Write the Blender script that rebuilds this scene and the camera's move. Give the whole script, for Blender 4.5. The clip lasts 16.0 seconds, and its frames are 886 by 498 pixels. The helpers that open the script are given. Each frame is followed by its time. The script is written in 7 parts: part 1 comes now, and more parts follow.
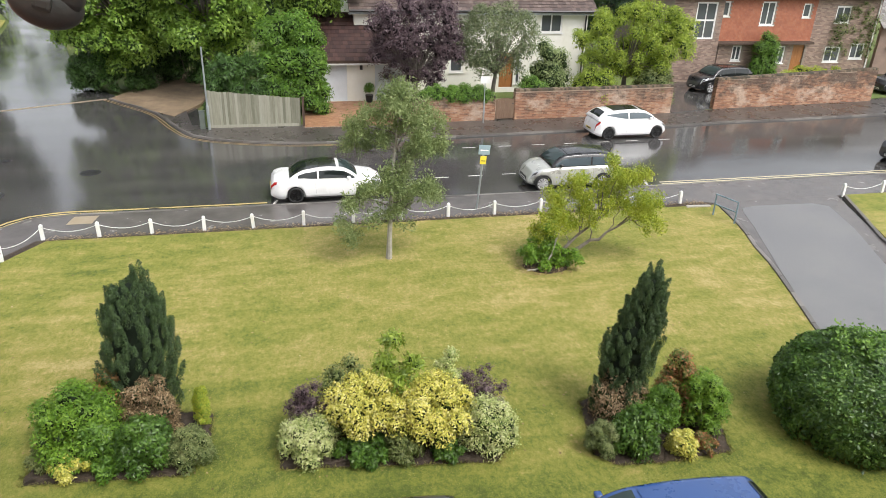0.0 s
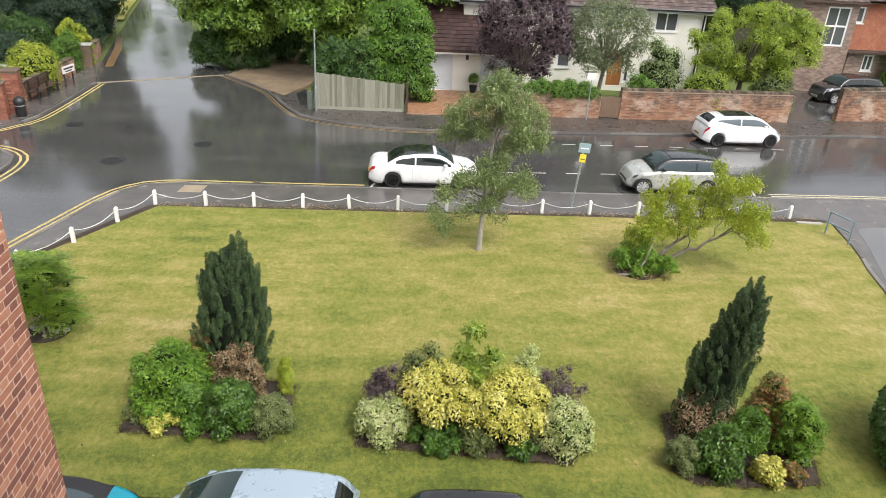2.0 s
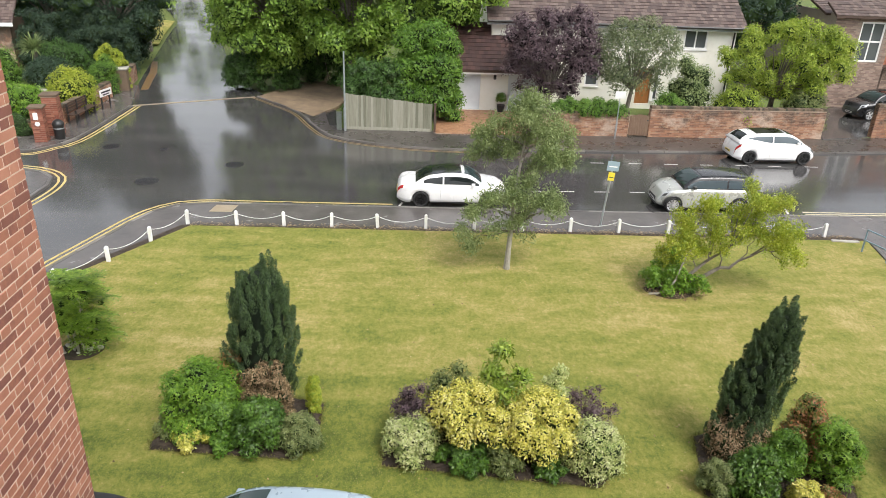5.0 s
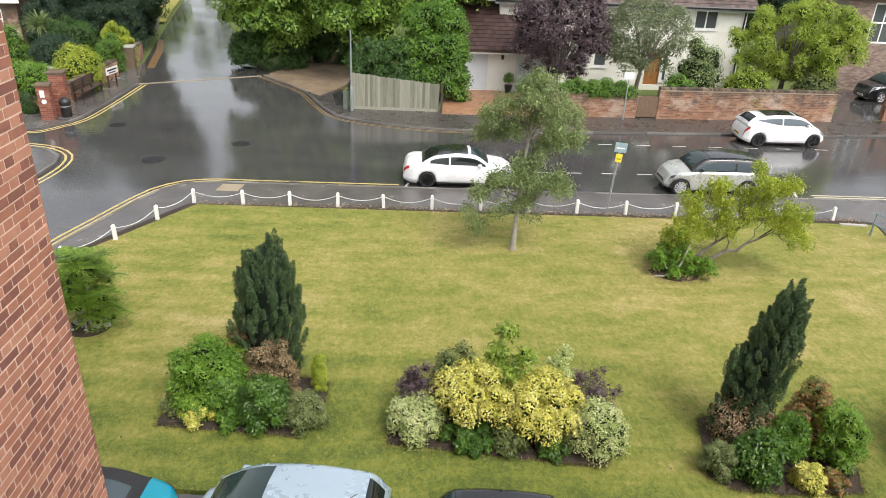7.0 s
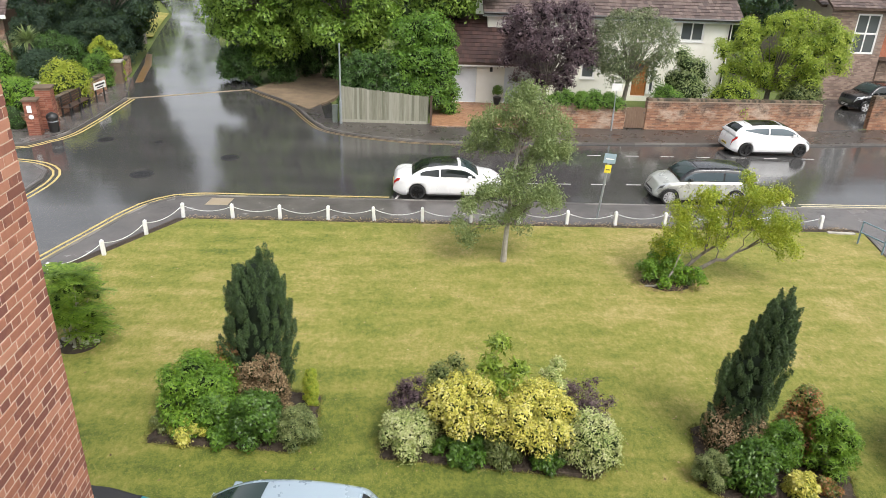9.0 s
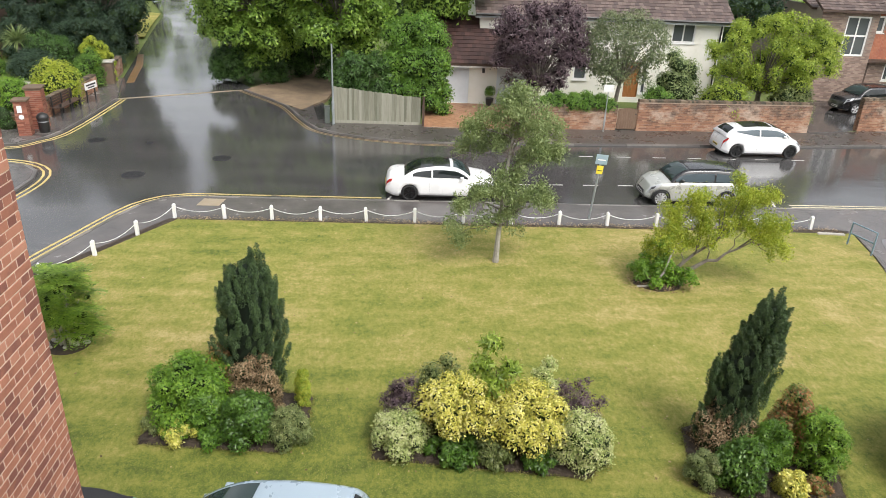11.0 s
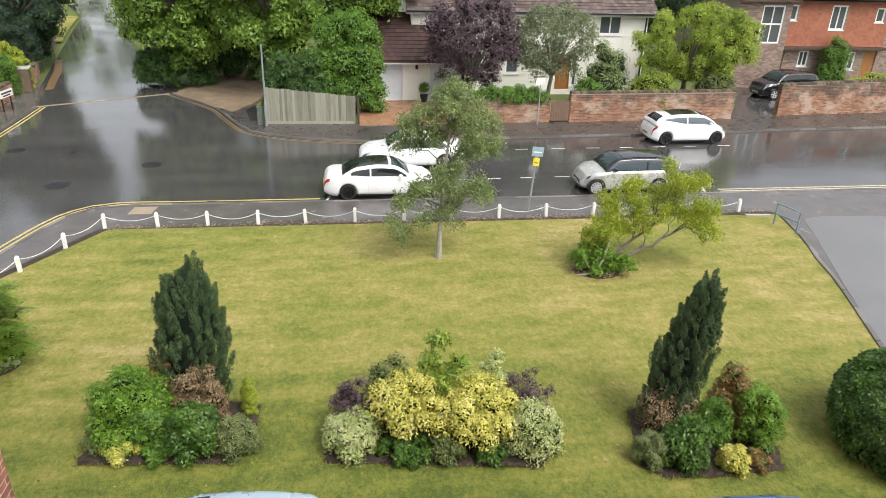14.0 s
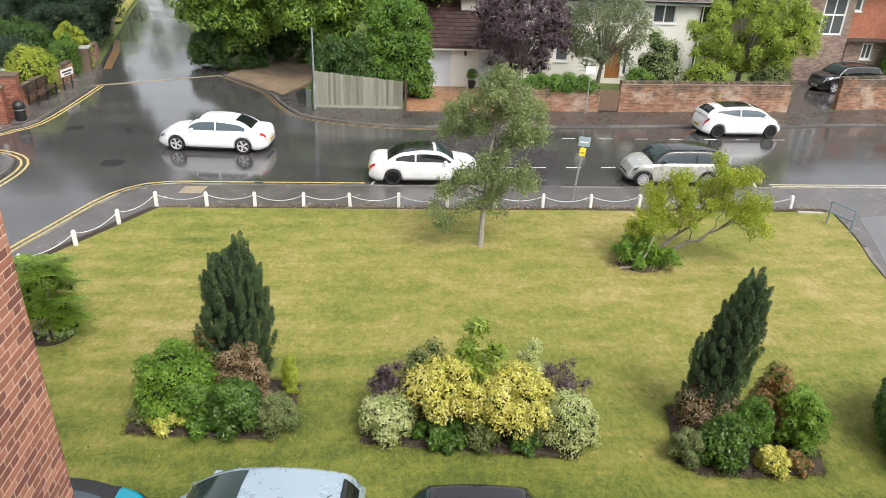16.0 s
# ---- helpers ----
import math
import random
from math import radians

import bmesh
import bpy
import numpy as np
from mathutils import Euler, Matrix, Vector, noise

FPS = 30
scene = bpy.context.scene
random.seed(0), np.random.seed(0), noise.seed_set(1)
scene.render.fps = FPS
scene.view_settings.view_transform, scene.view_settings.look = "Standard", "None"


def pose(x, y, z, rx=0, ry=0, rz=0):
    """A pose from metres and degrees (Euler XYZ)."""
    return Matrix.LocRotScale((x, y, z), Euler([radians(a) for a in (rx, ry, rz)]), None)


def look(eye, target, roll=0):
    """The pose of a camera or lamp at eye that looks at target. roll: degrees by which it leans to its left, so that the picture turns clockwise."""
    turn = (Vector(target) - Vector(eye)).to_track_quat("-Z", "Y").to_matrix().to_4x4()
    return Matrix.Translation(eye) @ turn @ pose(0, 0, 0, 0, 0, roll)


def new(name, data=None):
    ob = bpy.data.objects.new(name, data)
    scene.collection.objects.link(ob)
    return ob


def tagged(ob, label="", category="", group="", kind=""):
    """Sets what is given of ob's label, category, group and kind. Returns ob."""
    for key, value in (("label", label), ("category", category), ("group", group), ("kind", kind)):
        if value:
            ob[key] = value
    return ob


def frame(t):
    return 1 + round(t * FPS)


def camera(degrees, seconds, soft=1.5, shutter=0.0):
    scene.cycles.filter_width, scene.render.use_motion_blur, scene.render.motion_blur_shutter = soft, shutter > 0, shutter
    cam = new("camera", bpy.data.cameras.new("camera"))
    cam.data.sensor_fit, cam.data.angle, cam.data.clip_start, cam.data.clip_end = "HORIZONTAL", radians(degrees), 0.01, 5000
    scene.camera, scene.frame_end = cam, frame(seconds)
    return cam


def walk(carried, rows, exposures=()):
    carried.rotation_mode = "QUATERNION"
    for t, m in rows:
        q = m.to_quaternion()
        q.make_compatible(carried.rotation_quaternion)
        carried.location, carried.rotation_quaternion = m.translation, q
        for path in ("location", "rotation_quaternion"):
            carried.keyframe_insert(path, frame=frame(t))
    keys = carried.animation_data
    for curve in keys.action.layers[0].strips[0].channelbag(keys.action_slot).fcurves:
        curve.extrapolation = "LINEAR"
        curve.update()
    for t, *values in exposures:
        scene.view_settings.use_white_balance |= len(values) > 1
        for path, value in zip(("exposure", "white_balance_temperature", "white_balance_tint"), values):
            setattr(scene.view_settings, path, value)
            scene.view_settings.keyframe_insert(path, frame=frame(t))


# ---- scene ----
cam = camera(64.0, 16.0, soft=0.8)
PATH = [
    (0, (-0.504, -21.622, 9.062), (-0.082, -19.856, 8.224), 1.9),
    (0.5, (-0.496, -21.605, 9.065), (-0.164, -19.81, 8.249), 1.5),
    (1, (-0.5, -21.584, 9.044), (-0.215, -19.781, 8.225), 2.3),
    (1.5, (-0.486, -21.589, 9.045), (-0.204, -19.805, 8.187), 3.1),
    (2, (-0.478, -21.579, 9.046), (-0.308, -19.785, 8.177), 3.4),
    (2.5, (-0.491, -21.56, 9.047), (-0.376, -19.764, 8.174), 2.8),
    (3, (-0.512, -21.547, 9.061), (-0.404, -19.733, 8.224), 2.8),
    (3.2, (-0.512, -21.563, 9.063), (-0.405, -19.739, 8.249), 2.8),
    (5.5, (-0.462, -21.582, 9.025), (-0.378, -19.766, 8.192), 2.1),
    (6, (-0.462, -21.585, 9.018), (-0.388, -19.774, 8.172), 2.2),
    (6.5, (-0.462, -21.58, 9.018), (-0.393, -19.774, 8.16), 2.3),
    (7, (-0.463, -21.577, 9.013), (-0.389, -19.778, 8.141), 2.5),
    (7.5, (-0.466, -21.561, 9.015), (-0.376, -19.767, 8.136), 2.7),
    (8, (-0.465, -21.547, 9.019), (-0.375, -19.749, 8.15), 2.6),
    (8.5, (-0.469, -21.551, 9.019), (-0.372, -19.742, 8.171), 2.3),
    (9, (-0.483, -21.56, 9.017), (-0.382, -19.748, 8.176), 2.3),
    (11.5, (-0.468, -21.578, 9.008), (-0.344, -19.766, 8.171), 2.6),
    (12, (-0.474, -21.566, 9.006), (-0.348, -19.756, 8.164), 2.8),
    (12.5, (-0.494, -21.54, 8.994), (-0.334, -19.732, 8.153), 2.7),
    (13, (-0.503, -21.512, 8.991), (-0.282, -19.715, 8.141), 1.7),
    (13.5, (-0.497, -21.53, 9.0), (-0.231, -19.74, 8.148), 1.4),
    (14, (-0.498, -21.554, 9.012), (-0.212, -19.761, 8.172), 2.0),
    (14.5, (-0.503, -21.588, 9.024), (-0.227, -19.8, 8.172), 2.2),
    (15, (-0.494, -21.592, 9.032), (-0.23, -19.809, 8.164), 2.2),
    (15.5, (-0.486, -21.598, 9.045), (-0.255, -19.823, 8.151), 3.0),
    (16, (-0.471, -21.592, 9.051), (-0.306, -19.803, 8.173), 2.3),
]
walk(cam, [(t, look(eye, target, roll)) for t, eye, target, roll in PATH])

# ---- world, sun, exposure ----
world = bpy.data.worlds.new("overcast_sky")
scene.world = world
world.use_nodes = True
wn, wl = world.node_tree.nodes, world.node_tree.links
sky = wn.new("ShaderNodeTexSky")
sky.sky_type = 'NISHITA'
sky.sun_disc = False
sky.sun_elevation = radians(52)
sky.sun_rotation = radians(145)
sky.dust_density = 4.0
hsv = wn.new("ShaderNodeHueSaturation")
hsv.inputs["Saturation"].default_value = 0.22
wl.new(sky.outputs[0], hsv.inputs["Color"])
wl.new(hsv.outputs[0], wn["Background"].inputs["Color"])
wn["Background"].inputs["Strength"].default_value = 0.165
sun = new("sun", bpy.data.lights.new("sun", 'SUN'))
sun.data.energy = 1.0
sun.data.angle = radians(25)
sun.data.color = (1.0, 0.96, 0.9)
sun.matrix_world = look((14, -20, 36), (0, 0, 0))
scene.view_settings.exposure = 0.75


# ---- materials ----
def ramp(n, stops):
    r = n.new("ShaderNodeValToRGB")
    while len(r.color_ramp.elements) > 1:
        r.color_ramp.elements.remove(r.color_ramp.elements[-1])
    r.color_ramp.elements[0].position, r.color_ramp.elements[0].color = stops[0][0], (*stops[0][1], 1)
    for p, c in stops[1:]:
        r.color_ramp.elements.new(p).color = (*c, 1)
    return r


def noise_node(n, l, scale, detail=5, rough=0.6, coord=None, stretch=None):
    t = n.new("ShaderNodeTexNoise")
    t.inputs["Scale"].default_value = scale
    t.inputs["Detail"].default_value = detail
    t.inputs["Roughness"].default_value = rough
    if stretch:
        mp = n.new("ShaderNodeMapping")
        mp.inputs["Scale"].default_value = stretch
        l.new(coord, mp.inputs[0])
        l.new(mp.outputs[0], t.inputs["Vector"])
    else:
        l.new(coord, t.inputs["Vector"])
    return t


def material(name, colours, rough=0.6, metal=0.0, scale=3.0, fine=60.0, bump=0.2, bump_dist=0.01, spec=0.5,
             rough_var=0.1, per="none", coat=0.0, stretch=None, world_space=True, patchy=0.25, pw=0.55):
    """Two scales of variation: patches at 'scale', grain at 'fine'."""
    m = bpy.data.materials.new(name)
    m.use_nodes = True
    n, l = m.node_tree.nodes, m.node_tree.links
    p = n["Principled BSDF"]
    geo = n.new("ShaderNodeNewGeometry")
    tc = n.new("ShaderNodeTexCoord")
    coord = geo.outputs["Position"] if world_space else tc.outputs["Object"]
    big = noise_node(n, l, scale, 6, 0.65, coord, stretch)
    small = noise_node(n, l, fine, 4, 0.7, coord)
    mix = n.new("ShaderNodeMath")
    mix.operation = 'MULTIPLY_ADD'
    l.new(small.outputs[0], mix.inputs[0])
    mix.inputs[1].default_value = patchy
    l.new(big.outputs[0], mix.inputs[2])
    val = mix.outputs[0]
    if per != "none":
        src = geo.outputs["Random Per Island"] if per == "island" else n.new("ShaderNodeObjectInfo").outputs["Random"]
        a = n.new("ShaderNodeMath")
        a.operation = 'MULTIPLY_ADD'
        l.new(src, a.inputs[0])
        a.inputs[1].default_value = pw
        b = n.new("ShaderNodeMath")
        b.operation = 'MULTIPLY_ADD'
        l.new(val, b.inputs[0])
        b.inputs[1].default_value = 1.05 - pw
        b.inputs[2].default_value = -0.08
        l.new(b.outputs[0], a.inputs[2])
        val = a.outputs[0]
    k = len(colours)
    r = ramp(n, [(0.32 + 0.5 * i / max(1, k - 1), c) for i, c in enumerate(colours)])
    l.new(val, r.inputs[0])
    l.new(r.outputs[0], p.inputs["Base Color"])
    rr = n.new("ShaderNodeMapRange")
    rr.inputs["From Min"].default_value, rr.inputs["From Max"].default_value = 0.3, 0.7
    rr.inputs["To Min"].default_value, rr.inputs["To Max"].default_value = max(0.02, rough - rough_var), min(1, rough + rough_var)
    l.new(big.outputs[0], rr.inputs["Value"])
    l.new(rr.outputs[0], p.inputs["Roughness"])
    p.inputs["Metallic"].default_value = metal
    p.inputs["Specular IOR Level"].default_value = spec
    p.inputs["Coat Weight"].default_value = coat
    p.inputs["Coat Roughness"].default_value = 0.05
    if bump:
        bn = n.new("ShaderNodeBump")
        bn.inputs["Strength"].default_value = bump
        bn.inputs["Distance"].default_value = bump_dist
        l.new(small.outputs[0], bn.inputs["Height"])
        l.new(bn.outputs[0], p.inputs["Normal"])
    return m


def leaf_material(name, colours, rough=0.45, scale=1.6, through_light=0.3):
    m = bpy.data.materials.new(name)
    m.use_nodes = True
    n, l = m.node_tree.nodes, m.node_tree.links
    p, out = n["Principled BSDF"], n["Material Output"]
    geo = n.new("ShaderNodeNewGeometry")
    big = noise_node(n, l, scale, 3, 0.6, geo.outputs["Position"])
    a = n.new("ShaderNodeMath")
    a.operation = 'MULTIPLY_ADD'
    l.new(geo.outputs["Random Per Island"], a.inputs[0])
    a.inputs[1].default_value = 0.6
    b = n.new("ShaderNodeMath")
    b.operation = 'MULTIPLY_ADD'
    l.new(big.outputs[0], b.inputs[0])
    b.inputs[1].default_value = 1.0
    b.inputs[2].default_value = -0.3
    l.new(b.outputs[0], a.inputs[2])
    k = len(colours)
    r = ramp(n, [(0.12 + 0.76 * i / (k - 1), c) for i, c in enumerate(colours)])
    l.new(a.outputs[0], r.inputs[0])
    l.new(r.outputs[0], p.inputs["Base Color"])
    p.inputs["Roughness"].default_value = rough
    t = n.new("ShaderNodeBsdfTranslucent")
    l.new(r.outputs[0], t.inputs["Color"])
    mx = n.new("ShaderNodeMixShader")
    mx.inputs[0].default_value = through_light
    l.new(p.outputs[0], mx.inputs[1])
    l.new(t.outputs[0], mx.inputs[2])
    l.new(mx.outputs[0], out.inputs["Surface"])
    return m


def wet_road_material():
    m = bpy.data.materials.new("wet_asphalt")
    m.use_nodes = True
    n, l = m.node_tree.nodes, m.node_tree.links
    p = n["Principled BSDF"]
    pos = n.new("ShaderNodeNewGeometry").outputs["Position"]
    grain = noise_node(n, l, 90, 3, 0.7, pos)
    patch = noise_node(n, l, 0.35, 5, 0.55, pos)
    track = noise_node(n, l, 0.5, 4, 0.6, pos, (0.25, 1.6, 1))
    c = ramp(n, [(0.3, (0.046, 0.045, 0.045)), (0.55, (0.068, 0.066, 0.065)), (0.75, (0.1, 0.095, 0.09))])
    add = n.new("ShaderNodeMath")
    add.operation = 'MULTIPLY_ADD'
    l.new(grain.outputs[0], add.inputs[0])
    add.inputs[1].default_value = 0.35
    sub = n.new("ShaderNodeMath")
    sub.operation = 'SUBTRACT'
    l.new(track.outputs[0], sub.inputs[0])
    sub.inputs[1].default_value = 0.15
    l.new(sub.outputs[0], add.inputs[2])
    l.new(add.outputs[0], c.inputs[0])
    l.new(c.outputs[0], p.inputs["Base Color"])
    rr = n.new("ShaderNodeMapRange")
    rr.inputs["From Min"].default_value, rr.inputs["From Max"].default_value = 0.35, 0.65
    rr.inputs["To Min"].default_value, rr.inputs["To Max"].default_value = 0.03, 0.15
    l.new(patch.outputs[0], rr.inputs["Value"])
    l.new(rr.outputs[0], p.inputs["Roughness"])
    p.inputs["Specular IOR Level"].default_value = 1.0
    b = n.new("ShaderNodeBump")
    b.inputs["Strength"].default_value = 0.12
    b.inputs["Distance"].default_value = 0.004
    l.new(grain.outputs[0], b.inputs["Height"])
    b2 = n.new("ShaderNodeBump")
    b2.inputs["Strength"].default_value = 0.16
    b2.inputs["Distance"].default_value = 0.03
    l.new(track.outputs[0], b2.inputs["Height"])
    l.new(b.outputs[0], b2.inputs["Normal"])
    l.new(b2.outputs[0], p.inputs["Normal"])
    return m


def lawn_material():
    m = bpy.data.materials.new("mown_lawn")
    m.use_nodes = True
    n, l = m.node_tree.nodes, m.node_tree.links
    p = n["Principled BSDF"]
    pos = n.new("ShaderNodeNewGeometry").outputs["Position"]
    dry = noise_node(n, l, 0.22, 6, 0.62, pos)
    streak = noise_node(n, l, 0.9, 7, 0.7, pos, (0.4, 1.6, 1))
    fine = noise_node(n, l, 7, 8, 0.85, pos, (1, 0.55, 1))
    blade = noise_node(n, l, 38, 5, 0.85, pos)
    s1 = n.new("ShaderNodeMath")
    s1.operation = 'MULTIPLY_ADD'
    l.new(streak.outputs[0], s1.inputs[0])
    s1.inputs[1].default_value = 0.5
    l.new(dry.outputs[0], s1.inputs[2])
    s2 = n.new("ShaderNodeMath")
    s2.operation = 'MULTIPLY_ADD'
    l.new(fine.outputs[0], s2.inputs[0])
    s2.inputs[1].default_value = 1.0
    l.new(s1.outputs[0], s2.inputs[2])
    s3 = n.new("ShaderNodeMath")
    s3.operation = 'MULTIPLY_ADD'
    l.new(blade.outputs[0], s3.inputs[0])
    s3.inputs[1].default_value = 1.15
    l.new(s2.outputs[0], s3.inputs[2])
    # tufts a hand wide, and worn patches a pace wide
    for scale_, stretch_, lo, hi in ((13.0, (1, 0.7, 1), -0.08, 0.08), (1.6, (0.7, 1.4, 1), -0.1, 0.1)):
        tuft = noise_node(n, l, scale_, 3, 0.65, pos, stretch_)
        tm = n.new("ShaderNodeMapRange")
        tm.inputs["From Min"].default_value, tm.inputs["From Max"].default_value = 0.36, 0.64
        tm.inputs["To Min"].default_value, tm.inputs["To Max"].default_value = lo, hi
        l.new(tuft.outputs[0], tm.inputs["Value"])
        more = n.new("ShaderNodeMath")
        l.new(s3.outputs[0], more.inputs[0])
        l.new(tm.outputs[0], more.inputs[1])
        s3 = more
    # mowing stripes and a drier middle
    xyz = n.new("ShaderNodeSeparateXYZ")
    l.new(pos, xyz.inputs[0])
    ph = n.new("ShaderNodeMath")
    ph.operation = 'MULTIPLY'
    l.new(xyz.outputs["Y"], ph.inputs[0])
    ph.inputs[1].default_value = 6.3
    wob = n.new("ShaderNodeMath")
    wob.operation = 'MULTIPLY_ADD'
    l.new(streak.outputs[0], wob.inputs[0])
    wob.inputs[1].default_value = 5.0
    l.new(ph.outputs[0], wob.inputs[2])
    sn = n.new("ShaderNodeMath")
    sn.operation = 'SINE'
    l.new(wob.outputs[0], sn.inputs[0])
    fade = n.new("ShaderNodeMapRange")
    fade.inputs["From Min"].default_value, fade.inputs["From Max"].default_value = 4.0, -7.0
    fade.inputs["To Min"].default_value, fade.inputs["To Max"].default_value = 0.01, 0.06
    l.new(xyz.outputs["X"], fade.inputs["Value"])
    st = n.new("ShaderNodeMath")
    st.operation = 'MULTIPLY_ADD'
    l.new(sn.outputs[0], st.inputs[0])
    l.new(fade.outputs[0], st.inputs[1])
    l.new(s3.outputs[0], st.inputs[2])
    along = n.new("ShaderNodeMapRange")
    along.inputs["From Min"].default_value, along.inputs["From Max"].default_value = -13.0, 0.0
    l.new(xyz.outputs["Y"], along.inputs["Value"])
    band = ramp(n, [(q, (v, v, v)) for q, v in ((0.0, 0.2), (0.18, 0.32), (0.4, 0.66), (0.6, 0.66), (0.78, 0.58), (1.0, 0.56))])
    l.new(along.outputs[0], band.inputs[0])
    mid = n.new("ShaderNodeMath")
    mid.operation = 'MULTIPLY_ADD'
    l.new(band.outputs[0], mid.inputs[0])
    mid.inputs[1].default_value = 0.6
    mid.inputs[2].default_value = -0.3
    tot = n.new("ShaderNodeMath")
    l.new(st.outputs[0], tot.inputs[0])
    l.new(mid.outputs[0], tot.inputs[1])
    mr = n.new("ShaderNodeMapRange")
    mr.inputs["From Min"].default_value, mr.inputs["From Max"].default_value = 1.475, 2.21
    l.new(tot.outputs[0], mr.inputs["Value"])
    c = ramp(n, [(0.0, (0.075, 0.105, 0.02)), (0.25, (0.148, 0.176, 0.03)), (0.5, (0.22, 0.228, 0.048)), (0.75, (0.305, 0.262, 0.082)), (1.0, (0.44, 0.355, 0.16))])
    l.new(mr.outputs[0], c.inputs[0])
    l.new(c.outputs[0], p.inputs["Base Color"])
    p.inputs["Roughness"].default_value = 0.75
    p.inputs["Specular IOR Level"].default_value = 0.25
    b = n.new("ShaderNodeBump")
    b.inputs["Strength"].default_value = 0.6
    b.inputs["Distance"].default_value = 0.02
    l.new(s3.outputs[0], b.inputs["Height"])
    l.new(b.outputs[0], p.inputs["Normal"])
    return m


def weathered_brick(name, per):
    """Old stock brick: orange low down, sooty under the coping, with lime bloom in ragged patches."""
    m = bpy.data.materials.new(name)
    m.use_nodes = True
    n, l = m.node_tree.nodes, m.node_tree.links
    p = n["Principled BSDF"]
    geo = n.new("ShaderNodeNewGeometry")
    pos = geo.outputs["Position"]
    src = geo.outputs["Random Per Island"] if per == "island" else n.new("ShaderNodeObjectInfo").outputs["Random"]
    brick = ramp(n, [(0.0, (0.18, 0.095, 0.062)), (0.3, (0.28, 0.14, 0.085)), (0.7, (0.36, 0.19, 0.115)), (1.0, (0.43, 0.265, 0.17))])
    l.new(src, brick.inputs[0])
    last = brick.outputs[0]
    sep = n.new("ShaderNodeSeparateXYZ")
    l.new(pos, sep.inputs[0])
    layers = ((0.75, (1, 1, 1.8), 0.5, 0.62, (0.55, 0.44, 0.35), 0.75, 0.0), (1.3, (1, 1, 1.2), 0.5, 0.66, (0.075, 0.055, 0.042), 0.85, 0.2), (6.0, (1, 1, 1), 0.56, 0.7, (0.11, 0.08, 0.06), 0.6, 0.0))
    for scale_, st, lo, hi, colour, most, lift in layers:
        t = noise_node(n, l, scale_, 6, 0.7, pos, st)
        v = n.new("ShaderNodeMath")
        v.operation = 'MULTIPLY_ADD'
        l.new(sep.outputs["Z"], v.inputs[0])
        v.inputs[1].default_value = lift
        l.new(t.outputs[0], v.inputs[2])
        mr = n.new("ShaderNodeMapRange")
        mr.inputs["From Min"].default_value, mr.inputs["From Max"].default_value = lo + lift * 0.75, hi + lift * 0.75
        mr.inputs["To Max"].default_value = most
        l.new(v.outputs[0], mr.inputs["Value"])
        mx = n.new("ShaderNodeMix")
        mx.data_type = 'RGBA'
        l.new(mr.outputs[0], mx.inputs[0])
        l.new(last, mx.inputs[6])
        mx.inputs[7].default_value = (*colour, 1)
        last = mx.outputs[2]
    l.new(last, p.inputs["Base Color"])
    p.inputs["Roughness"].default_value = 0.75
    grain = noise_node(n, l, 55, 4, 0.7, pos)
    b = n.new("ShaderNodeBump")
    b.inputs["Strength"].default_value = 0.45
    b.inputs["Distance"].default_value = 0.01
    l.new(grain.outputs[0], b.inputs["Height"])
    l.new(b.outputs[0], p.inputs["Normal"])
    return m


def glass_material(name, colour, rough=0.03):
    m = bpy.data.materials.new(name)
    m.use_nodes = True
    p = m.node_tree.nodes["Principled BSDF"]
    p.inputs["Base Color"].default_value = (*colour, 1)
    p.inputs["Roughness"].default_value = rough
    p.inputs["Specular IOR Level"].default_value = 0.45
    return m


ROAD = wet_road_material()
LAWN = lawn_material()
PAVE_FAR = material("wet_brown_tarmac", [(0.042, 0.037, 0.034), (0.062, 0.055, 0.05), (0.085, 0.075, 0.068)], 0.3, scale=0.8, fine=70, rough_var=0.14)
PAVE = material("wet_pavement_tarmac", [(0.07, 0.064, 0.062), (0.105, 0.096, 0.092), (0.145, 0.133, 0.125)], 0.2, scale=0.8, fine=70, rough_var=0.12)
DRIVE = material("grey_damp_tarmac_drive", [(0.12, 0.12, 0.125), (0.16, 0.16, 0.165), (0.2, 0.2, 0.2)], 0.38, scale=0.5, fine=80, rough_var=0.1)
PARKING = material("parking_tarmac", [(0.07, 0.068, 0.066), (0.1, 0.095, 0.092)], 0.4, scale=0.8, fine=70)
KERB = material("granite_kerb", [(0.1, 0.093, 0.087), (0.155, 0.143, 0.133), (0.21, 0.195, 0.18)], 0.4, scale=2, fine=50, per="object")
TAN_SLAB = material("tan_worn_slab", [(0.22, 0.17, 0.11), (0.3, 0.24, 0.16), (0.36, 0.3, 0.22)], 0.5, scale=3, fine=60)
GATE_WOOD = material("brown_gate_wood", [(0.09, 0.06, 0.04), (0.16, 0.1, 0.065), (0.22, 0.15, 0.1)], 0.6, scale=5, fine=60, stretch=(5, 5, 0.4))
YELLOW = material("yellow_line_paint", [(0.34, 0.25, 0.08), (0.52, 0.39, 0.13), (0.62, 0.5, 0.22)], 0.4, scale=6, fine=90)
FADED_YELLOW = material("faded_dirty_yellow_paint", [(0.12, 0.08, 0.04), (0.22, 0.15, 0.06), (0.34, 0.23, 0.08)], 0.4, scale=4, fine=90)
PALE_YELLOW = material("washed_out_yellow_paint", [(0.36, 0.31, 0.2), (0.5, 0.44, 0.29), (0.6, 0.54, 0.38)], 0.4, scale=4, fine=90)
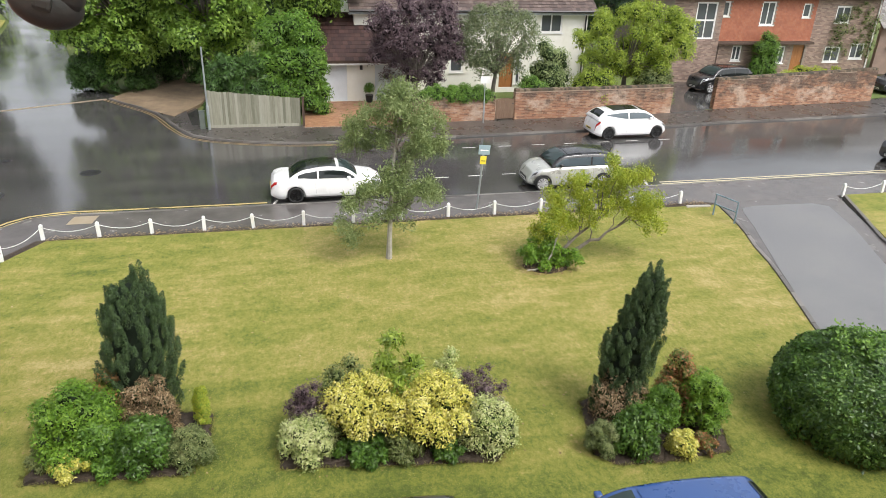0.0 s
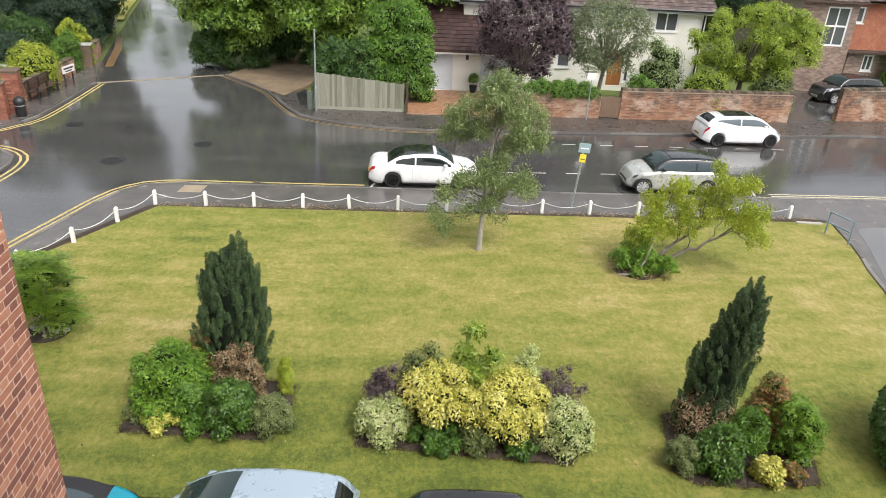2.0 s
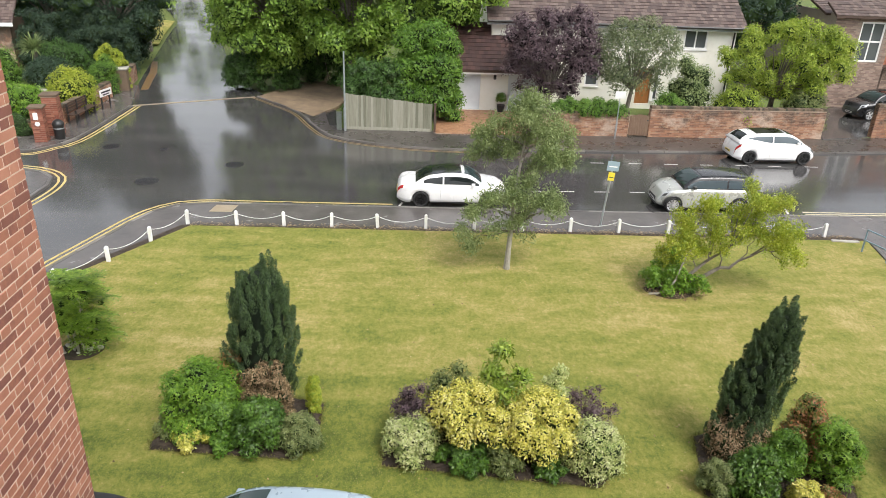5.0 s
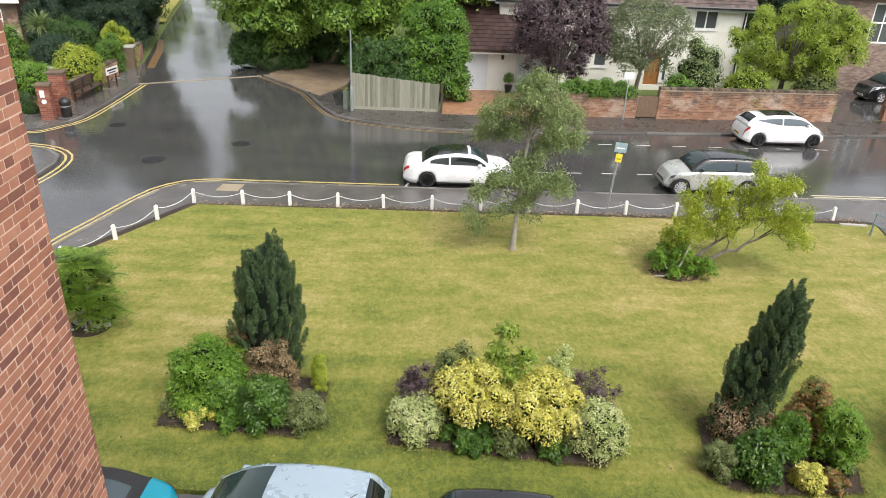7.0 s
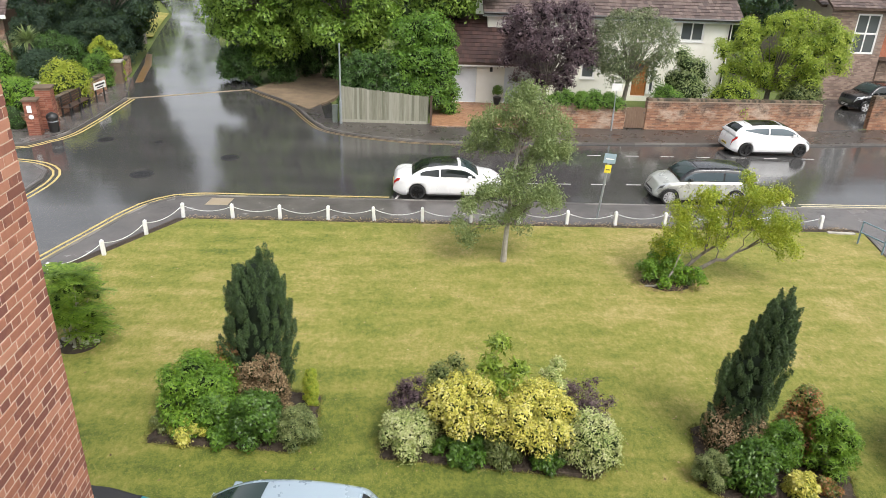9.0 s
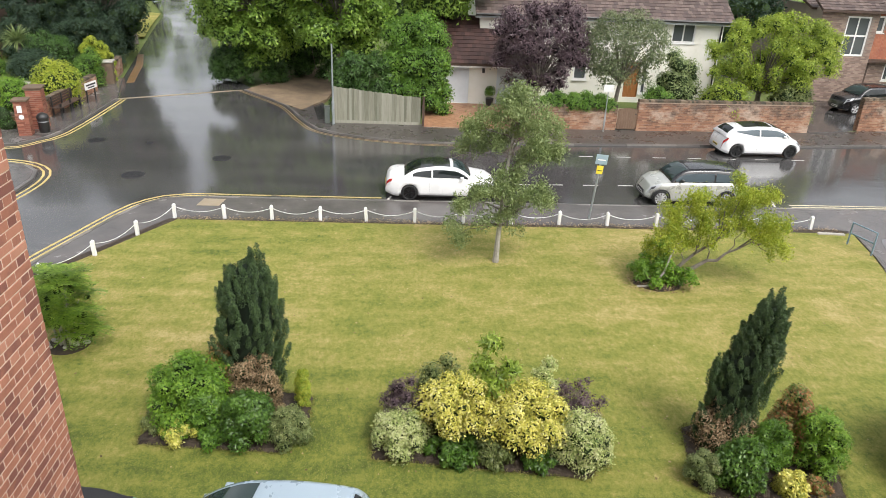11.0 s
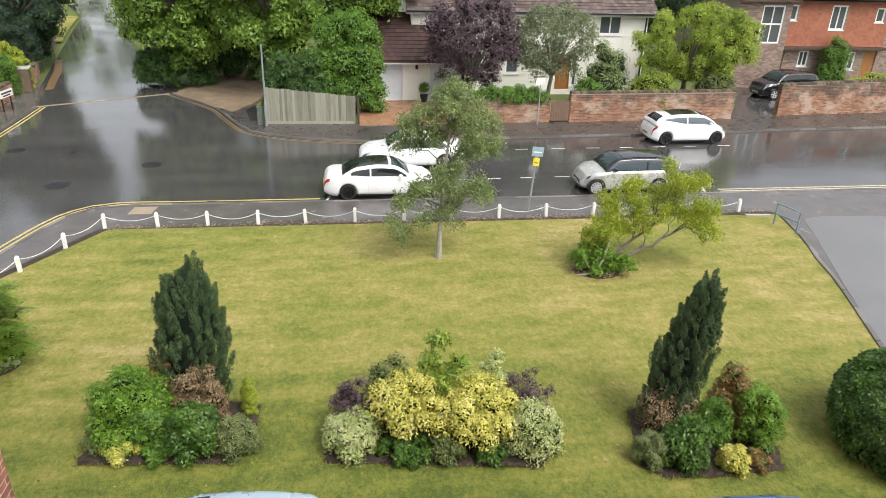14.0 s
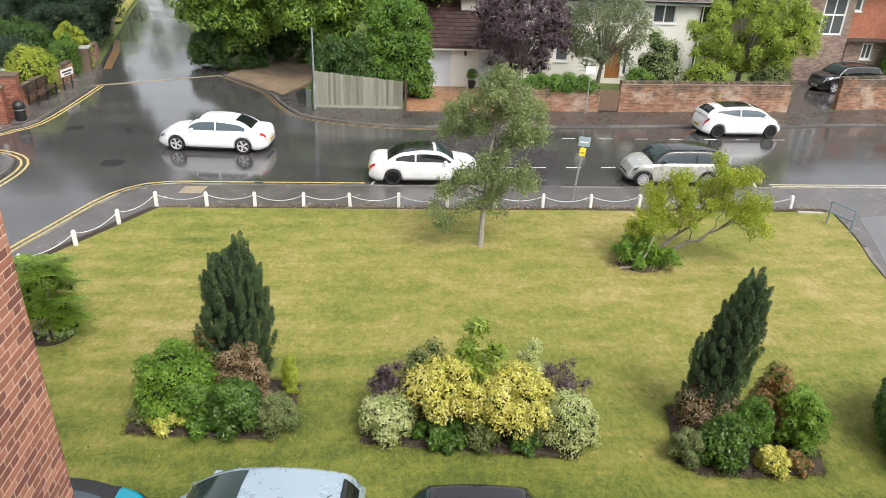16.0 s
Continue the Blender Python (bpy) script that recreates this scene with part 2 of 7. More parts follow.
WHITELINE = material("white_line_paint", [(0.35, 0.34, 0.32), (0.62, 0.6, 0.57), (0.75, 0.73, 0.7)], 0.4, scale=6, fine=90)
SOIL = material("dark_garden_soil", [(0.02, 0.014, 0.009), (0.042, 0.03, 0.02), (0.075, 0.056, 0.04)], 0.9, scale=6, fine=40, bump=0.8, bump_dist=0.03)
DIRT = material("pale_dirt_track", [(0.1, 0.065, 0.04), (0.19, 0.135, 0.085), (0.28, 0.21, 0.14)], 0.8, scale=1.2, fine=30, bump=0.5, bump_dist=0.02)
MUD = material("orange_clay_mud", [(0.08, 0.055, 0.03), (0.16, 0.098, 0.042), (0.27, 0.165, 0.07)], 0.45, scale=1.5, fine=30, bump=0.4, bump_dist=0.02)
GROUND = material("rough_grass_ground", [(0.05, 0.08, 0.02), (0.1, 0.14, 0.03), (0.15, 0.17, 0.05)], 0.9, scale=0.4, fine=20, bump=0.6, bump_dist=0.03)
PAVER = material("orange_block_paving", [(0.26, 0.13, 0.07), (0.34, 0.18, 0.1), (0.42, 0.25, 0.15)], 0.5, scale=3, fine=50, per="island")
WING_BRICK = material("red_orange_brick", [(0.235, 0.095, 0.07), (0.37, 0.155, 0.1), (0.43, 0.19, 0.12), (0.47, 0.215, 0.14), (0.53, 0.265, 0.175)], 0.8, scale=9, fine=90, per="object", bump=0.4)
WING_BRICK_FAR = material("red_orange_brick_joined", [(0.235, 0.095, 0.07), (0.37, 0.155, 0.1), (0.43, 0.19, 0.12), (0.47, 0.215, 0.14), (0.53, 0.265, 0.175)], 0.8, scale=9, fine=90, per="island", bump=0.4)
WING_MORTAR = material("buff_mortar", [(0.6, 0.46, 0.36), (0.72, 0.57, 0.46)], 0.9, scale=8, fine=90, bump=0.4)
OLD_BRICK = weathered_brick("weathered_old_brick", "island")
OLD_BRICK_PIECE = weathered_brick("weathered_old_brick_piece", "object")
OLD_MORTAR = material("old_lime_mortar", [(0.2, 0.14, 0.1), (0.32, 0.24, 0.18), (0.42, 0.34, 0.27)], 0.9, scale=2, fine=40)
COPING = material("mossy_coping_brick", [(0.05, 0.045, 0.03), (0.13, 0.09, 0.06), (0.22, 0.17, 0.12)], 0.8, scale=2.5, fine=40, per="island")
GREY_BRICK = material("brown_grey_house_brick", [(0.2, 0.14, 0.115), (0.29, 0.205, 0.165), (0.37, 0.28, 0.225)], 0.8, scale=2, fine=40, per="island")
HOUSE_MORTAR = material("house_mortar", [(0.22, 0.18, 0.15), (0.3, 0.25, 0.21)], 0.9, scale=2, fine=40)
HUNG_TILE = material("orange_red_hung_tile", [(0.27, 0.085, 0.045), (0.33, 0.115, 0.06), (0.4, 0.155, 0.085)], 0.7, scale=1.5, fine=30, per="island", pw=0.3)
RENDER_WHITE = material("cream_white_render", [(0.7, 0.67, 0.58), (0.81, 0.79, 0.71), (0.86, 0.84, 0.78)], 0.8, scale=0.9, fine=40)
ROOF_BROWN = material("brown_roof_tile", [(0.07, 0.05, 0.045), (0.12, 0.085, 0.075), (0.17, 0.13, 0.115)], 0.6, scale=1.5, fine=30, per="island")
ROOF_GREY = material("grey_weathered_roof_tile", [(0.13, 0.12, 0.115), (0.2, 0.19, 0.18), (0.27, 0.26, 0.25)], 0.6, scale=1.5, fine=30, per="island")
ROOF_RED = material("dark_red_roof_tile", [(0.034, 0.016, 0.015), (0.055, 0.026, 0.023), (0.085, 0.043, 0.036)], 0.6, scale=1.5, fine=30, per="island")
WHITE_PAINT = material("white_gloss_paint", [(0.68, 0.68, 0.66), (0.78, 0.78, 0.76), (0.82, 0.82, 0.81)], 0.4, scale=3, fine=60, bump=0.05)
GARAGE_WHITE = material("pale_garage_door_paint", [(0.6, 0.63, 0.66), (0.7, 0.73, 0.76)], 0.45, scale=2, fine=60, bump=0.03)
DOOR_ORANGE = material("varnished_oak_door", [(0.22, 0.085, 0.025), (0.32, 0.13, 0.04), (0.4, 0.18, 0.07)], 0.45, scale=4, fine=50, stretch=(4, 4, 0.4))
FENCE_WOOD = material("weathered_grey_fence_wood", [(0.14, 0.14, 0.1), (0.24, 0.235, 0.18), (0.33, 0.325, 0.27)], 0.8, scale=3, fine=60, per="object", stretch=(5, 5, 0.4), pw=0.4)
DARK_WOOD = material("dark_brown_wood", [(0.04, 0.025, 0.018), (0.09, 0.055, 0.04)], 0.6, scale=5, fine=60)
DARK_METAL = material("black_painted_metal", [(0.012, 0.012, 0.013), (0.03, 0.03, 0.03)], 0.4, scale=5, fine=60, bump=0.05)
GALV = material("galvanised_grey_steel", [(0.3, 0.33, 0.35), (0.42, 0.45, 0.47)], 0.4, 0.6, scale=4, fine=60, bump=0.05)
BLUE_GREY = material("blue_grey_painted_steel", [(0.16, 0.24, 0.3), (0.24, 0.34, 0.4)], 0.4, 0.2, scale=4, fine=60, bump=0.05)
CABINET = material("dark_green_grey_steel", [(0.08, 0.1, 0.085), (0.14, 0.16, 0.14)], 0.5, scale=4, fine=60, bump=0.05)
BARK = material("grey_brown_bark", [(0.06, 0.05, 0.04), (0.14, 0.12, 0.1), (0.22, 0.2, 0.17)], 0.9, scale=6, fine=40, bump=0.7, bump_dist=0.02)
PALE_BARK = material("pale_grey_bark", [(0.2, 0.18, 0.15), (0.32, 0.3, 0.26), (0.4, 0.38, 0.34)], 0.9, scale=8, fine=40, bump=0.5, bump_dist=0.01)
STONE = material("pale_stone_pieces", [(0.3, 0.28, 0.25), (0.45, 0.43, 0.4)], 0.8, scale=5, fine=40)
YELLOW_SIGN = material("yellow_sign_enamel", [(0.75, 0.6, 0.04), (0.8, 0.66, 0.07)], 0.4, scale=5, fine=50, bump=0.0)
BLUE_SIGN = material("pale_blue_sign_enamel", [(0.22, 0.31, 0.36), (0.3, 0.39, 0.44)], 0.4, scale=5, fine=50, bump=0.0)
TERRACOTTA_PILLAR = material("terracotta_pillar_brick", [(0.2, 0.065, 0.04), (0.3, 0.11, 0.07), (0.37, 0.17, 0.11)], 0.7, scale=3, fine=50, per="island")

# car surfaces
def paint(name, c, metal=0.0, rough=0.28):
    return material(name, [tuple(v * 0.93 for v in c), c], rough, metal, scale=1.2, fine=40, bump=0.0, coat=0.8, rough_var=0.05, world_space=False)


P_WHITE = paint("white_car_paint", (0.88, 0.88, 0.88))
P_SILVER = paint("pale_silver_green_paint", (0.52, 0.53, 0.49), 0.35)
P_BLUESILVER = paint("pale_blue_silver_paint", (0.41, 0.51, 0.59), 0.25)
P_BLACK = paint("black_car_paint", (0.012, 0.012, 0.014))
P_TEAL = paint("turquoise_car_paint", (0.0, 0.3, 0.42), 0.1)
P_BLUE = paint("deep_blue_car_paint", (0.03, 0.085, 0.26), 0.1)
P_DARK = paint("dark_grey_car_paint", (0.03, 0.03, 0.033))
CAR_GLASS = glass_material("dark_tinted_car_glass", (0.012, 0.016, 0.016))
SCREEN_GLASS = glass_material("green_tinted_windscreen", (0.03, 0.05, 0.048))
# blue-grey base colour stands in for sky reflected in the side windows
SKY_TINT_GLASS = glass_material("blue_grey_sky_tinted_glass", (0.075, 0.1, 0.115))
SEAM = material("shut_line_shadow_gap", [(0.25, 0.25, 0.25), (0.35, 0.35, 0.35)], 0.8, scale=5, fine=50, bump=0.0)
HOUSE_GLASS = glass_material("grey_house_window_glass", (0.085, 0.095, 0.1))
RUBBER = material("black_tyre_rubber", [(0.012, 0.012, 0.012), (0.025, 0.025, 0.025)], 0.7, scale=6, fine=60, bump=0.1)
SOFT_TOP = material("black_fabric_soft_top", [(0.018, 0.018, 0.02), (0.03, 0.03, 0.033)], 0.75, scale=5, fine=120)
ALLOY = material("silver_alloy", [(0.55, 0.55, 0.56), (0.7, 0.7, 0.71)], 0.35, 0.25, scale=5, fine=50, bump=0.0)
BLACK_ALLOY = material("gloss_black_alloy", [(0.012, 0.012, 0.013), (0.02, 0.02, 0.02)], 0.25, 0.2, scale=5, fine=50, bump=0.0)
RED_LENS = material("red_tail_lens", [(0.35, 0.008, 0.006), (0.45, 0.015, 0.012)], 0.15, scale=9, fine=60, bump=0.0)
CLEAR_LENS = material("clear_headlamp_lens", [(0.5, 0.52, 0.54), (0.65, 0.66, 0.68)], 0.12, 0.3, scale=9, fine=60, bump=0.0)
PLATE_YELLOW = material("yellow_plate", [(0.7, 0.52, 0.05), (0.75, 0.58, 0.08)], 0.4, scale=6, fine=60, bump=0.0)
PLATE_WHITE = material("white_plate", [(0.65, 0.65, 0.63), (0.7, 0.7, 0.68)], 0.4, scale=6, fine=60, bump=0.0)

# foliage
L_YEW = leaf_material("dark_yew_needles", [(0.025, 0.05, 0.02), (0.055, 0.1, 0.036), (0.12, 0.19, 0.065)], 0.5, 7, 0.15)
L_MID = leaf_material("mid_green_leaves", [(0.06, 0.14, 0.016), (0.11, 0.225, 0.025), (0.19, 0.33, 0.04)], 0.4)
L_FERN = leaf_material("bright_fresh_leaves", [(0.085, 0.18, 0.016), (0.15, 0.29, 0.026), (0.26, 0.42, 0.045)], 0.4)
L_DARK = leaf_material("dark_glossy_leaves", [(0.035, 0.085, 0.013), (0.07, 0.15, 0.02), (0.14, 0.26, 0.04)], 0.3)
L_YELLOW = leaf_material("golden_variegated_leaves", [(0.25, 0.3, 0.05), (0.58, 0.55, 0.1), (0.78, 0.72, 0.18), (0.85, 0.81, 0.4)], 0.35, 2.5)
L_CREAM = leaf_material("cream_variegated_leaves", [(0.15, 0.23, 0.05), (0.36, 0.44, 0.14), (0.56, 0.6, 0.27), (0.7, 0.71, 0.42)], 0.4, 2.5)
L_PALE = leaf_material("grey_green_variegated_leaves", [(0.09, 0.13, 0.035), (0.2, 0.25, 0.085), (0.34, 0.37, 0.16)], 0.45, 2.5)
L_PURPLE = leaf_material("purple_smoke_leaves", [(0.07, 0.045, 0.055), (0.13, 0.085, 0.1), (0.2, 0.145, 0.16)], 0.5)
L_BROWN = leaf_material("browned_dying_leaves", [(0.08, 0.055, 0.025), (0.2, 0.14, 0.07), (0.36, 0.25, 0.14), (0.5, 0.39, 0.25)], 0.6, 3)
L_RED = leaf_material("photinia_red_green_leaves", [(0.07, 0.14, 0.025), (0.16, 0.2, 0.04), (0.36, 0.17, 0.07), (0.52, 0.22, 0.11)], 0.4, 3)
L_OLIVE = leaf_material("olive_green_leaves", [(0.07, 0.1, 0.025), (0.14, 0.18, 0.05), (0.24, 0.27, 0.1)], 0.45)
L_LIMEGREEN = leaf_material("light_green_leaves", [(0.12, 0.2, 0.02), (0.22, 0.32, 0.035), (0.36, 0.46, 0.07)], 0.4)
L_SILVER = leaf_material("silver_grey_leaves", [(0.08, 0.11, 0.05), (0.16, 0.2, 0.09), (0.28, 0.32, 0.17)], 0.5)
L_LIMETREE = leaf_material("yellow_green_tree_leaves", [(0.17, 0.26, 0.03), (0.3, 0.395, 0.048), (0.47, 0.55, 0.09)], 0.4, 1.2, 0.45)
L_MAHONIA = leaf_material("mahonia_leaflets", [(0.08, 0.155, 0.018), (0.155, 0.26, 0.03), (0.29, 0.4, 0.06)], 0.4, 3)
L_BIRCH = leaf_material("grey_green_tree_leaves", [(0.12, 0.175, 0.055), (0.22, 0.29, 0.105), (0.35, 0.41, 0.185)], 0.5)
L_LIME = leaf_material("lime_yellow_leaves", [(0.2, 0.29, 0.025), (0.36, 0.43, 0.04), (0.54, 0.57, 0.08)], 0.4, 1.6, 0.4)
L_TREE = leaf_material("deep_green_tree_leaves", [(0.11, 0.2, 0.03), (0.18, 0.305, 0.044), (0.26, 0.405, 0.062), (0.38, 0.53, 0.1)], 0.38, 0.5, 0.45)
L_CONIFER = leaf_material("blue_dark_conifer", [(0.02, 0.042, 0.026), (0.035, 0.07, 0.038), (0.06, 0.105, 0.055)], 0.6, 0.7)
L_HEDGE = leaf_material("clipped_hedge_leaves", [(0.025, 0.065, 0.012), (0.055, 0.125, 0.02), (0.1, 0.2, 0.035), (0.16, 0.28, 0.05)], 0.4, 3)
L_IVY = leaf_material("ivy_leaves", [(0.03, 0.075, 0.014), (0.06, 0.13, 0.024), (0.1, 0.2, 0.04)], 0.35)
L_GRASS = leaf_material("grass_blades", [(0.1, 0.125, 0.024), (0.2, 0.205, 0.045), (0.36, 0.31, 0.12)], 0.6, 0.5)
# dark core colours carry the shade between leaves inside bushes and crowns
L_CORE = leaf_material("shaded_gap_fill", [(0.015, 0.032, 0.008), (0.03, 0.055, 0.014)], 0.9)
L_CORE_TREE = leaf_material("shaded_tree_gap_fill", [(0.035, 0.068, 0.017), (0.06, 0.11, 0.026)], 0.9)
L_CORE_YEW = leaf_material("shaded_yew_gap_fill", [(0.01, 0.02, 0.01), (0.02, 0.035, 0.016)], 0.9)
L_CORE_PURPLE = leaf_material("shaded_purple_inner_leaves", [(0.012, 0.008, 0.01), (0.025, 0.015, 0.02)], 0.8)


# ---- builders ----
def mesh_of(name, verts, faces, mats, smooth=False):
    me = bpy.data.meshes.new(name)
    me.from_pydata([tuple(v) for v in verts], [], [tuple(f) for f in faces])
    for m in (mats if isinstance(mats, (list, tuple)) else [mats]):
        me.materials.append(m)
    if smooth:
        me.shade_smooth()
    me.update()
    return me


def thing(name, label, category, at=(0, 0, 0), rz=0, group="", kind=""):
    ob = new(name)
    ob.matrix_basis = pose(*at, 0, 0, rz)
    return tagged(ob, label, category, group, kind)


def part(name, bm, mat, parent, label="", smooth=False):
    """Links a bmesh as one mesh object under a thing or a part."""
    me = bpy.data.meshes.new(name)
    bmesh.ops.recalc_face_normals(bm, faces=bm.faces)
    bm.to_mesh(me)
    bm.free()
    me.materials.append(mat)
    if smooth:
        me.shade_smooth()
    ob = new(name, me)
    ob.parent = parent
    if label:
        ob["label"] = label
    return ob


def piece(name, me, parent, m=None, label=""):
    ob = new(name, me)
    ob.parent = parent
    if m is not None:
        ob.matrix_basis = m
    if label:
        ob["label"] = label
    return ob


def box(bm, x0, x1, y0, y1, z0, z1, bevel=0.0, m=None):
    r = bmesh.ops.create_cube(bm, size=1)
    vs = r["verts"]
    for v in vs:
        v.co = Vector(((x0 + x1) / 2 + v.co.x * (x1 - x0), (y0 + y1) / 2 + v.co.y * (y1 - y0), (z0 + z1) / 2 + v.co.z * (z1 - z0)))
    if m is not None:
        for v in vs:
            v.co = m @ v.co
    if bevel:
        es = list({e for v in vs for e in v.link_edges})
        bmesh.ops.bevel(bm, geom=es, offset=bevel, segments=2, affect='EDGES', profile=0.6)
    return bm


def boxed(x0, x1, y0, y1, z0, z1, bevel=0.0):
    return box(bmesh.new(), x0, x1, y0, y1, z0, z1, bevel)


def tube(bm, points, radii, sides=8):
    """A tapered tube along points."""
    rings = []
    pts = [Vector(p) for p in points]
    for i, p in enumerate(pts):
        d = (pts[min(i + 1, len(pts) - 1)] - pts[max(i - 1, 0)]).normalized()
        a = d.cross(Vector((0.31, 0.77, 0.55))).normalized()
        b = d.cross(a)
        r = radii[i] if isinstance(radii, (list, tuple)) else radii
        rings.append([bm.verts.new(p + (a * math.cos(k * math.tau / sides) + b * math.sin(k * math.tau / sides)) * r) for k in range(sides)])
    for q, w in zip(rings, rings[1:]):
        for k in range(sides):
            bm.faces.new((q[k], q[(k + 1) % sides], w[(k + 1) % sides], w[k]))
    bm.faces.new(rings[0][::-1])
    bm.faces.new(rings[-1])
    return bm


def slab(name, outline, z0, z1, mat, kind="structure", label="", category="", bevel=0.0):
    """A flat piece of ground with an outline and a thickness."""
    bm = bmesh.new()
    vs = [bm.verts.new((x, y, z1)) for x, y in outline]
    f = bm.faces.new(vs)
    if f.normal.z < 0:
        f.normal_flip()
    bm.normal_update()
    r = bmesh.ops.extrude_face_region(bm, geom=[f])
    low = [v for v in r["geom"] if isinstance(v, bmesh.types.BMVert)]
    for v in low:
        v.co.z = z0
    bmesh.ops.recalc_face_normals(bm, faces=bm.faces)
    bmesh.ops.triangulate(bm, faces=[q for q in bm.faces if len(q.verts) > 4])
    me = bpy.data.meshes.new(name)
    bm.to_mesh(me)
    bm.free()
    me.materials.append(mat)
    return tagged(new(name, me), label, category, "", kind)


def smooth_line(pts, step=0.4):
    """A rounded line through points."""
    out = []
    p = [Vector((*q, 0)) for q in pts]
    p = [p[0] * 2 - p[1]] + p + [p[-1] * 2 - p[-2]]
    for i in range(1, len(p) - 2):
        k = max(1, int((p[i + 1] - p[i]).length / step))
        for j in range(k):
            t = j / k
            a, b, c, d = p[i - 1], p[i], p[i + 1], p[i + 2]
            v = 0.5 * ((2 * b) + (c - a) * t + (2 * a - 5 * b + 4 * c - d) * t * t + (3 * b - a - 3 * c + d) * t ** 3)
            out.append((v.x, v.y))
    out.append((p[-2].x, p[-2].y))
    return out


def offset_line(pts, d):
    out = []
    for i, q in enumerate(pts):
        a, b = Vector(pts[max(i - 1, 0)]), Vector(pts[min(i + 1, len(pts) - 1)])
        t = (b - a).normalized()
        out.append((q[0] - t.y * d, q[1] + t.x * d))
    return out


def ribbon(name, line, width, z0, z1, mat, label="", category="", kind="structure"):
    a, b = offset_line(line, width / 2), offset_line(line, -width / 2)
    n = len(line)
    verts = [(x, y, z1) for x, y in a] + [(x, y, z1) for x, y in b] + [(x, y, z0) for x, y in a] + [(x, y, z0) for x, y in b]
    faces = []
    for i in range(n - 1):
        faces += [(n + i, n + i + 1, i + 1, i), (i, i + 1, 2 * n + i + 1, 2 * n + i), (3 * n + i, 3 * n + i + 1, n + i + 1, n + i)]
    faces += [(0, 2 * n, 3 * n, n), (n - 1, 2 * n - 1, 4 * n - 1, 3 * n - 1)]
    return tagged(new(name, mesh_of(name, verts, faces, mat)), label, category, "", kind)


rng = np.random.default_rng(7)


def leaves(P, N, size, aspect=0.5, fold=0.25, jitter=0.8, vary=0.35):
    """Folded leaf blades at places P, facing roughly N."""
    n = len(P)
    N = N + rng.normal(0, jitter, (n, 3)) * 0.6
    N /= np.linalg.norm(N, axis=1, keepdims=True) + 1e-9
    T = rng.normal(0, 1, (n, 3))
    T[:, 2] -= 0.3
    T -= N * np.sum(T * N, axis=1, keepdims=True)
    T /= np.linalg.norm(T, axis=1, keepdims=True) + 1e-9
    B = np.cross(N, T)
    s = (size * (1 + rng.uniform(-vary, vary, n)))[:, None]
    mid = P + T * s * 0.45
    V = np.empty((n, 4, 3))
    V[:, 0] = P
    V[:, 1] = mid + B * s * aspect * 0.5 - N * s * fold * 0.3
    V[:, 2] = P + T * s
    V[:, 3] = mid - B * s * aspect * 0.5 - N * s * fold * 0.3
    idx = np.arange(n)[:, None] * 4
    F = np.concatenate([idx + [0, 1, 2], idx + [0, 2, 3]], axis=1).reshape(-1, 3)
    return V.reshape(-1, 3), F


def fast_mesh(name, V, F, mat):
    me = bpy.data.meshes.new(name)
    me.vertices.add(len(V))
    me.vertices.foreach_set("co", V.astype(np.float32).ravel())
    me.loops.add(F.size)
    me.loops.foreach_set("vertex_index", F.astype(np.int32).ravel())
    me.polygons.add(len(F))
    me.polygons.foreach_set("loop_start", np.arange(len(F), dtype=np.int32) * 3)
    me.update(calc_edges=True)
    me.materials.append(mat)
    return me


def clump_points(centres, radii, n, fill=0.35, up=0.25, flat=1.0):
    """Places on and just under the skin of many clumps, those inside other clumps left out."""
    C, R = np.asarray(centres, float), np.asarray(radii, float)
    w = R ** 2 / np.sum(R ** 2)
    k = rng.choice(len(C), n, p=w)
    d = rng.normal(0, 1, (n, 3))
    d /= np.linalg.norm(d, axis=1, keepdims=True)
    low = d[:, 2] < -0.55
    d[low, 2] *= -1
    r = R[k] * (1 - fill * rng.random(n) ** 1.6) * (1 + rng.normal(0, 0.06, n))
    P = C[k] + d * r[:, None] * np.array([1, 1, flat])
    keep = np.ones(n, bool)
    for i in range(0, n, 4000):
        D = np.linalg.norm(P[i:i + 4000, None] - C[None], axis=2) / R[None]
        D[np.arange(len(D)), k[i:i + 4000]] = 9
        keep[i:i + 4000] = D.min(axis=1) > 0.62
    d[:, 2] += up
    return P[keep], d[keep]


def blob_clumps(w, dep, h, count, size, z0=0.0, power=1.0):
    """Clump centres over a rounded bush."""
    C, R = [], []
    for i in range(count):
        a = i * 2.39996 + rng.uniform(-0.3, 0.3)
        u = (i + 0.5) / count
        zz = u ** power
        rad = math.sqrt(max(0.0, 1 - (max(0, zz - 0.2) / 0.8) ** 2.8))
        s = size * rng.uniform(0.6, 1.3)
        f = rng.uniform(0.78, 1.1)
        C.append((math.cos(a) * rad * (w / 2 - s * 0.8) * f, math.sin(a) * rad * (dep / 2 - s * 0.8) * f, z0 + zz * (h - z0 - s * 0.9) * f + s * 0.25))
        R.append(s)
    C.append((0, 0, h * 0.45))
    R.append(min(w, dep, h) * 0.33)
    return C, R


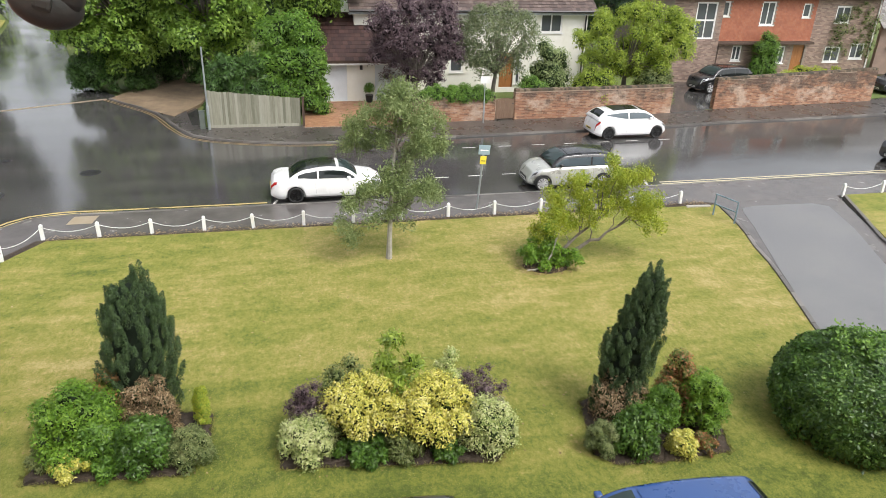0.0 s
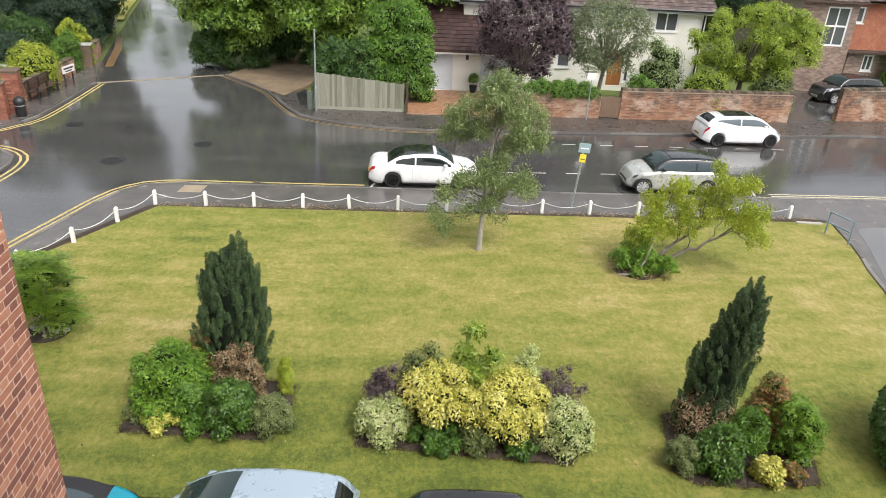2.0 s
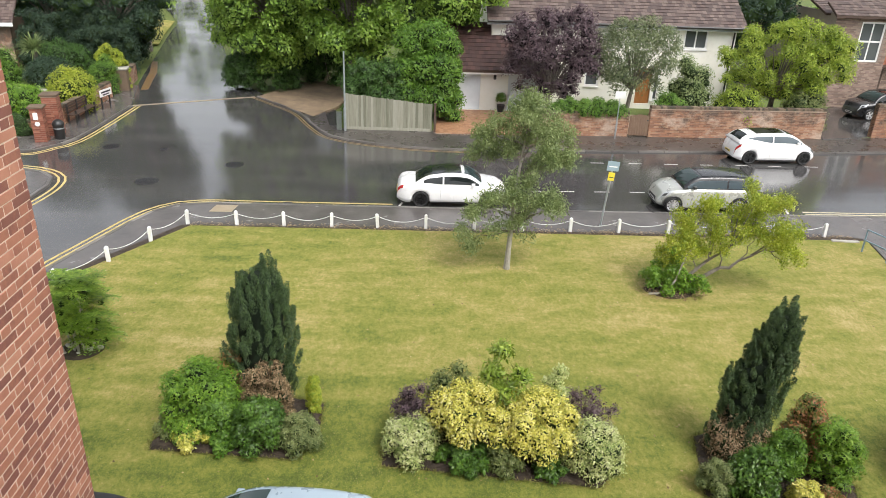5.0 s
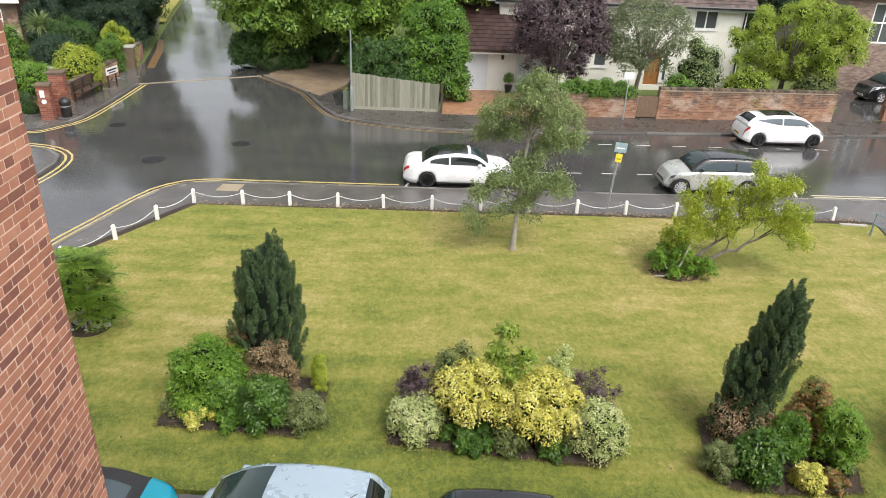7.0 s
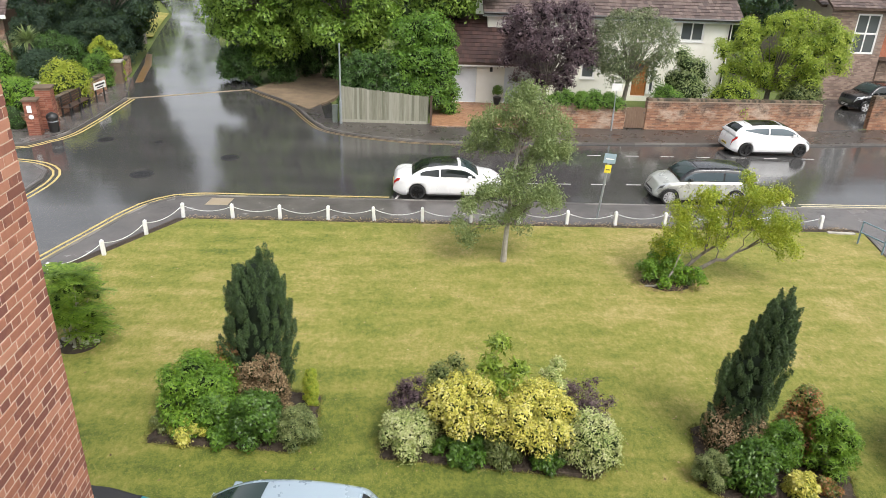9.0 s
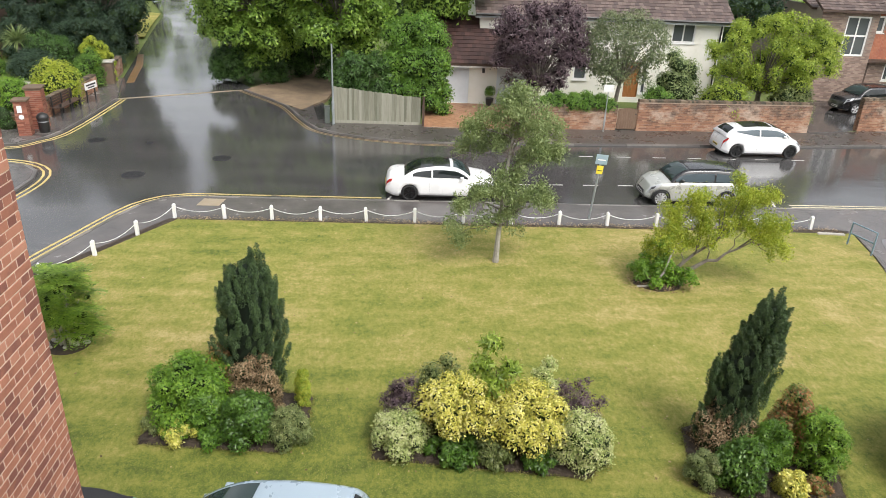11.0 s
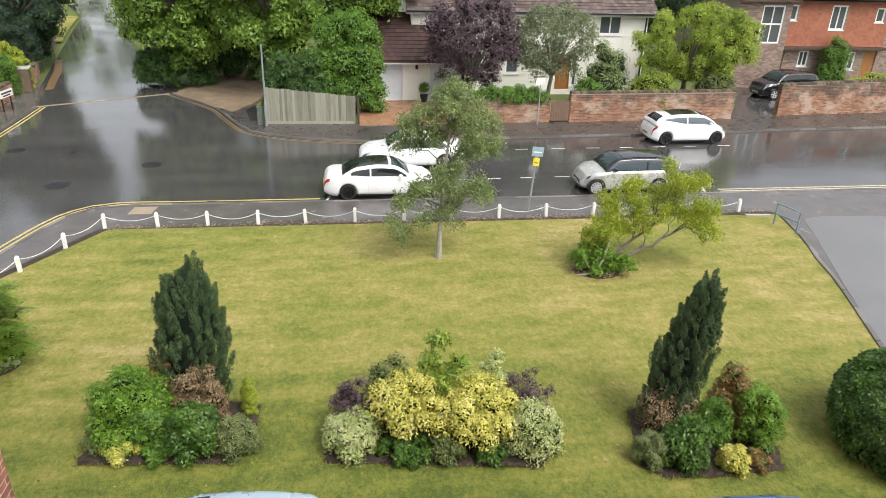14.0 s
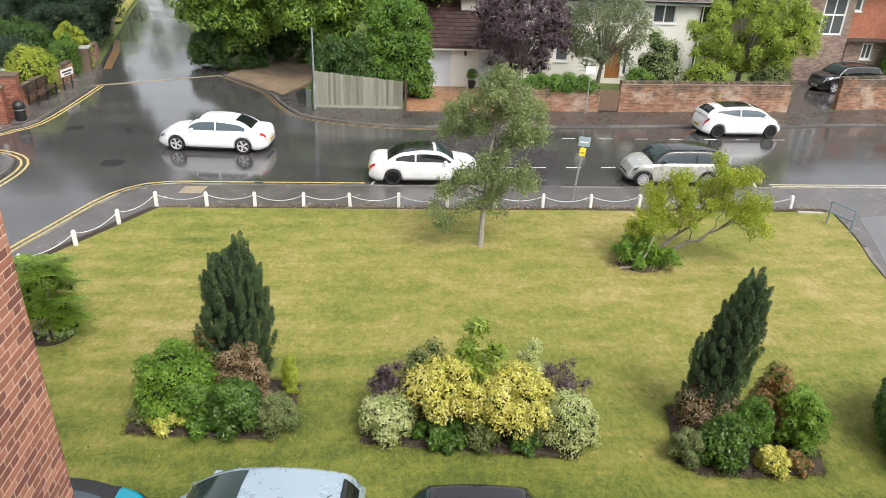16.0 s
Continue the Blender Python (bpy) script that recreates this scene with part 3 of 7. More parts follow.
# solid lumps that fill a plant; dark materials paint shade behind the leaves
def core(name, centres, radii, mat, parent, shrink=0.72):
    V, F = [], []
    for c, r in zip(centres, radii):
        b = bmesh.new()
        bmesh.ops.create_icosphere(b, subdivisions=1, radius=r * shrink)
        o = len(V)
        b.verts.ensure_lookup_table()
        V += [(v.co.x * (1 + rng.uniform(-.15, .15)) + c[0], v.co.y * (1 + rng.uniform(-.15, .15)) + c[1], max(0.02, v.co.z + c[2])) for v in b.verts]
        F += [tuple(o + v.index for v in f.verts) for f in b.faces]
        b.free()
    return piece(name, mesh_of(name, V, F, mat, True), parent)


def shrub(name, label, x, y, w, h, mat, leaf=0.06, n=5000, clumps=18, size=None, dep=None, aspect=0.5, category="shrub", z0=0.05,
          power=1.0, fill=0.4, core_mat=None, stems=5, z=0.0, jitter=0.8, shrink=0.6, group=""):
    dep = dep or w
    ob = thing(name, label, category, (x, y, z), 0, group)
    size = size or 0.22 * min(w, h * 1.2)
    C, R = blob_clumps(w, dep, h, int(clumps * 1.3), size, z0, power)
    P, N = clump_points(C, R, int(n * 2.1), min(0.9, fill + 0.15))
    leaf *= 0.9
    ok = P[:, 2] > 0.02
    V, F = leaves(P[ok], N[ok], leaf, aspect, jitter=jitter)
    piece("foliage", fast_mesh("foliage", V, F, mat), ob)
    # default filler is near-black, so gaps between leaves read as shaded
    core("foliage_filler", C, R, core_mat or L_CORE, ob, shrink)
    for i in range(stems):
        bm = bmesh.new()
        a = rng.uniform(0, 6.28)
        tube(bm, [(0.05 * math.cos(a), 0.05 * math.sin(a), -0.05), (0.12 * w * math.cos(a), 0.12 * w * math.sin(a), h * 0.3), (0.22 * w * math.cos(a), 0.22 * w * math.sin(a), h * 0.6)], [0.02, 0.014, 0.006], 5)
        part("stem", bm, BARK, ob)
    return ob


def tree(name, label, x, y, trunk_h, trunk_r, crown, mat, leaf, n, clump_r, clumps, bark=BARK, lean=(0, 0), aspect=0.5, fill=0.7, category="tree", core_scale=0.0, core_mat=None):
    """crown: (cx, cy, cz, rx, ry, rz) relative to the foot."""
    ob = thing(name, label, category, (x, y, 0))
    bm = bmesh.new()
    cx, cy, cz, rx, ry, rz = crown
    top = Vector((lean[0], lean[1], trunk_h))
    tube(bm, [(0, 0, -0.1), (lean[0] * 0.2, lean[1] * 0.2, trunk_h * 0.3), (lean[0] * 0.6, lean[1] * 0.6, trunk_h * 0.7), top], [trunk_r * 1.3, trunk_r, trunk_r * 0.85, trunk_r * 0.7], 10)
    part("trunk", bm, bark, ob)
    C, R = [], []
    for i in range(clumps):
        d = rng.normal(0, 1, 3)
        d /= np.linalg.norm(d)
        f = rng.uniform(0.45, 1.0) ** 0.6
        s = clump_r * rng.uniform(0.65, 1.3)
        c = (cx + d[0] * (rx - s * 0.7) * f, cy + d[1] * (ry - s * 0.7) * f, cz + d[2] * (rz - s * 0.6) * f)
        C.append(c)
        R.append(s)
        if i % 2 == 0:
            e = Vector(c)
            mid = top.lerp(e, 0.5) + Vector((0, 0, 0.06 * rz))
            bm = bmesh.new()
            tube(bm, [top * 0.9, mid, e], [trunk_r * 0.3, trunk_r * 0.16, trunk_r * 0.05], 6)
            part("limb", bm, BARK, ob)
    P, N = clump_points(C, R, n, fill, 0.3)
    V, F = leaves(P, N, leaf, aspect, jitter=1.0)
    piece("crown", fast_mesh("crown", V, F, mat), ob)
    # dark lumps put the crown's inner shade into their colour
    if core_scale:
        core("crown_shade_core", C, R, core_mat or L_CORE_TREE, ob, core_scale)
    return ob


# ---- ground, roads, pavements ----
RZ = -0.07
bm = bmesh.new()
for v in ((-1500, -1500), (1500, -1500), (1500, 1500), (-1500, 1500)):
    bm.verts.new((*v, -0.16))
bm.faces.new(bm.verts)
g = part("ground", bm, GROUND, None)
tagged(g, "rough grassy ground stretching away beyond the houses", "ground", "", "structure")

slab("road", [(-40, 3.5), (-14, 1), (-13.5, -40), (-9, -40), (-9, 0), (-6, -0.5), (60, -0.5), (60, 14), (20, 11.5), (-2, 11), (-5, 17), (-9, 19.5), (-11, 22.5), (-13.7, 30), (-18.5, 47), (-33, 90), (-40, 90), (-23.2, 50), (-21.3, 41), (-18.6, 29), (-16.8, 21), (-15.6, 16), (-16, 9), (-40, 10)],
     -0.15, RZ, ROAD, label="wet dark asphalt road with puddled reflections", category="road")

near_kerb = smooth_line([(60, 2.9), (40, 2.3), (27, 2.05), (14, 1.95), (5, 1.92), (-5.2, 1.95), (-7.9, 1.95), (-8.9, 1.45), (-9.45, 0.45), (-10.05, -1.5), (-10.55, -3.2), (-11.2, -6), (-12, -12), (-12.6, -24)])
slab("pavement_near", near_kerb + [(-9, -24), (-8.9, -4.5), (-7.75, -0.1), (60, -0.1)], -0.15, 0.0, PAVE, label="damp dark tarmac footway beside the lawn", category="pavement")
far_kerb = smooth_line([(-9.35, 19.0), (-8.1, 17.5), (-6.5, 15.5), (-5.2, 12.6), (-4.1, 10.9), (-1.7, 9.85), (1.4, 9.4), (8.2, 9.75), (13.9, 10.1), (18.7, 10.3), (21.9, 10.7), (27.1, 10.95), (40, 11.9), (60, 13.4)])
slab("pavement_far", far_kerb + [(60, 18), (34, 15.3), (21, 13.6), (6, 12.6), (-4.6, 12.9), (-5.2, 16), (-5, 19)], -0.15, 0.0, PAVE_FAR, label="wet dark tarmac footway along the brick walls", category="pavement")
left_kerb = smooth_line([(-40, 9), (-22, 7.6), (-17, 7.4), (-15.95, 8.3), (-15.45, 9.3), (-15.3, 11.9), (-15.3, 16.0)])
slab("pavement_left", left_kerb + [(-16.8, 21), (-17.6, 21), (-16.9, 16), (-16.9, 10.2), (-40, 12)], -0.15, 0.0, PAVE, label="damp footway with a bench and litter bin", category="pavement")
island = smooth_line([(-40, 4.4), (-28, 5.0), (-20, 5.25), (-17, 5.35), (-15.7, 5.25), (-14.75, 4.95), (-14.05, 4.3), (-13.78, 3.4), (-13.8, 2.2), (-14.1, 0), (-14.5, -4), (-15, -12), (-15.5, -20)])
slab("pavement_corner", island + [(-40, -20)], -0.15, 0.0, PAVE, label="rounded pavement corner at the side road", category="pavement")


def kerb_stones(name, line, label, length=0.9, proud=0.008):
    """A run of kerb stones with open joints."""
    ob = thing(name, label, "kerb", kind="structure")
    acc, k, start = 0.0, 0, 0
    for i in range(1, len(line)):
        acc += (Vector(line[i]) - Vector(line[i - 1])).length
        if acc >= length or i == len(line) - 1:
            seg = line[start:i + 1]
            a, b = Vector(seg[0]), Vector(seg[-1])
            d = b - a
            if d.length > 0.15:
                bm = boxed(0.008, d.length - 0.008, -0.065, 0.065, -0.14, proud + 0.004 * (k % 3), 0.012)
                o = part("kerb_stone", bm, KERB, ob)
                o.matrix_basis = pose(a.x, a.y, 0, 0, 0, math.degrees(math.atan2(d.y, d.x)))
            start, acc, k = i, 0.0, k + 1


kerb_stones("kerb_near", [p for p in near_kerb if p[0] < 30 and p[1] > -9], "worn grey kerb stones along the near footway")
kerb_stones("kerb_far", [p for p in far_kerb if p[0] < 36], "worn grey kerb stones along the far footway")
kerb_stones("kerb_left", [p for p in left_kerb if p[0] > -24], "grey kerb stones beside the bench")
kerb_stones("kerb_corner", [p for p in island if p[0] > -22 and p[1] > -6], "grey kerb stones round the pavement corner")

# painted lines
yl = [p for p in near_kerb if p[0] < -1.15 and p[1] > -12]
for d in (-0.22, -0.42):
    ribbon("yellow_line", offset_line(yl, d), 0.085, RZ, RZ + 0.005, YELLOW, "worn yellow no-parking line on wet asphalt", "road marking")
yl2 = [p for p in near_kerb if 13.6 < p[0] < 40]
for d in (-0.32, -0.52):
    ribbon("yellow_line", offset_line(yl2, d), 0.08, RZ, RZ + 0.005, PALE_YELLOW, "worn yellow no-parking line on wet asphalt", "road marking")
fl = [p for p in far_kerb if p[0] < 2.2]
for d in (-0.2, -0.34):
    ribbon("yellow_line", offset_line(fl, d), 0.05, RZ, RZ + 0.005, FADED_YELLOW, "faded yellow line beside the far kerb", "road marking")
ll = [p for p in left_kerb if p[0] > -17.5]
for d in (-0.22, -0.42):
    ribbon("yellow_line", offset_line(ll, d), 0.085, RZ, RZ + 0.005, YELLOW, "yellow line round the bench corner", "road marking")
il = [p for p in island if p[1] > -8 and p[0] > -24]
for d in (0.25, 0.47):
    ribbon("yellow_line", offset_line(il, d), 0.085, RZ, RZ + 0.005, YELLOW, "yellow line round the pavement corner", "road marking")
ribbon("stone_sett_line", [(-15.3, 16.1), (-12.7, 17.4), (-9.5, 19.0)], 0.2, -0.14, RZ + 0.012, TAN_SLAB, "flush pale stone strip across the side road mouth", "road marking")
ribbon("white_line", [(-1.0, 1.96), (-0.82, 2.55)], 0.08, RZ, RZ + 0.006, WHITELINE, "white parking bay end line", "road marking")
ribbon("white_line", [(13.35, 2.25), (13.55, 3.0)], 0.09, RZ, RZ + 0.006, WHITELINE, "white parking bay end line", "road marking")
ribbon("white_line", [(13.6, 3.6), (13.8, 4.3)], 0.09, RZ, RZ + 0.006, WHITELINE, "white parking bay corner line", "road marking")
for x in (3.9, 5.2, 6.6, 8.0, 9.4, 10.8, 12.2):
    ribbon("bay_dash", [(x, 4.0 + 0.03 * x), (x + 0.6, 4.02 + 0.03 * x)], 0.055, RZ, RZ + 0.006, WHITELINE, "short white parking bay dash", "road marking")
for x in (7.3, 9.0, 10.6, 12.2, 13.8, 15.3, 17.0):
    ribbon("bay_dash", [(x, 7.98 + 0.02 * (x - 7)), (x + 0.6, 7.99 + 0.02 * (x - 7))], 0.05, RZ, RZ + 0.006, WHITELINE, "short white parking bay dash", "road marking")


def manhole(x, y, r=0.3, square=False):
    ob = thing("manhole_cover", "dark iron cover set flush in wet asphalt", "manhole cover", (x, y, RZ), group="road ironwork")
    bm = bmesh.new()
    bmesh.ops.create_cone(bm, cap_ends=True, segments=4 if square else 24, radius1=r, radius2=r, depth=0.012, matrix=Matrix.Translation((0, 0, 0.006)) @ Matrix.Rotation(0.785 if square else 0, 4, 'Z'))
    part("frame", bm, DARK_METAL, ob)
    bm = bmesh.new()
    for i in range(-3, 4):
        w = math.sqrt(max(0.01, 1 - (i / 3.6) ** 2)) * r * (0.62 if square else 0.85)
        box(bm, -w, w, i * r * 0.2 - 0.012, i * r * 0.2 + 0.012, 0.012, 0.018)
    part("rib_pattern", bm, DARK_METAL, ob)


manhole(-10.5, 4.25, 0.42)
manhole(-7.75, 6.5, 0.36)
manhole(-13.5, 8.6, 0.34)
manhole(-4.9, 2.2, 0.22, True)
manhole(-11.2, 8.4, 0.2, True)
slab("paving_patch", [(-7.35, 1.1), (-6.6, 1.1), (-6.5, 1.75), (-7.25, 1.75)], -0.01, 0.008, TAN_SLAB, label="pale tactile slab in the footway", category="paving slab")

# lawn and its beds
lawn_edge = [(-7.6, -0.17), (14.75, -0.35), (14.3, -2.6), (13.6, -5.03), (12.4, -8.5), (11.2, -12.2), (10.5, -14.2), (4.0, -13.9), (0, -13.3), (-3.0, -12.62), (-6.0, -12.42), (-14, -12.2), (-13.2, -9), (-10.2, -4.6)]
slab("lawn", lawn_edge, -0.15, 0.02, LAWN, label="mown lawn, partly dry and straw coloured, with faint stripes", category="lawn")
slab("soil_strip", [(-7.9, -0.1), (14.6, -0.06), (14.75, -0.35), (-7.6, -0.17), (-10.2, -4.6), (-10.4, -4.4)], -0.14, 0.012, SOIL, label="bare soil strip under the chain fence", category="soil strip")
DRIVE_IN = [(15.55, -0.75), (16.2, -0.62), (18.5, -0.7), (18.95, -1.05), (18.3, -3.1), (17.2, -5.6), (16.2, -9), (15.6, -14), (10.7, -14), (12.0, -9.9), (13.6, -5.6), (14.9, -2.4), (15.35, -1.1)]
slab("drive", [(14.75, -0.05), (14.3, -2.6), (13.6, -5.03), (12.4, -8.5), (11.2, -12.2), (10.0, -18), (17, -18), (18.3, -4.6), (19.0, -2.9), (20.1, -0.05)], -0.15, -0.004, PAVE, label="dark wet tarmac margin of the entrance drive", category="driveway")
slab("drive_surface", DRIVE_IN, -0.1, 0.002, DRIVE, label="damp grey tarmac entrance drive", category="driveway")
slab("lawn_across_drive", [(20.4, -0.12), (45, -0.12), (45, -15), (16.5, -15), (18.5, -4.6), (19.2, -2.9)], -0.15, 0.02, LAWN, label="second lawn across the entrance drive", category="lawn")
slab("parking", [(-16, -12.25), (-6, -12.47), (-3.0, -12.68), (0, -13.36), (4.0, -13.96), (10.4, -14.26), (10, -18), (17, -18), (17, -22), (-16, -22)], -0.15, -0.03, PARKING, label="dark tarmac parking strip below the flats", category="parking area")
kerb_stones("drive_edging", smooth_line([(14.8, -0.55), (14.35, -2.6), (13.9, -3.9), (13.62, -5.03), (13.0, -6.9), (12.42, -8.5), (11.8, -10.4), (11.22, -12.2)]), "mossy edging stones between lawn and drive", 0.6, 0.055)
kerb_stones("lawn_edging", smooth_line([(20.3, -0.25), (19.1, -2.9), (18.4, -4.6), (17.6, -9)]), "mossy edging stones along the second lawn", 0.6, 0.055)


def bed(outline, label):
    ob = thing("flower_bed", label, "flower bed", group="flower beds in the lawn")
    n = len(outline)
    pts = []
    for i in range(n):
        a, b = Vector(outline[i]), Vector(outline[(i + 1) % n])
        k = max(2, int((b - a).length / 0.12))
        for j in range(k):
            q = a.lerp(b, j / k)
            pts.append((q.x + rng.normal(0, 0.012), q.y + rng.normal(0, 0.012)))
    c = Vector((sum(p[0] for p in pts) / len(pts), sum(p[1] for p in pts) / len(pts)))
    V, F = [], []
    rings = [1.0, 0.93, 0.75, 0.5, 0.25]
    m = len(pts)
    for r in rings:
        for p in pts:
            V.append((c.x + (p[0] - c.x) * r, c.y + (p[1] - c.y) * r, 0.024 if r == 1.0 else 0.05 + rng.uniform(0, 0.05)))
    for i in range(len(rings) - 1):
        for j in range(m):
            F.append((i * m + j, i * m + (j + 1) % m, (i + 1) * m + (j + 1) % m, (i + 1) * m + j))
    F.append(tuple(range((len(rings) - 1) * m, len(rings) * m)))
    piece("soil", mesh_of("soil", V, F, SOIL), ob)
    P = np.array([(c.x + (p[0] - c.x) * 1.005, c.y + (p[1] - c.y) * 1.005, 0.02) for p in pts for _ in range(22)]) + rng.normal(0, 0.03, (m * 22, 3)) * [1, 1, 0]
    Vg, Fg = leaves(P, np.tile([0.0, 0.6, 0.5], (len(P), 1)), 0.07, 0.16, jitter=1.2)
    Vg[:, 2] = np.abs(Vg[:, 2] - 0.02) + 0.02
    piece("grass_fringe", fast_mesh("grass_fringe", Vg, Fg, L_GRASS), ob)


BED1 = [(-5.3, -10.75), (-5.25, -10.95), (-2.55, -11.2), (-2.2, -10.4), (-2.2, -9.5), (-3.3, -9.2), (-4.7, -9.3)]
BED2 = [(-0.95, -11.35), (0.9, -11.6), (3.0, -11.9), (3.45, -11.4), (3.5, -10.6), (2.6, -10.1), (0.5, -9.95), (-0.85, -10.2)]
BED3 = [(5.2, -10.45), (4.82, -12.05), (5.2, -12.42), (6.3, -12.5), (7.5, -12.45), (7.75, -11.6), (6.9, -10.6), (5.9, -10.3)]
bed(BED1, "soil bed packed with evergreen shrubs and a yew")
bed(BED2, "soil bed of golden, cream and purple shrubs")
bed(BED3, "soil bed of mixed shrubs round a leaning yew")

# ---- chain fence ----
POSTS = [(-10.7, -5.9), (-9.9, -4.45), (-9.1, -2.95), (-8.42, -1.45), (-7.73, 0), (-6.15, 0), (-4.63, 0), (-3.08, 0), (-1.58, 0), (0, 0), (1.6, 0), (3.2, 0), (4.8, 0), (6.43, 0), (8.1, 0), (9.85, 0), (11.65, 0), (13.47, 0)]
POSTS_R = [(20.3, -0.12), (22.15, -0.02), (24.0, 0.0), (25.8, 0.0)]
fence_ob = thing("chain_fence", "low white posts with white chain slung between them", "chain fence")
bm = boxed(-0.05, 0.05, -0.05, 0.05, -0.05, 0.46, 0.008)
for s in range(1):
    r = bmesh.ops.create_cone(bm, cap_ends=True, segments=4, radius1=0.068, radius2=0.0, depth=0.05, matrix=Matrix.Translation((0, 0, 0.486)) @ Matrix.Rotation(0.785, 4, 'Z'))
bmesh.ops.recalc_face_normals(bm, faces=bm.faces)
post_me = bpy.data.meshes.new("post")
bm.to_mesh(post_me)
bm.free()
post_me.materials.append(WHITE_PAINT)
for row in (POSTS, POSTS_R):
    for i, (x, y) in enumerate(row):
        piece("post", post_me, fence_ob, pose(x, y, 0, rng.normal(0, 1.5), rng.normal(0, 1.5), rng.uniform(-4, 4)))
        if i + 1 < len(row):
            a, b = Vector((x, y, 0.4)), Vector((*row[i + 1], 0.4))
            bm = bmesh.new()
            sag = rng.uniform(0.15, 0.2)
            tube(bm, [a.lerp(b, k / 10) - Vector((0, 0, sag * (1 - (k / 5 - 1) ** 2))) for k in range(11)], 0.009, 6)
            part("chain", bm, WHITE_PAINT, fence_ob)


# ---- walls ----
def brick_wall(name, label, a, b, h, thick, mat, mortar, course=0.08, length=0.24, coping=True, end_gap=True, h2=None, pieces=0):
    """A free-standing brick wall from a to b with proud bricks; the nearest 'pieces' bricks are parts of their own."""
    a, b = Vector((*a, 0)), Vector((*b, 0))
    L = (b - a).length
    ob = thing(name, label, "brick wall", (a.x, a.y, 0), math.degrees(math.atan2(b.y - a.y, b.x - a.x)), kind="structure")
    h2 = h2 or h
    bm = bmesh.new()
    vs = [bm.verts.new(v) for v in ((0, 0, -0.1), (L, 0, -0.1), (L, thick, -0.1), (0, thick, -0.1), (0, 0, h), (L, 0, h2), (L, thick, h2), (0, thick, h))]
    for f in ((0, 1, 5, 4), (1, 2, 6, 5), (2, 3, 7, 6), (3, 0, 4, 7), (4, 5, 6, 7), (3, 2, 1, 0)):
        bm.faces.new([vs[i] for i in f])
    part("mortar", bm, mortar, ob)
    V, F = [], []
    made = 0
    shared = {}
    for c in range(int(max(h, h2) / course)):
        x = -0.5 * length * (c % 2)
        while x < L:
            x0, x1 = max(0.0, x) + 0.006, min(L, x + length) - 0.006
            x += length
            if x1 - x0 < 0.04 or (c + 1) * course > h + (h2 - h) * (x0 + x1) / 2 / L + 0.02:
                continue
            z0, z1 = c * course + 0.006, (c + 1) * course - 0.006
            d = -0.012 - 0.008 * rng.random()
            if made < pieces:
                key = round(x1 - x0, 3)
                if key not in shared:
                    w = key
                    shared[key] = mesh_of("brick", [(0, 0, 0), (w, 0, 0), (w, 0, z1 - z0), (0, 0, z1 - z0), (0, 0.03, 0), (w, 0.03, 0), (w, 0.03, z1 - z0), (0, 0.03, z1 - z0)],
                                          [(0, 1, 2, 3), (4, 0, 3, 7), (1, 5, 6, 2), (3, 2, 6, 7), (4, 5, 1, 0)], OLD_BRICK_PIECE if mat is OLD_BRICK else mat)
                piece("brick", shared[key], ob, pose(x0, d, z0))
                made += 1
                continue
            o = len(V)
            V += [(x0, d, z0), (x1, d, z0), (x1, d, z1), (x0, d, z1), (x0, 0.01, z0), (x1, 0.01, z0), (x1, 0.01, z1), (x0, 0.01, z1)]
            F += [(o, o + 1, o + 2, o + 3), (o + 4, o, o + 3, o + 7), (o + 1, o + 5, o + 6, o + 2), (o + 3, o + 2, o + 6, o + 7), (o + 4, o + 5, o + 1, o)]
    # the two ends
    for c in range(int(min(h, h2) / course)):
        for xe, sgn in ((0.0, -1), (L, 1)):
            z0, z1 = c * course + 0.006, (c + 1) * course - 0.006
            for y0, y1 in ((0.0, thick / 2 - 0.006), (thick / 2 + 0.006, thick)):
                o, e = len(V), xe + sgn * 0.014
                V += [(e, y0, z0), (e, y1, z0), (e, y1, z1), (e, y0, z1), (xe, y0, z0), (xe, y1, z0), (xe, y1, z1), (xe, y0, z1)]
                F += [(o, o + 1, o + 2, o + 3), (o + 4, o, o + 3, o + 7), (o + 1, o + 5, o + 6, o + 2), (o + 3, o + 2, o + 6, o + 7), (o + 4, o + 5, o + 1, o)]
    tagged(piece("bricks", mesh_of("bricks", V, F, mat), ob), kind="stuff")
    if coping:
        V, F = [], []
        x = 0.0
        while x < L - 0.05:
            x1 = min(L, x + 0.11)
            hh = h + (h2 - h) * (x + x1) / 2 / L
            o, t, z1 = len(V), 0.02, hh + 0.1 + rng.uniform(-0.012, 0.012)
            V += [(x + 0.004, -t, hh), (x1 - 0.004, -t, hh), (x1 - 0.004, thick + t, hh), (x + 0.004, thick + t, hh), (x + 0.004, -t + 0.015, z1), (x1 - 0.004, -t + 0.015, z1), (x1 - 0.004, thick + t - 0.015, z1), (x + 0.004, thick + t - 0.015, z1)]
            F += [(o, o + 1, o + 5, o + 4), (o + 1, o + 2, o + 6, o + 5), (o + 2, o + 3, o + 7, o + 6), (o + 3, o, o + 4, o + 7), (o + 4, o + 5, o + 6, o + 7)]
            x = x1
        tagged(piece("coping", mesh_of("coping", V, F, COPING), ob, None, "soot-dark moss-stained coping bricks"), kind="stuff")
    return ob


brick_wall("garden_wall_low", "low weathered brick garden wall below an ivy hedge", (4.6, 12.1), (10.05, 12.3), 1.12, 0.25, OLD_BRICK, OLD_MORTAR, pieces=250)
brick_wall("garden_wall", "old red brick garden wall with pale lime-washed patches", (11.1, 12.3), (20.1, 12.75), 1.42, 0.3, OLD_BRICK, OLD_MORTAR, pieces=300)
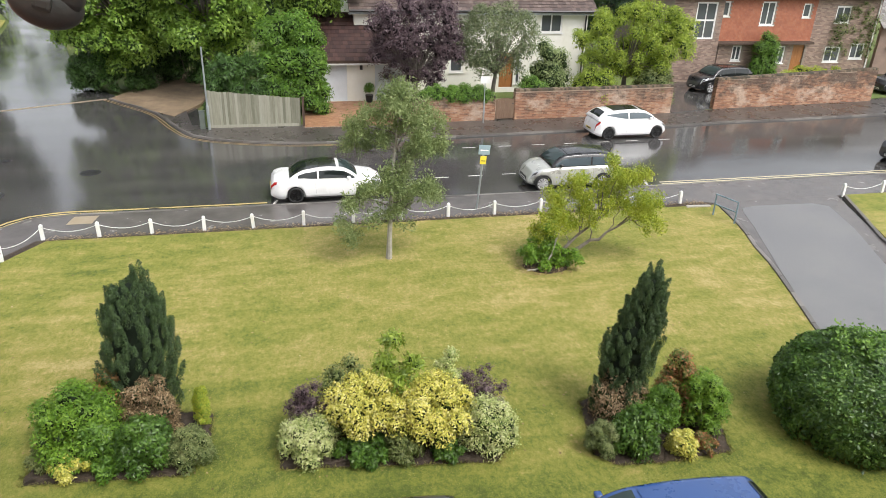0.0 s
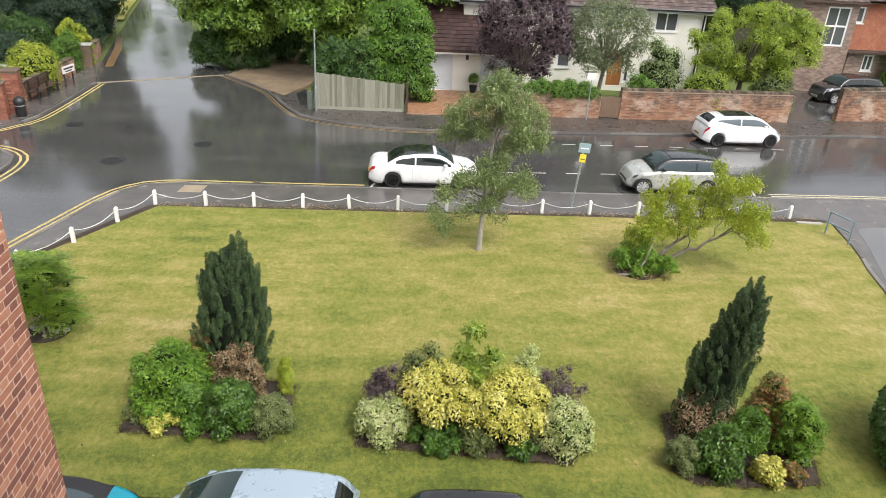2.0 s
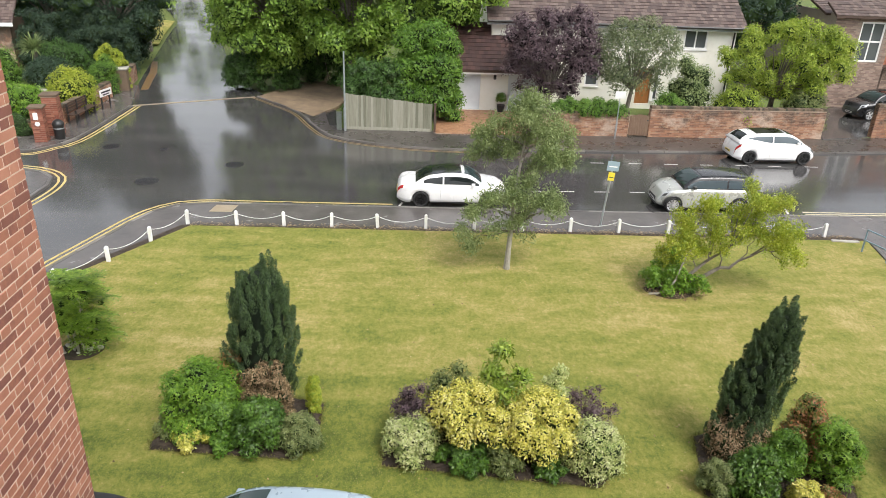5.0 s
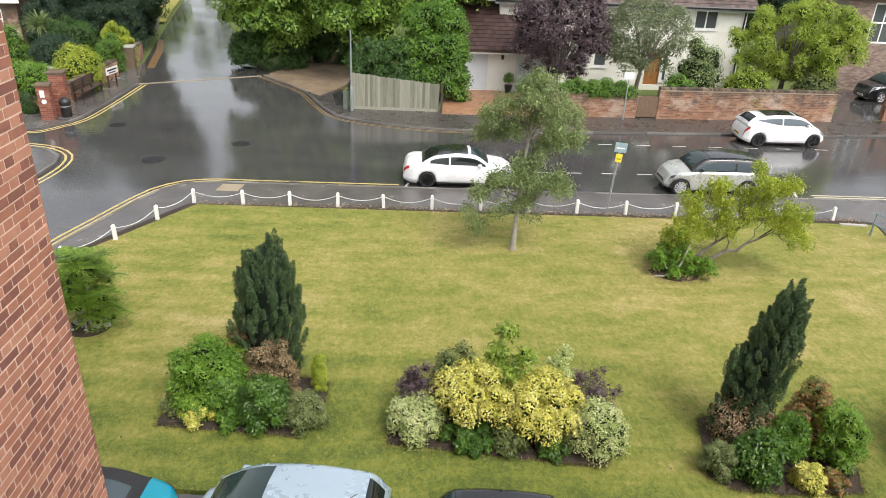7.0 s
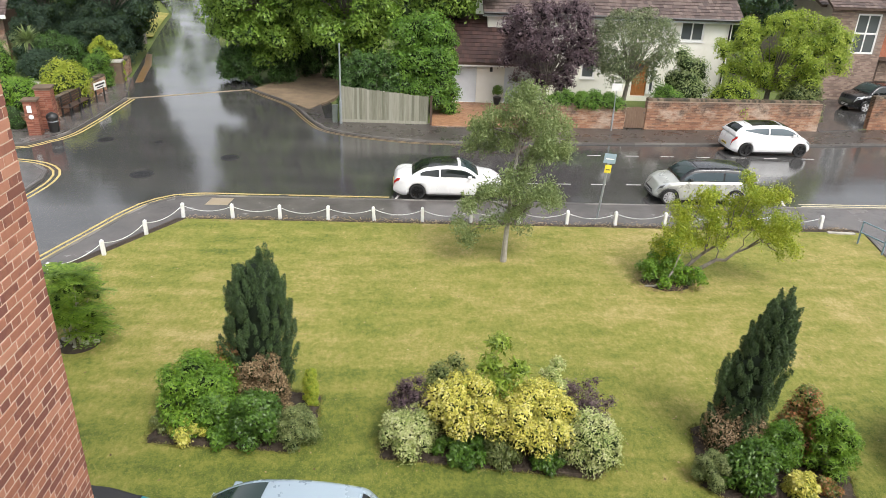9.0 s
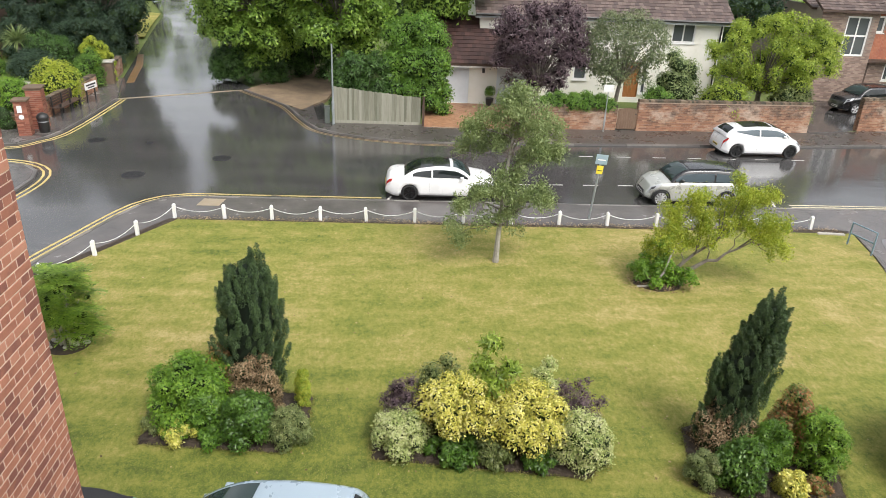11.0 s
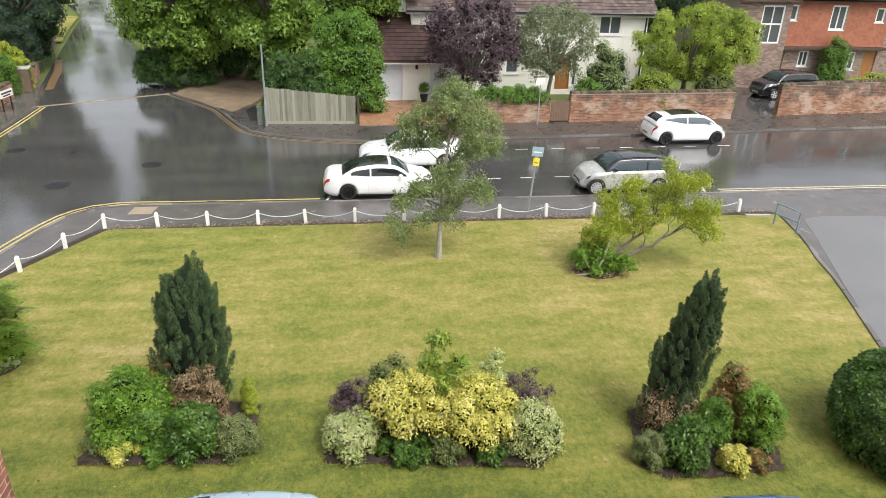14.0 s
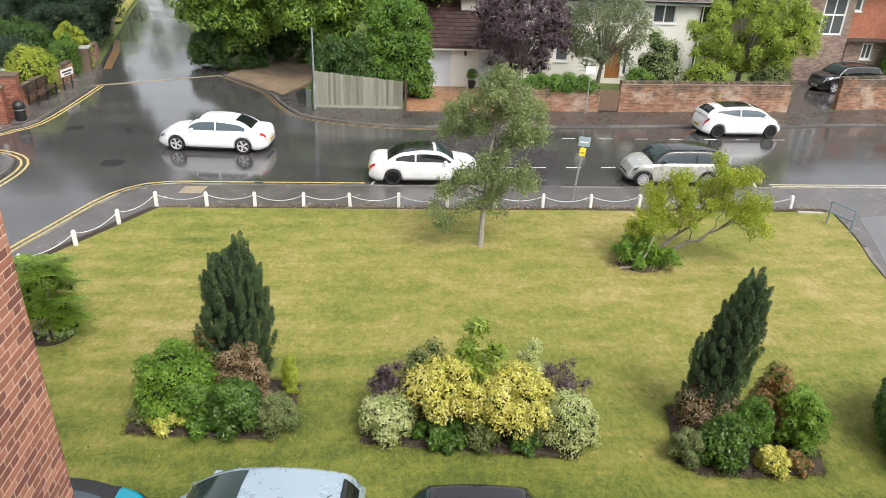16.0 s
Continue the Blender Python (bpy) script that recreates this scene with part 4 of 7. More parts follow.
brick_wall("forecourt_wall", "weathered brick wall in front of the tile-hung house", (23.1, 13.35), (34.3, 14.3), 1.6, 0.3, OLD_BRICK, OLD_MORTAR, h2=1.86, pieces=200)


def board_fence():
    ob = thing("board_fence", "weathered grey close-board wooden fence, green at its foot", "fence", (-3.72, 12.3, 0), -0.9)
    L, n = 4.05, 34
    w = L / n
    for i in range(n):
        h = 1.72 - 0.4 * i / n + rng.uniform(-0.02, 0.02)
        bm = boxed(0, w * 1.08, -0.012, 0.012, 0.12, h, 0.003)
        o = part("board", bm, FENCE_WOOD, ob)
        o.matrix_basis = pose(i * w, -0.004 * (i % 2), 0, 0, 0, 4)
    part("gravel_board", boxed(0, L, -0.02, 0.02, 0.0, 0.14, 0.004), FENCE_WOOD, ob, "moss-stained gravel board")
    part("rail", boxed(0, L, 0.02, 0.08, 1.12, 1.2), FENCE_WOOD, ob)
    part("rail", boxed(0, L, 0.02, 0.08, 0.4, 0.48), FENCE_WOOD, ob)
    for x in (0.0, 2.0, L + 0.05):
        part("fence_post", boxed(x - 0.05, x + 0.05, 0.02, 0.12, -0.1, 1.72 - 0.1 * x, 0.006), FENCE_WOOD, ob)
    ob2 = thing("gate_post", "dark leaning wooden gate post beside the drive", "gate post", (0.55, 12.15, 0))
    part("shaft", boxed(-0.05, 0.05, -0.05, 0.05, -0.1, 1.35, 0.008), DARK_WOOD, ob2)
    part("cap", boxed(-0.065, 0.065, -0.065, 0.065, 1.35, 1.4, 0.008), DARK_WOOD, ob2)


board_fence()


def garden_gate():
    ob = thing("garden_gate", "small closed dark wooden gate between brick walls", "gate", (10.1, 12.32, 0), 1)
    for i in range(8):
        part("pale", boxed(i * 0.122, i * 0.122 + 0.115, -0.012, 0.012, 0.06, 1.12 - 0.02 * abs(i - 3.5), 0.004), GATE_WOOD, ob)
    for z in (0.25, 0.85):
        part("rail", boxed(0, 0.97, 0.014, 0.05, z, z + 0.09, 0.004), GATE_WOOD, ob)
    part("latch", boxed(0.86, 0.93, -0.03, -0.01, 0.8, 0.84, 0.003), DARK_METAL, ob)
    st = thing("path_steps", "brick steps rising to the front door", "steps", (10.15, 12.7, 0), 0)
    for i in range(3):
        part("step", boxed(0, 0.95, i * 0.45, i * 0.45 + 1.2, -0.05, 0.17 * (i + 1), 0.01), OLD_MORTAR, st)


garden_gate()

# driveways and yards
slab("dirt_track", [(-9.25, 18.9), (-8.05, 17.4), (-6.5, 15.6), (-5.6, 14.6), (-4.6, 17.0), (-4.2, 20), (-4.0, 26), (-7.5, 26), (-8.2, 21.5)], -0.14, 0.015, DIRT, label="pale muddy dirt track between hedge and fence", category="dirt track")
slab("front_garden", [(-4.2, 12.45), (6, 12.5), (22, 13.2), (40, 15.5), (45, 40), (-4, 40)], -0.14, 0.01, GROUND, label="rough planted garden ground behind the walls", category="ground")
slab("car_forecourt", [(20.2, 12.7), (23.1, 13.4), (26.5, 14), (29.5, 22.5), (23.5, 22.5)], -0.14, 0.03, ROAD, label="wet dark tarmac forecourt", category="driveway")


def block_paving():
    ob = thing("block_paved_drive", "orange brick-paved garage drive", "driveway", kind="structure")
    part("bedding", boxed(0.6, 5.4, 11.9, 17.0, -0.1, 0.02), OLD_MORTAR, ob)
    V, F = [], []
    y = 11.9
    r = 0
    while y < 16.9:
        x = 0.6 - (0.1 if r % 2 else 0.0)
        while x < 5.4:
            o, z = len(V), 0.045 + rng.uniform(0, 0.006)
            x0, x1, y0, y1 = max(0.6, x) + 0.004, min(5.4, x + 0.2) - 0.004, y + 0.004, y + 0.096
            V += [(x0, y0, z), (x1, y0, z), (x1, y1, z), (x0, y1, z), (x0, y0, 0.01), (x1, y0, 0.01), (x1, y1, 0.01), (x0, y1, 0.01)]
            F += [(o, o + 1, o + 2, o + 3), (o + 4, o + 5, o + 1, o), (o + 5, o + 6, o + 2, o + 1), (o + 7, o + 4, o, o + 3)]
            x += 0.2
        y += 0.1
        r += 1
    tagged(piece("pavers", mesh_of("pavers", V, F, PAVER), ob), kind="stuff")


block_paving()


# ---- houses ----
def wall_with_holes(x0, x1, z0, z1, holes, thick=0.25):
    """An upright wall in the xz plane, outer face at y = 0, with real openings."""
    bm = bmesh.new()
    xs = sorted({x0, x1, *[v for h in holes for v in h[:2]]})
    zs = sorted({z0, z1, *[v for h in holes for v in h[2:4]]})
    for xa, xb in zip(xs, xs[1:]):
        for za, zb in zip(zs, zs[1:]):
            cx, cz = (xa + xb) / 2, (za + zb) / 2
            if not any(h[0] < cx < h[1] and h[2] < cz < h[3] for h in holes):
                box(bm, xa, xb, 0, thick, za, zb)
    bmesh.ops.remove_doubles(bm, verts=bm.verts, dist=0.0005)
    seen = {}
    for f in list(bm.faces):
        key = tuple(round(v, 3) for v in f.calc_center_median())
        if key in seen:
            seen[key].append(f)
        else:
            seen[key] = [f]
    bmesh.ops.delete(bm, geom=[f for fs in seen.values() if len(fs) > 1 for f in fs], context='FACES')
    return bm


def casement(parent, x0, x1, z0, z1, bars=1, transom=None, y=0.06, curtain=False):
    ob = new("window")
    ob.parent = parent
    fw = 0.095
    bm = bmesh.new()
    box(bm, x0, x0 + fw, y - 0.03, y + 0.05, z0, z1)
    box(bm, x1 - fw, x1, y - 0.03, y + 0.05, z0, z1)
    box(bm, x0 + fw, x1 - fw, y - 0.03, y + 0.05, z0, z0 + fw)
    box(bm, x0 + fw, x1 - fw, y - 0.03, y + 0.05, z1 - fw, z1)
    for i in range(bars):
        xc = x0 + (x1 - x0) * (i + 1) / (bars + 1)
        box(bm, xc - 0.035, xc + 0.035, y - 0.025, y + 0.045, z0 + fw, z1 - fw)
    if transom:
        box(bm, x0 + fw, x1 - fw, y - 0.028, y + 0.048, transom - 0.05, transom + 0.05)
    part("window_frame", bm, WHITE_PAINT, ob)
    part("pane", boxed(x0 + fw * 0.5, x1 - fw * 0.5, y + 0.01, y + 0.02, z0 + fw * 0.5, z1 - fw * 0.5), HOUSE_GLASS, ob)
    part("window_sill", boxed(x0 - 0.05, x1 + 0.05, -0.06, 0.08, z0 - 0.06, z0, 0.008), WHITE_PAINT, ob)
    if curtain:
        for s in (x0 + 0.1, x1 - 0.3):
            bm = bmesh.new()
            for k in range(4):
                box(bm, s + k * 0.05, s + k * 0.05 + 0.05, y + 0.06, y + 0.1 - 0.015 * (k % 2), z0 + 0.08, z1 - 0.08)
            bmesh.ops.remove_doubles(bm, verts=bm.verts, dist=0.001)
            part("curtain", bm, WHITE_PAINT, ob)
    return ob


def tiled_slope(name, parent, x0, x1, y0, z0, y1, z1, mat, course=0.28, tile=0.24, label=""):
    """Overlapping tiles on a slope that rises from (y0, z0) to (y1, z1)."""
    L = math.hypot(y1 - y0, z1 - z0)
    dy, dz = (y1 - y0) / L, (z1 - z0) / L
    ny, nz = -dz, dy
    if nz < 0:
        ny, nz = -ny, -nz
    V, F = [], []
    n = int(L / course)
    for c in range(n):
        x = x0 - tile * 0.5 * (c % 2)
        while x < x1:
            xa, xb = max(x0, x) + 0.004, min(x1, x + tile) - 0.004
            x += tile
            if xb - xa < 0.02:
                continue
            o = len(V)
            s0, s1 = c * course, c * course + course * 1.1
            lift = 0.035 + rng.uniform(-0.006, 0.008)
            for s, t in ((s0, lift), (s1, 0.008), (s0, 0.0)):
                for xx in (xa, xb):
                    V.append((xx, y0 + dy * s + ny * t, z0 + dz * s + nz * t))
            F += [(o, o + 1, o + 3, o + 2), (o + 4, o + 5, o + 1, o)]
    ob = piece(name, mesh_of(name, V, F, mat), parent, None, label)
    b = bmesh.new()
    vs = [b.verts.new(v) for v in ((x0, y0, z0 - 0.01), (x1, y0, z0 - 0.01), (x1, y1, z1 - 0.01), (x0, y1, z1 - 0.01), (x0, y0, z0 - 0.12), (x1, y0, z0 - 0.12), (x1, y1, z1 - 0.12), (x0, y1, z1 - 0.12))]
    for f in ((0, 1, 2, 3), (7, 6, 5, 4), (0, 4, 5, 1), (1, 5, 6, 2), (2, 6, 7, 3), (3, 7, 4, 0)):
        b.faces.new([vs[i] for i in f])
    part("roof_deck", b, DARK_WOOD, parent)
    return ob


def house_bricks(name, parent, x0, x1, z0, z1, holes, mat, course=0.085, length=0.24, y=0.0):
    V, F = [], []
    for c in range(int((z1 - z0) / course)):
        za, zb = z0 + c * course + 0.006, z0 + (c + 1) * course - 0.006
        x = x0 - length * 0.5 * (c % 2)
        while x < x1:
            xa, xb = max(x0, x) + 0.006, min(x1, x + length) - 0.006
            x += length
            if xb - xa < 0.03 or any(xb > h[0] - 0.01 and xa < h[1] + 0.01 and zb > h[2] - 0.01 and za < h[3] + 0.01 for h in holes):
                continue
            o, d = len(V), y - 0.012 - 0.005 * rng.random()
            V += [(xa, d, za), (xb, d, za), (xb, d, zb), (xa, d, zb), (xa, y, za), (xb, y, za), (xb, y, zb), (xa, y, zb)]
            F += [(o, o + 1, o + 2, o + 3), (o + 3, o + 2, o + 6, o + 7), (o + 4, o + 5, o + 1, o), (o + 4, o, o + 3, o + 7), (o + 1, o + 5, o + 6, o + 2)]
    tagged(piece(name, mesh_of(name, V, F, mat), parent), kind="stuff")


def panel_door(parent, x0, x1, z0, z1, mat, glazed=False, y=0.08):
    ob = new("door")
    ob.parent = parent
    w, h = x1 - x0, z1 - z0
    part("leaf", boxed(x0, x1, y, y + 0.05, z0, z1, 0.004), mat, ob)
    for i in range(2):
        for j in range(3):
            bm = bmesh.new()
            a, b = x0 + w * (0.12 + 0.42 * i), x0 + w * (0.46 + 0.42 * i)
            c, d = z0 + h * (0.08 + 0.31 * j), z0 + h * (0.32 + 0.31 * j)
            box(bm, a, b, y - 0.015, y + 0.001, c, d, 0.006)
            part("door_panel", bm, mat, ob)
    part("handle", boxed(x1 - 0.12, x1 - 0.08, y - 0.06, y - 0.02, z0 + h * 0.45, z0 + h * 0.52, 0.006), GALV, ob)
    bm = bmesh.new()
    box(bm, x0 - 0.07, x0, y - 0.04, y + 0.08, z0, z1 + 0.07)
    box(bm, x1, x1 + 0.07, y - 0.04, y + 0.08, z0, z1 + 0.07)
    box(bm, x0, x1, y - 0.04, y + 0.08, z1, z1 + 0.07)
    part("door_frame", bm, WHITE_PAINT, ob)


def white_house():
    Y = 18.5
    ob = thing("white_house", "cream rendered house with a brown tiled roof and oak door", "house", (0, Y, 0))
    holes = [(12.1, 12.95, 0.3, 2.3), (13.05, 13.4, 0.5, 2.3), (14.4, 15.75, 3.4, 4.5), (9.1, 9.9, 1.2, 2.1), (5.3, 6.3, 3.3, 4.3)]
    part("wall", wall_with_holes(3.7, 17.3, 0, 4.75, holes), RENDER_WHITE, ob)
    part("side_wall", boxed(17.05, 17.3, 0.25, 8, 0, 4.75), RENDER_WHITE, ob)
    part("side_wall", boxed(3.7, 3.95, 0.25, 8, 0, 4.75), RENDER_WHITE, ob)
    panel_door(ob, 12.1, 12.95, 0.3, 2.3, DOOR_ORANGE)
    casement(ob, 13.05, 13.4, 0.5, 2.3, 0)
    casement(ob, 14.4, 15.75, 3.4, 4.5, 1, curtain=True)
    casement(ob, 9.1, 9.9, 1.2, 2.1, 0)
    casement(ob, 5.3, 6.3, 3.3, 4.3, 1)
    tiled_slope("roof_tiles", ob, 3.4, 17.7, -0.45, 4.65, 4.1, 7.4, ROOF_BROWN, label="brown plain tile roof")
    tiled_slope("roof_tiles", ob, 3.4, 17.7, 8.4, 4.65, 4.1, 7.4, ROOF_BROWN)
    for x in (3.8, 17.2):
        bm = bmesh.new()
        vs = [bm.verts.new(v) for v in ((x, 0, 4.7), (x, 8, 4.7), (x, 4.1, 7.25))]
        bm.faces.new(vs)
        r = bmesh.ops.extrude_face_region(bm, geom=bm.faces[:])
        for v in r["geom"]:
            if isinstance(v, bmesh.types.BMVert):
                v.co.x += 0.15
        part("gable", bm, RENDER_WHITE, ob)
    bm = bmesh.new()
    tube(bm, [(3.4, -0.5, 4.62), (17.7, -0.5, 4.62)], 0.06, 8)
    part("gutter", bm, DARK_METAL, ob)
    bm = bmesh.new()
    tube(bm, [(17.15, -0.08, 4.6), (17.15, -0.08, 0)], 0.045, 8)
    part("downpipe", bm, DARK_METAL, ob)
    part("fascia", boxed(3.4, 17.7, -0.43, -0.4, 4.45, 4.6), GALV, ob)
    part("eaves_board", boxed(3.4, 17.7, -0.4, 0.0, 4.42, 4.45), WHITE_PAINT, ob)


def garage():
    ob = thing("garage", "white garage with an up-and-over door under a dark red tiled roof", "garage", (0, 16.9, 0))
    holes = [(0.85, 3.1, 0.05, 2.05), (4.6, 6.5, 0.05, 2.05)]
    part("wall", wall_with_holes(0.5, 7.0, 0, 2.3, holes), RENDER_WHITE, ob)
    part("side_wall", boxed(0.5, 0.75, 0.25, 1.6, 0, 2.3), RENDER_WHITE, ob)
    part("side_wall", boxed(6.75, 7.0, 0.25, 1.6, 0, 2.3), RENDER_WHITE, ob)
    for x0, x1 in ((0.85, 3.1), (4.6, 6.5)):
        d = new("garage_door")
        d.parent = ob
        part("door_panel", boxed(x0, x1, 0.1, 0.14, 0.05, 2.05), GARAGE_WHITE, d)
        bm = bmesh.new()
        for i in range(14):
            w = (x1 - x0 - 0.1) / 14
            box(bm, x0 + 0.05 + i * w + 0.012, x0 + 0.05 + (i + 1) * w - 0.012, 0.088, 0.101, 0.12, 1.98)
        part("door_rib", bm, GARAGE_WHITE, d)
        part("handle", boxed((x0 + x1) / 2 - 0.06, (x0 + x1) / 2 + 0.06, 0.04, 0.09, 0.95, 1.0, 0.006), DARK_METAL, d)
    tiled_slope("roof_tiles", ob, 0.1, 7.2, -0.4, 2.25, 2.4, 4.4, ROOF_RED, label="dark red clay tile roof")
    part("fascia", boxed(0.1, 7.2, -0.38, -0.34, 2.05, 2.24), WHITE_PAINT, ob)
    lamp = new("wall_lantern")
    lamp.parent = ob
    bm = boxed(3.78, 3.92, -0.2, -0.06, 1.75, 1.98, 0.015)
    tube(bm, [(3.85, 0.0, 2.05), (3.85, -0.13, 2.08), (3.85, -0.13, 1.95)], 0.012, 6)
    part("lantern_body", bm, DARK_METAL, lamp)


white_house()
garage()


def hung_tiles(name, parent, x0, x1, z0, z1, holes, mat, y=0.0):
    V, F = [], []
    course, tile = 0.12, 0.17
    for c in range(int((z1 - z0) / course)):
        x = x0 - tile * 0.5 * (c % 2)
        while x < x1:
            xa, xb = max(x0, x) + 0.003, min(x1, x + tile) - 0.003
            x += tile
            za, zb = z0 + c * course, z0 + c * course + course * 1.1
            if xb - xa < 0.02 or any(xb > h[0] and xa < h[1] and zb > h[2] and za < h[3] for h in holes):
                continue
            o, d = len(V), y - 0.03 - rng.uniform(0, 0.008)
            V += [(xa, d, za), (xb, d, za), (xb, y - 0.006, zb), (xa, y - 0.006, zb), (xa, y, za), (xb, y, za)]
            F += [(o, o + 1, o + 2, o + 3), (o + 4, o + 5, o + 1, o)]
    tagged(piece(name, mesh_of(name, V, F, mat), parent), kind="stuff")


def tile_house():
    Y = 21.5
    ob = thing("tile_hung_house", "brown brick house with an orange tile-hung upper floor and white windows", "house", (-0.85, Y, 0))
    # brick bay with the tall stair window
    H1 = [(26.2, 27.65, 2.75, 5.0)]
    bay = new("brick_bay")
    bay.parent = ob
    bay.matrix_basis = pose(0, -1.2, 0)
    part("wall", wall_with_holes(24.6, 28.1, 0, 5.4, H1), HOUSE_MORTAR, bay)
    part("side_wall", boxed(27.85, 28.1, 0.25, 1.3, 0, 5.4), HOUSE_MORTAR, bay)
    part("side_wall", boxed(24.6, 24.85, 0.25, 8, 0, 5.4), HOUSE_MORTAR, bay)
    house_bricks("bricks", bay, 24.6, 28.1, 0, 5.4, H1, GREY_BRICK)
    casement(ob, 26.2, 27.65, 2.75, 5.0, 1, 3.9, -1.14)
    # tile-hung middle
    HU = [(31.67, 32.72, 3.45, 4.95), (34.82, 35.42, 3.95, 4.85), (28.8, 29.32, 4.0, 4.95)]
    HL = [(30.05, 30.75, 1.15, 2.15), (33.3, 34.1, 0.95, 2.1), (34.7, 35.6, 0.1, 2.15)]
    part("wall", wall_with_holes(28.1, 35.85, 0, 5.4, HU + HL), HOUSE_MORTAR, ob)
    house_bricks("bricks", ob, 28.1, 35.85, 0, 2.25, HL, GREY_BRICK)
    hung_tiles("hung_tiles", ob, 28.1, 35.85, 2.45, 5.3, HU, HUNG_TILE)
    for h, b in zip(HU, (1, 0, 0)):
        casement(ob, *h, b)
    for h in HL[:2]:
        casement(ob, *h, 1)
    panel_door(ob, *HL[2], DOOR_ORANGE)
    part("porch_canopy", boxed(28.1, 35.85, -0.5, 0.0, 2.27, 2.43, 0.01), DARK_WOOD, ob)
    # right-hand wing in brick
    HR = [(37.45, 38.6, 3.6, 4.7), (37.25, 38.5, 1.0, 2.05), (39.3, 40.4, 1.2, 2.25)]
    part("wall", wall_with_holes(35.85, 40.95, 0, 5.4, HR), HOUSE_MORTAR, ob)
    house_bricks("bricks", ob, 35.85, 40.95, 0, 5.4, HR, GREY_BRICK)
    for h in HR:
        casement(ob, *h, 1)
    tiled_slope("roof_tiles", ob, 24.3, 41.2, -0.5, 5.35, 4.0, 6.7, ROOF_BROWN)
    tiled_slope("roof_tiles", ob, 24.3, 28.3, -1.7, 5.35, -0.4, 6.0, ROOF_BROWN)
    bm = bmesh.new()
    tube(bm, [(40.75, -0.08, 5.3), (40.75, -0.08, 0)], 0.05, 8)
    part("downpipe", bm, WHITE_PAINT, ob)
    part("fascia", boxed(28.4, 41.2, -0.5, -0.46, 5.2, 5.33), DARK_WOOD, ob)
    part("gate_leaf", boxed(28.65, 28.95, -0.1, -0.04, 0.1, 2.2, 0.01), DARK_WOOD, ob, "dark brown side door leaf standing ajar")
    part("side_wall", boxed(40.7, 40.95, 0.25, 8, 0, 5.4), GREY_BRICK, ob)
    n2 = thing("neighbour_house", "plain brown brick house with a low grey tiled roof", "house", (41.0, 21.9, 0))
    part("wall", wall_with_holes(0, 9, 0, 3.3, [(2.2, 3.6, 0.9, 2.2)]), GREY_BRICK, n2)
    casement(n2, 2.2, 3.6, 0.9, 2.2, 1)
    lamp_ = new("wall_lantern")
    lamp_.parent = n2
    part("lantern_body", boxed(0.72, 0.88, -0.2, -0.04, 1.75, 2.0, 0.02), DARK_METAL, lamp_)
    tiled_slope("roof_tiles", n2, -0.3, 9.3, -0.4, 3.25, 4, 7, ROOF_GREY, label="pale grey tile roof")


tile_house()


def left_cottage():
    ob = thing("cottage", "low white-windowed cottage behind the palm", "house", (-31.6, 23.6, 0), 12)
    H = [(3.9, 5.3, 0.9, 2.2)]
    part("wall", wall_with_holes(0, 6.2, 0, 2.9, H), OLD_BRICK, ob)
    casement(ob, *H[0], 3, 1.6)
    part("side_wall", boxed(5.95, 6.2, 0.25, 6, 0, 2.9), OLD_BRICK, ob)
    tiled_slope("roof_tiles", ob, -0.3, 6.5, -0.4, 2.8, 3, 5.2, ROOF_BROWN)
    part("fascia", boxed(-0.3, 6.5, -0.42, -0.36, 2.6, 2.82), WHITE_PAINT, ob)


left_cottage()


# ---- brick wing of the flats and plain facade behind the camera ----
CORNER = (-3.15, -16.8)


